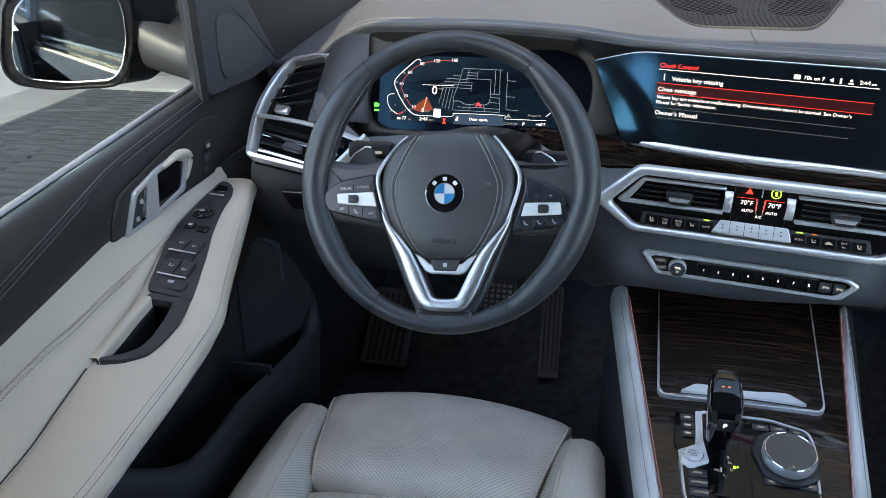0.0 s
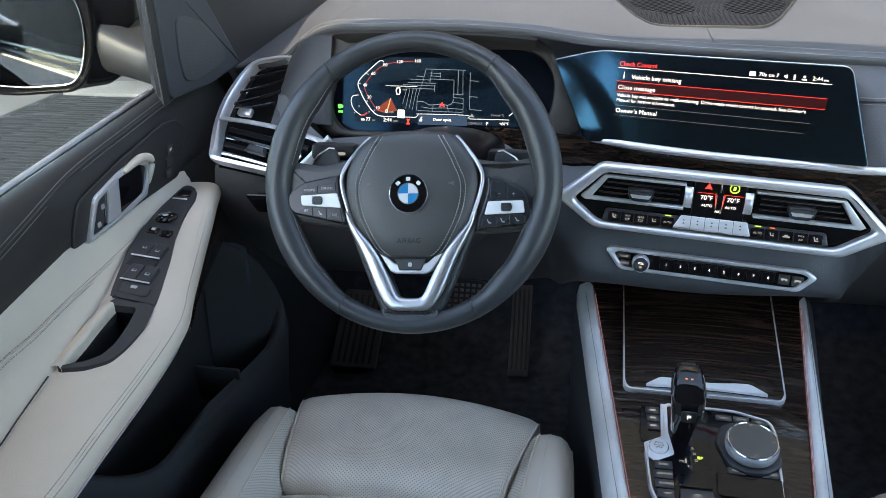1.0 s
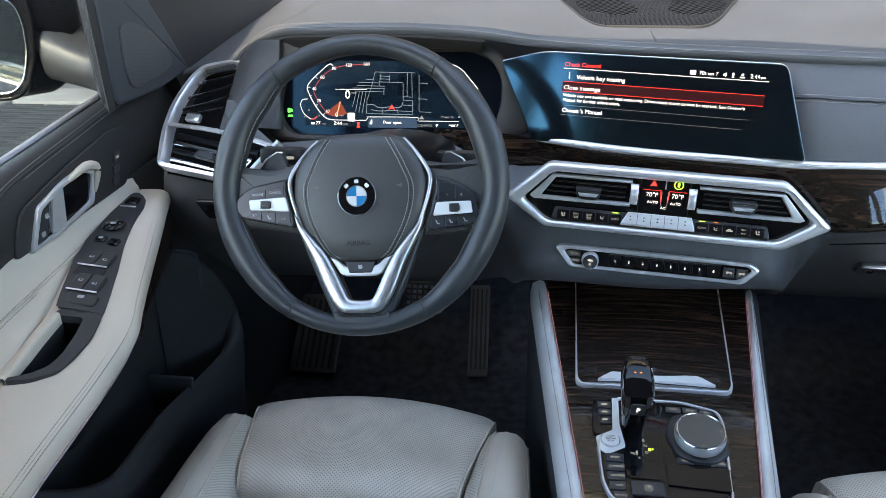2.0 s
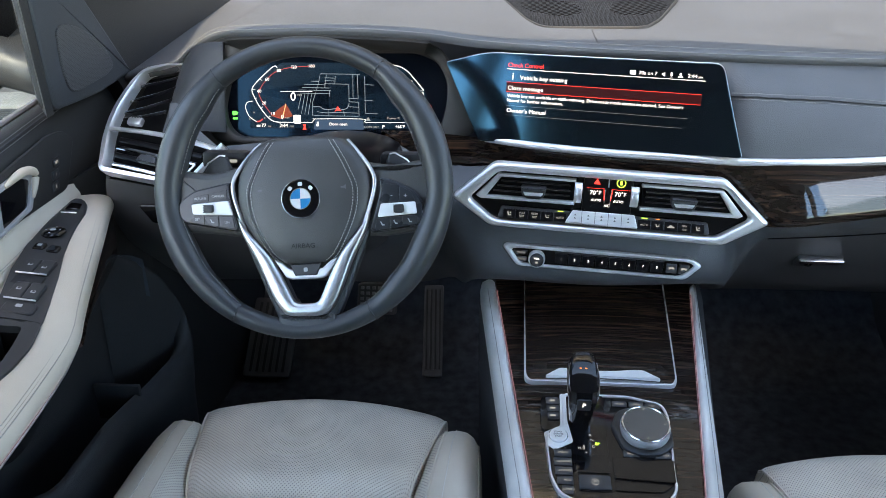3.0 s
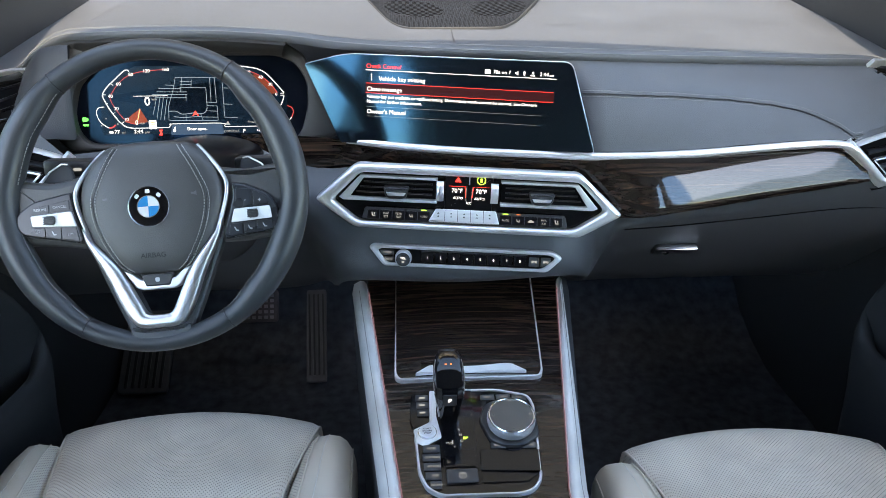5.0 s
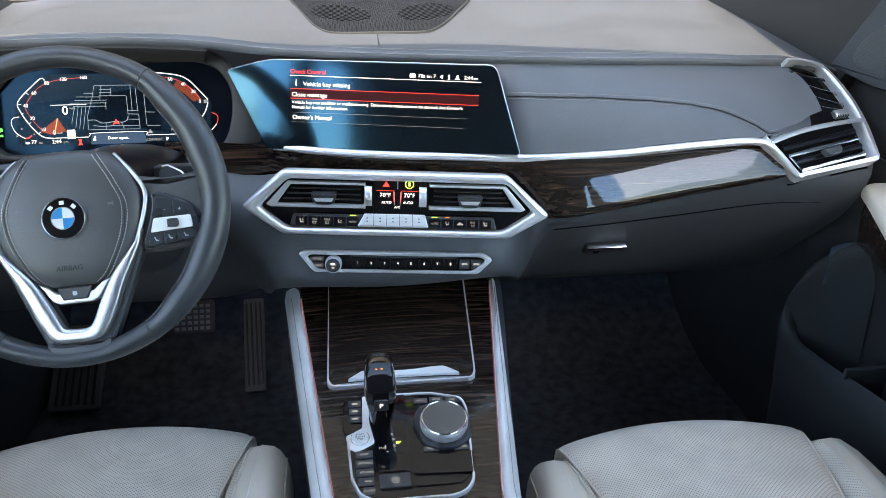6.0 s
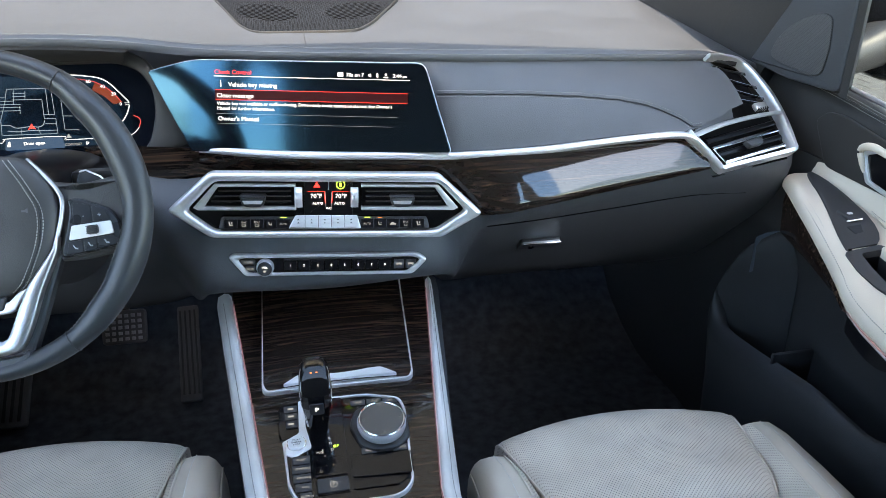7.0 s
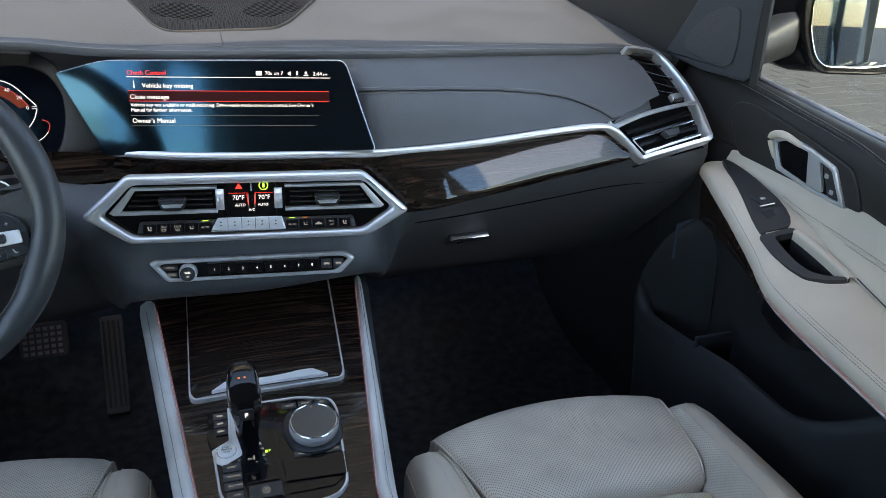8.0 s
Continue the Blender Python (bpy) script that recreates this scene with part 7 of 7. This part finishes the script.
    for y, z in ((1.06, 0.6905), (1.0, 0.686), (0.893, 0.674), (0.82, 0.666), (0.75, 0.656), (0.69, 0.644), (0.63, 0.630), (0.53, 0.606), (0.40, 0.572)):
        f = drop(y)
        prof = ((0.834, 0.686 - f), (0.826, 0.66 - 0.8 * f), (0.822, 0.62 - 0.4 * f), (0.822, 0.5))
        x = 0.836
        for (xa, za), (xb, zb) in zip(prof, prof[1:]):
            if za >= z >= zb:
                x = xa + (xb - xa) * (za - z) / (za - zb)
        up1.append((y, x, z))
    part("seam", tube(lerp_rows([(s * (x - 0.0012), y, z) for y, x, z in up1], 60), 0.0014, 5), PLASTIC, upper, "dark joint")
    for dz in (0.0048, -0.0048):
        part("seam", stitches(lerp_rows([(s * (x - 0.0012 + (0.0018 if dz > 0 else -0.0012)), y, z + dz) for y, x, z in up1], 60)), THREAD, upper, "grey stitching")
    # handle
    k = 1 if s < 0 else -1
    HX = axes((s * 0.8215, 0.80, 0.61), (0, 1, 0) if s < 0 else (0, -1, 0), (0, 0, 1))

    def yz(pts):
        q = [(k * (y - 0.80), z - 0.61) for y, z in pts]
        return q
    def hz(pts):
        """Places on the handle: shifted forward and lowered with the falling window line."""
        return yz([(y + 0.018, 0.57 + (z - 0.57) * 0.86) for y, z in pts])
    panel = yz([(1.0, 0.660), (0.96, 0.664), (0.84, 0.648), (0.735, 0.628), (0.712, 0.60), (0.700, 0.573), (0.98, 0.573), (1.026, 0.640)])
    part("handle_panel", prism(rounded(panel, 0.012), 0.004, 0.002, m=HX), DARK, d, "raised black leather panel")
    ho = hz([(0.888, 0.636), (0.858, 0.652), (0.800, 0.646), (0.742, 0.631), (0.709, 0.570), (0.784, 0.572), (0.861, 0.582)])
    hi = hz([(0.872, 0.630), (0.850, 0.641), (0.800, 0.636), (0.748, 0.623), (0.722, 0.577), (0.784, 0.580), (0.853, 0.590)])
    hb = part("door_handle", prism(rounded(ho, 0.006), 0.009, 0.003, 2, HX, hole=rounded(hi, 0.006)), SILVER, d, "satin silver door handle bezel")
    part("handle_well", prism(rounded(hi, 0.006), 0.0055, m=HX), GLOSS, hb, "dark handle well")
    part("pull", prism(rounded(hz([(0.800, 0.638), (0.775, 0.632), (0.757, 0.580), (0.790, 0.581)]), 0.003), 0.0085, 0.0006, m=HX), SILVER, hb, "satin silver pull lever")
    part("grip", tube(lerp_rows([(s * 0.8135, 0.832, 0.632), (s * 0.812, 0.858, 0.637), (s * 0.8110, 0.880, 0.638), (s * 0.8110, 0.899, 0.629), (s * 0.812, 0.893, 0.611), (s * 0.814, 0.885, 0.596)], 26), [0.003 + 0.0032 * max(math.sin(3.1416 * i / 25), 0.0) ** 0.6 for i in range(26)], 12), GREY, hb, "pale handle tip", angle=70)
    part("lock_plate", prism(rounded(hz([(0.767, 0.628), (0.747, 0.622), (0.722, 0.578), (0.746, 0.578)]), 0.003), 0.0075, 0.001, m=HX), PLASTIC, hb, "black lock switch plate")
    for y, z in ((0.755, 0.611), (0.740, 0.588)):
        part("print", prism(rounded(hz([(y - 0.004, z - 0.004), (y + 0.004, z - 0.004), (y + 0.004, z + 0.004), (y - 0.004, z + 0.004)]), 0.002), 0.0003, m=HX @ Matrix.Translation((0, 0, 0.0075))), PRINT, hb)
    if s < 0:
        for y, z, wd in ((0.963, 0.622, "SET"), (0.955, 0.605, "1"), (0.948, 0.589, "2")):
            b = part("memory_button", prism(rounded(yz([(y - 0.009, z - 0.0065), (y + 0.009, z - 0.0065), (y + 0.011, z + 0.0065), (y - 0.007, z + 0.0065)]), 0.002), 0.006, 0.0012, m=HX), PLASTIC, d, "black seat memory button")
            q = yz([(y + 0.001, z)])[0]
            writing("print", wd, 0.006, HX @ Matrix.Translation((q[0], q[1], 0.0063)), DIM, b, "CENTER")
    # wood under the armrest's tip, with a bright lower line
    rows = []
    run = [p for p in lerp_rows([Vector((s * x, y, z)) for y, x, z in PIN], 80) if 0.70 < p.y < 0.992]
    for p in run:
        u = (p.y - 0.70) / 0.29
        rows.append([p + Vector((s * 0.0015, 0, -0.019 + 0.005 * u)), p + Vector((-s * 0.001, 0, -0.024 - 0.010 * u)), p + Vector((s * 0.006, 0, -0.027 - 0.065 * u)), p + Vector((s * 0.022, 0, -0.029 - 0.067 * u))])
    part("wood_inlay", add_rows(bmesh.new(), rows), WOOD, d, "glossy dark wood inlay")
    run = lerp_rows([Vector((s * x, y, z)) for y, x, z in PIN], 60)
    part("light_line", tube([p + Vector((s * 0.0075, 0, -0.0255)) for p in run[9:32]], 0.0008, 6), PINK, d, "thin pink ambient light line")
    # bin with its rounded lip
    lip = lerp_rows([Vector((s * x, y, z)) for x, y, z in ((0.80, 0.95, 0.475), (0.765, 0.985, 0.455), (0.728, 1.02, 0.41), (0.708, 1.04, 0.345), (0.70, 1.035, 0.295), (0.70, 1.0, 0.263), (0.70, 0.90, 0.272), (0.70, 0.82, 0.287), (0.70, 0.75, 0.298), (0.70, 0.68, 0.300), (0.70, 0.63, 0.302), (0.705, 0.59, 0.318), (0.718, 0.555, 0.342), (0.735, 0.515, 0.378), (0.76, 0.46, 0.405))], 70)
    front = [[Vector((s * x, y, z)) for x, y, z in ((0.735, 1.005, 0.44 - d), (0.755, 1.0, 0.45 - d), (0.78, 0.985, 0.455 - d), (0.795, 0.955, 0.455 - d))] for d in (0.0, 0.035, 0.07)]
    # bluish light on the bin's front wall is put into its colour
    part("bin_front", surface(front, 8, 10), LITBIN, d, "front wall of the door bin, coloured bluish as if lit", angle=80)
    part("bin_divider", box(min(s * 0.70, s * 0.775), 0.85, 0.235, max(s * 0.70, s * 0.775), 0.858, 0.300, 0.003), LOW, d, "thin black divider in the door bin")
    rows = [[p + Vector((s * 0.02, -0.004, -0.012)), p + Vector((s * 0.008, 0, 0.004)), p, p + Vector((-s * 0.006, 0, -0.012)), p + Vector((-s * 0.008, 0.003, -0.035)), Vector((p.x + s * 0.004, p.y, min(p.z - 0.1, 0.15))), Vector((p.x + s * 0.02, p.y, -0.12))] for p in lip]
    part("bin", add_rows(bmesh.new(), rows), LOW, d, "black door bin with a rounded lip", angle=80)


door_details(-1, door_l)
door_details(1, door_r)

# ---- pedals ----
ped = thing("accelerator_pedal", (-0.33, 1.46, -0.1), "ribbed black accelerator pedal", "pedal")
PM = axes((-0.318, 1.545, -0.018), (1, 0.05, 0), (0.12, 0.75, 0.66))
part("pad", prism(rounded([(-0.024, -0.115), (0.024, -0.115), (0.026, 0.118), (-0.022, 0.118)], 0.006), 0.012, 0.003, m=PM), RUBBER, ped, "black rubber pad")
for k in range(4):
    part("rib", box(-0.018 + 0.011 * k, -0.10, 0.011, -0.013 + 0.011 * k, 0.105, 0.016, 0.001, m=PM), PLASTIC, ped)
brk = thing("brake_pedal", (-0.46, 1.62, 0.03), "black rubber brake pedal with a studded face", "pedal")
PB = axes((-0.462, 1.60, 0.038), (1, 0, 0), (0, 0.5, 0.86))
part("pad", prism(rounded(rect(-0.05, -0.038, 0.05, 0.042), 0.012), 0.012, 0.004, m=PB), RUBBER, brk, "black rubber pad")
for i in range(6):
    for j in range(5):
        part("stud", box(-0.042 + 0.0145 * i, -0.03 + 0.0135 * j, 0.011, -0.033 + 0.0145 * i, -0.022 + 0.0135 * j, 0.0145, 0.001, m=PB), STUD, brk)
part("arm", tube([PB @ Vector((0, 0.0, 0.0)), PB @ Vector((0, 0.1, -0.03)), PB @ Vector((0, 0.3, -0.05))], 0.01, 8), PLASTIC, brk, "black pedal arm")
rest = thing("foot_rest", (-0.7, 1.45, -0.1), "ribbed black foot rest", "foot rest")
PF = axes((-0.716, 1.51, -0.045), (1, 0, 0), (-0.08, 0.8, 0.6))
part("pad", prism(rounded(rect(-0.06, -0.09, 0.055, 0.12), 0.01), 0.012, 0.003, m=PF), RUBBER, rest, "black rubber pad")
for k in range(6):
    part("rib", box(-0.045 + 0.016 * k, -0.078, 0.011, -0.038 + 0.016 * k, 0.105, 0.015, 0.001, m=PF), PLASTIC, rest)

# light switch panel below the left vent
lp = thing("light_switch", (-0.70, 1.0, 0.52), "black light switch panel with small printed marks", "switch")
LP = axes((-0.665, 0.993, 0.53), (1, 0.05, 0), (0, 0.1, 1))
part("plate", prism(rounded([(-0.05, 0.014), (0.06, 0.014), (0.06, -0.016), (-0.03, -0.016)], 0.005), 0.006, 0.002, m=LP), GLOSS, lp, "gloss black plate")
for k in range(2):
    part("print", prism(rounded(rect(-0.012 + 0.02 * k, -0.003, -0.002 + 0.02 * k, 0.001), 0.001), 0.0002, m=LP @ Matrix.Translation((0, 0, 0.006))), DIM, lp)

WOOD_BOARD = material("dark_boards", (0.022, 0.019, 0.017), 0.7, scale=6, stretch=(1, 12, 1), bump=0.4, bscale=40)
STUCCO = material("beige_render", (0.30, 0.25, 0.185), 0.85, scale=3, var=0.10, bump=0.4, bscale=80)
# ---- outside: paving, kerb, unseen house front for reflections ----
PAVE = bpy.data.materials.new("paving_stone")
PAVE.use_nodes = True
pn, pl = PAVE.node_tree.nodes, PAVE.node_tree.links
oi, cr, tc, nz, mx, bp = pn.new("ShaderNodeObjectInfo"), pn.new("ShaderNodeValToRGB"), pn.new("ShaderNodeTexCoord"), pn.new("ShaderNodeTexNoise"), pn.new("ShaderNodeMix"), pn.new("ShaderNodeBump")
cr.color_ramp.elements[0].color, cr.color_ramp.elements[1].color = (0.09, 0.086, 0.078, 1), (0.15, 0.143, 0.13, 1)
nz.inputs["Scale"].default_value, nz.inputs["Detail"].default_value = 35, 8
mx.data_type, mx.blend_type = "RGBA", "MULTIPLY"
mx.inputs["Factor"].default_value = 0.6
pl.new(oi.outputs["Random"], cr.inputs[0])
pl.new(tc.outputs["Object"], nz.inputs["Vector"])
pl.new(cr.outputs[0], mx.inputs["A"])
pl.new(nz.outputs["Fac"], mx.inputs["B"])
pl.new(mx.outputs["Result"], pn["Principled BSDF"].inputs["Base Color"])
pl.new(nz.outputs["Fac"], bp.inputs["Height"])
bp.inputs["Strength"].default_value, bp.inputs["Distance"].default_value = 0.5, 0.003
pl.new(bp.outputs[0], pn["Principled BSDF"].inputs["Normal"])
pn["Principled BSDF"].inputs["Roughness"].default_value = 0.75


# shaded copy of the paving: the left yard's bluish shade put into the colour
SHADEPAVE = PAVE.copy()
SHADEPAVE.name = "dark_paving_stone"
for nd in SHADEPAVE.node_tree.nodes:
    if nd.type == "VALTORGB":
        nd.color_ramp.elements[0].color, nd.color_ramp.elements[1].color = (0.016, 0.0195, 0.022, 1), (0.030, 0.035, 0.039, 1)


def paving(name, x0, x1, y0, y1, sx, sy, near, label, PAVE):
    """A field of laid stones; those inside near = (x0, x1, y0, y1) are single stones, the rest one sheet of stones."""
    rng = random.Random(7)
    bed = bmesh.new()
    bmesh.ops.create_grid(bed, x_segments=1, y_segments=1, size=0.5, matrix=Matrix.Translation(((x0 + x1) / 2, (y0 + y1) / 2, GZ + 0.004)) @ Matrix.Diagonal((x1 - x0, y1 - y0, 1, 1)))
    field = solo(name, bed, ASPHALT, label, "pavement", "structure")
    stone = mesh_of(box(-sx / 2 + 0.004, -sy / 2 + 0.004, -0.01, sx / 2 - 0.004, sy / 2 - 0.004, 0.02, 0.004, segs=1), PAVE)
    rest_bm, count = bmesh.new(), 0
    rows = int((y1 - y0) / sy)
    for j in range(rows):
        y = y0 + sy * (j + 0.5)
        for i in range(-(j % 2), int((x1 - x0) / sx)):
            x = x0 + sx * (i + 0.5 + 0.5 * (j % 2))
            z = GZ + 0.006 + rng.uniform(-0.002, 0.002)
            if near[0] < x < near[1] and near[2] < y < near[3] and count < 300:
                piece("paver", stone, Matrix.Translation((x, y, z)) @ Matrix.Rotation(rng.uniform(-0.015, 0.015), 4, "Z"), field)
                count += 1
            else:
                a, b = sx / 2 - 0.004, sy / 2 - 0.004
                v = [rest_bm.verts.new((x + p * a * q, y + r * b * q, z + h)) for h, q in ((0.016, 1.0), (0.02, 0.97)) for p, r in ((-1, -1), (1, -1), (1, 1), (-1, 1))]
                rest_bm.faces.new(v[4:])
                for k in range(4):
                    rest_bm.faces.new((v[k], v[(k + 1) % 4], v[4 + (k + 1) % 4], v[4 + k]))
    far = part("far_pavers", rest_bm, PAVE, field, "more of the same stones")
    tagged(far, kind="stuff")


paving("pavement_left", -4.24, -1.2, 0.6, 5.2, 0.62, 0.052, (-3.2, -1.3, 2.2, 4.2), "narrow stone paving laid in rows, darkened as if in shade", SHADEPAVE)
paving("pavement_right", 1.2, 8.0, 0.2, 7.0, 0.26, 0.17, (1.2, 4.3, 1.0, 5.2), "worn grey stone paving beside the car", PAVE)
bm = box(-4.75, -6, GZ - 0.02, -4.24, 5.62, GZ + 0.05, 0.02)
solo("kerb", bm, CONCRETE, "broad pale concrete kerb beside the paving", "kerb", "structure")
bm = box(-4.235, 5.2, GZ - 0.02, -1.2, 5.6, GZ + 0.045, 0.02)
solo("kerb", bm, CONCRETE, "pale concrete edging across the end of the paving", "kerb", "structure")
bm = box(-12, -6, GZ - 0.02, -4.755, 6.9, GZ + 0.03)
solo("pavement_far", bm, PALECON, "pale concrete forecourt beyond the kerb", "pavement", "structure")

# added out of view: dark part and beige part shape the console's gloss reflections
house = thing("house_front", (0, 7, GZ), "unseen tall house front added for reflections, dark boards below and sunlit beige render above", "building")
part("wall", box(-9, 7, GZ, 9, 7.4, 12.8), WOOD_BOARD, house, "dark boarded lower wall")
for k in range(64):
    part("board", box(-9, 6.975, GZ + 0.2 * k, 9, 7.001, GZ + 0.2 * k + 0.185), WOOD_BOARD, house)
part("upper_wall", box(-9, 7, 12.8, 9, 7.4, 19.3), STUCCO, house, "beige rendered upper wall")
for k in range(12):
    for j in range(2):
        part("panel", box(-9 + 1.5 * k + 0.008, 6.975, 12.8 + 3.2 * j, -9 + 1.5 * (k + 1) - 0.008, 7.001, 12.8 + 3.2 * j + 3.18), STUCCO, house)
part("eave", box(-9.5, 6.0, 19.3, 9.5, 7.6, 19.55), WOOD_BOARD, house, "dark boarded eave")
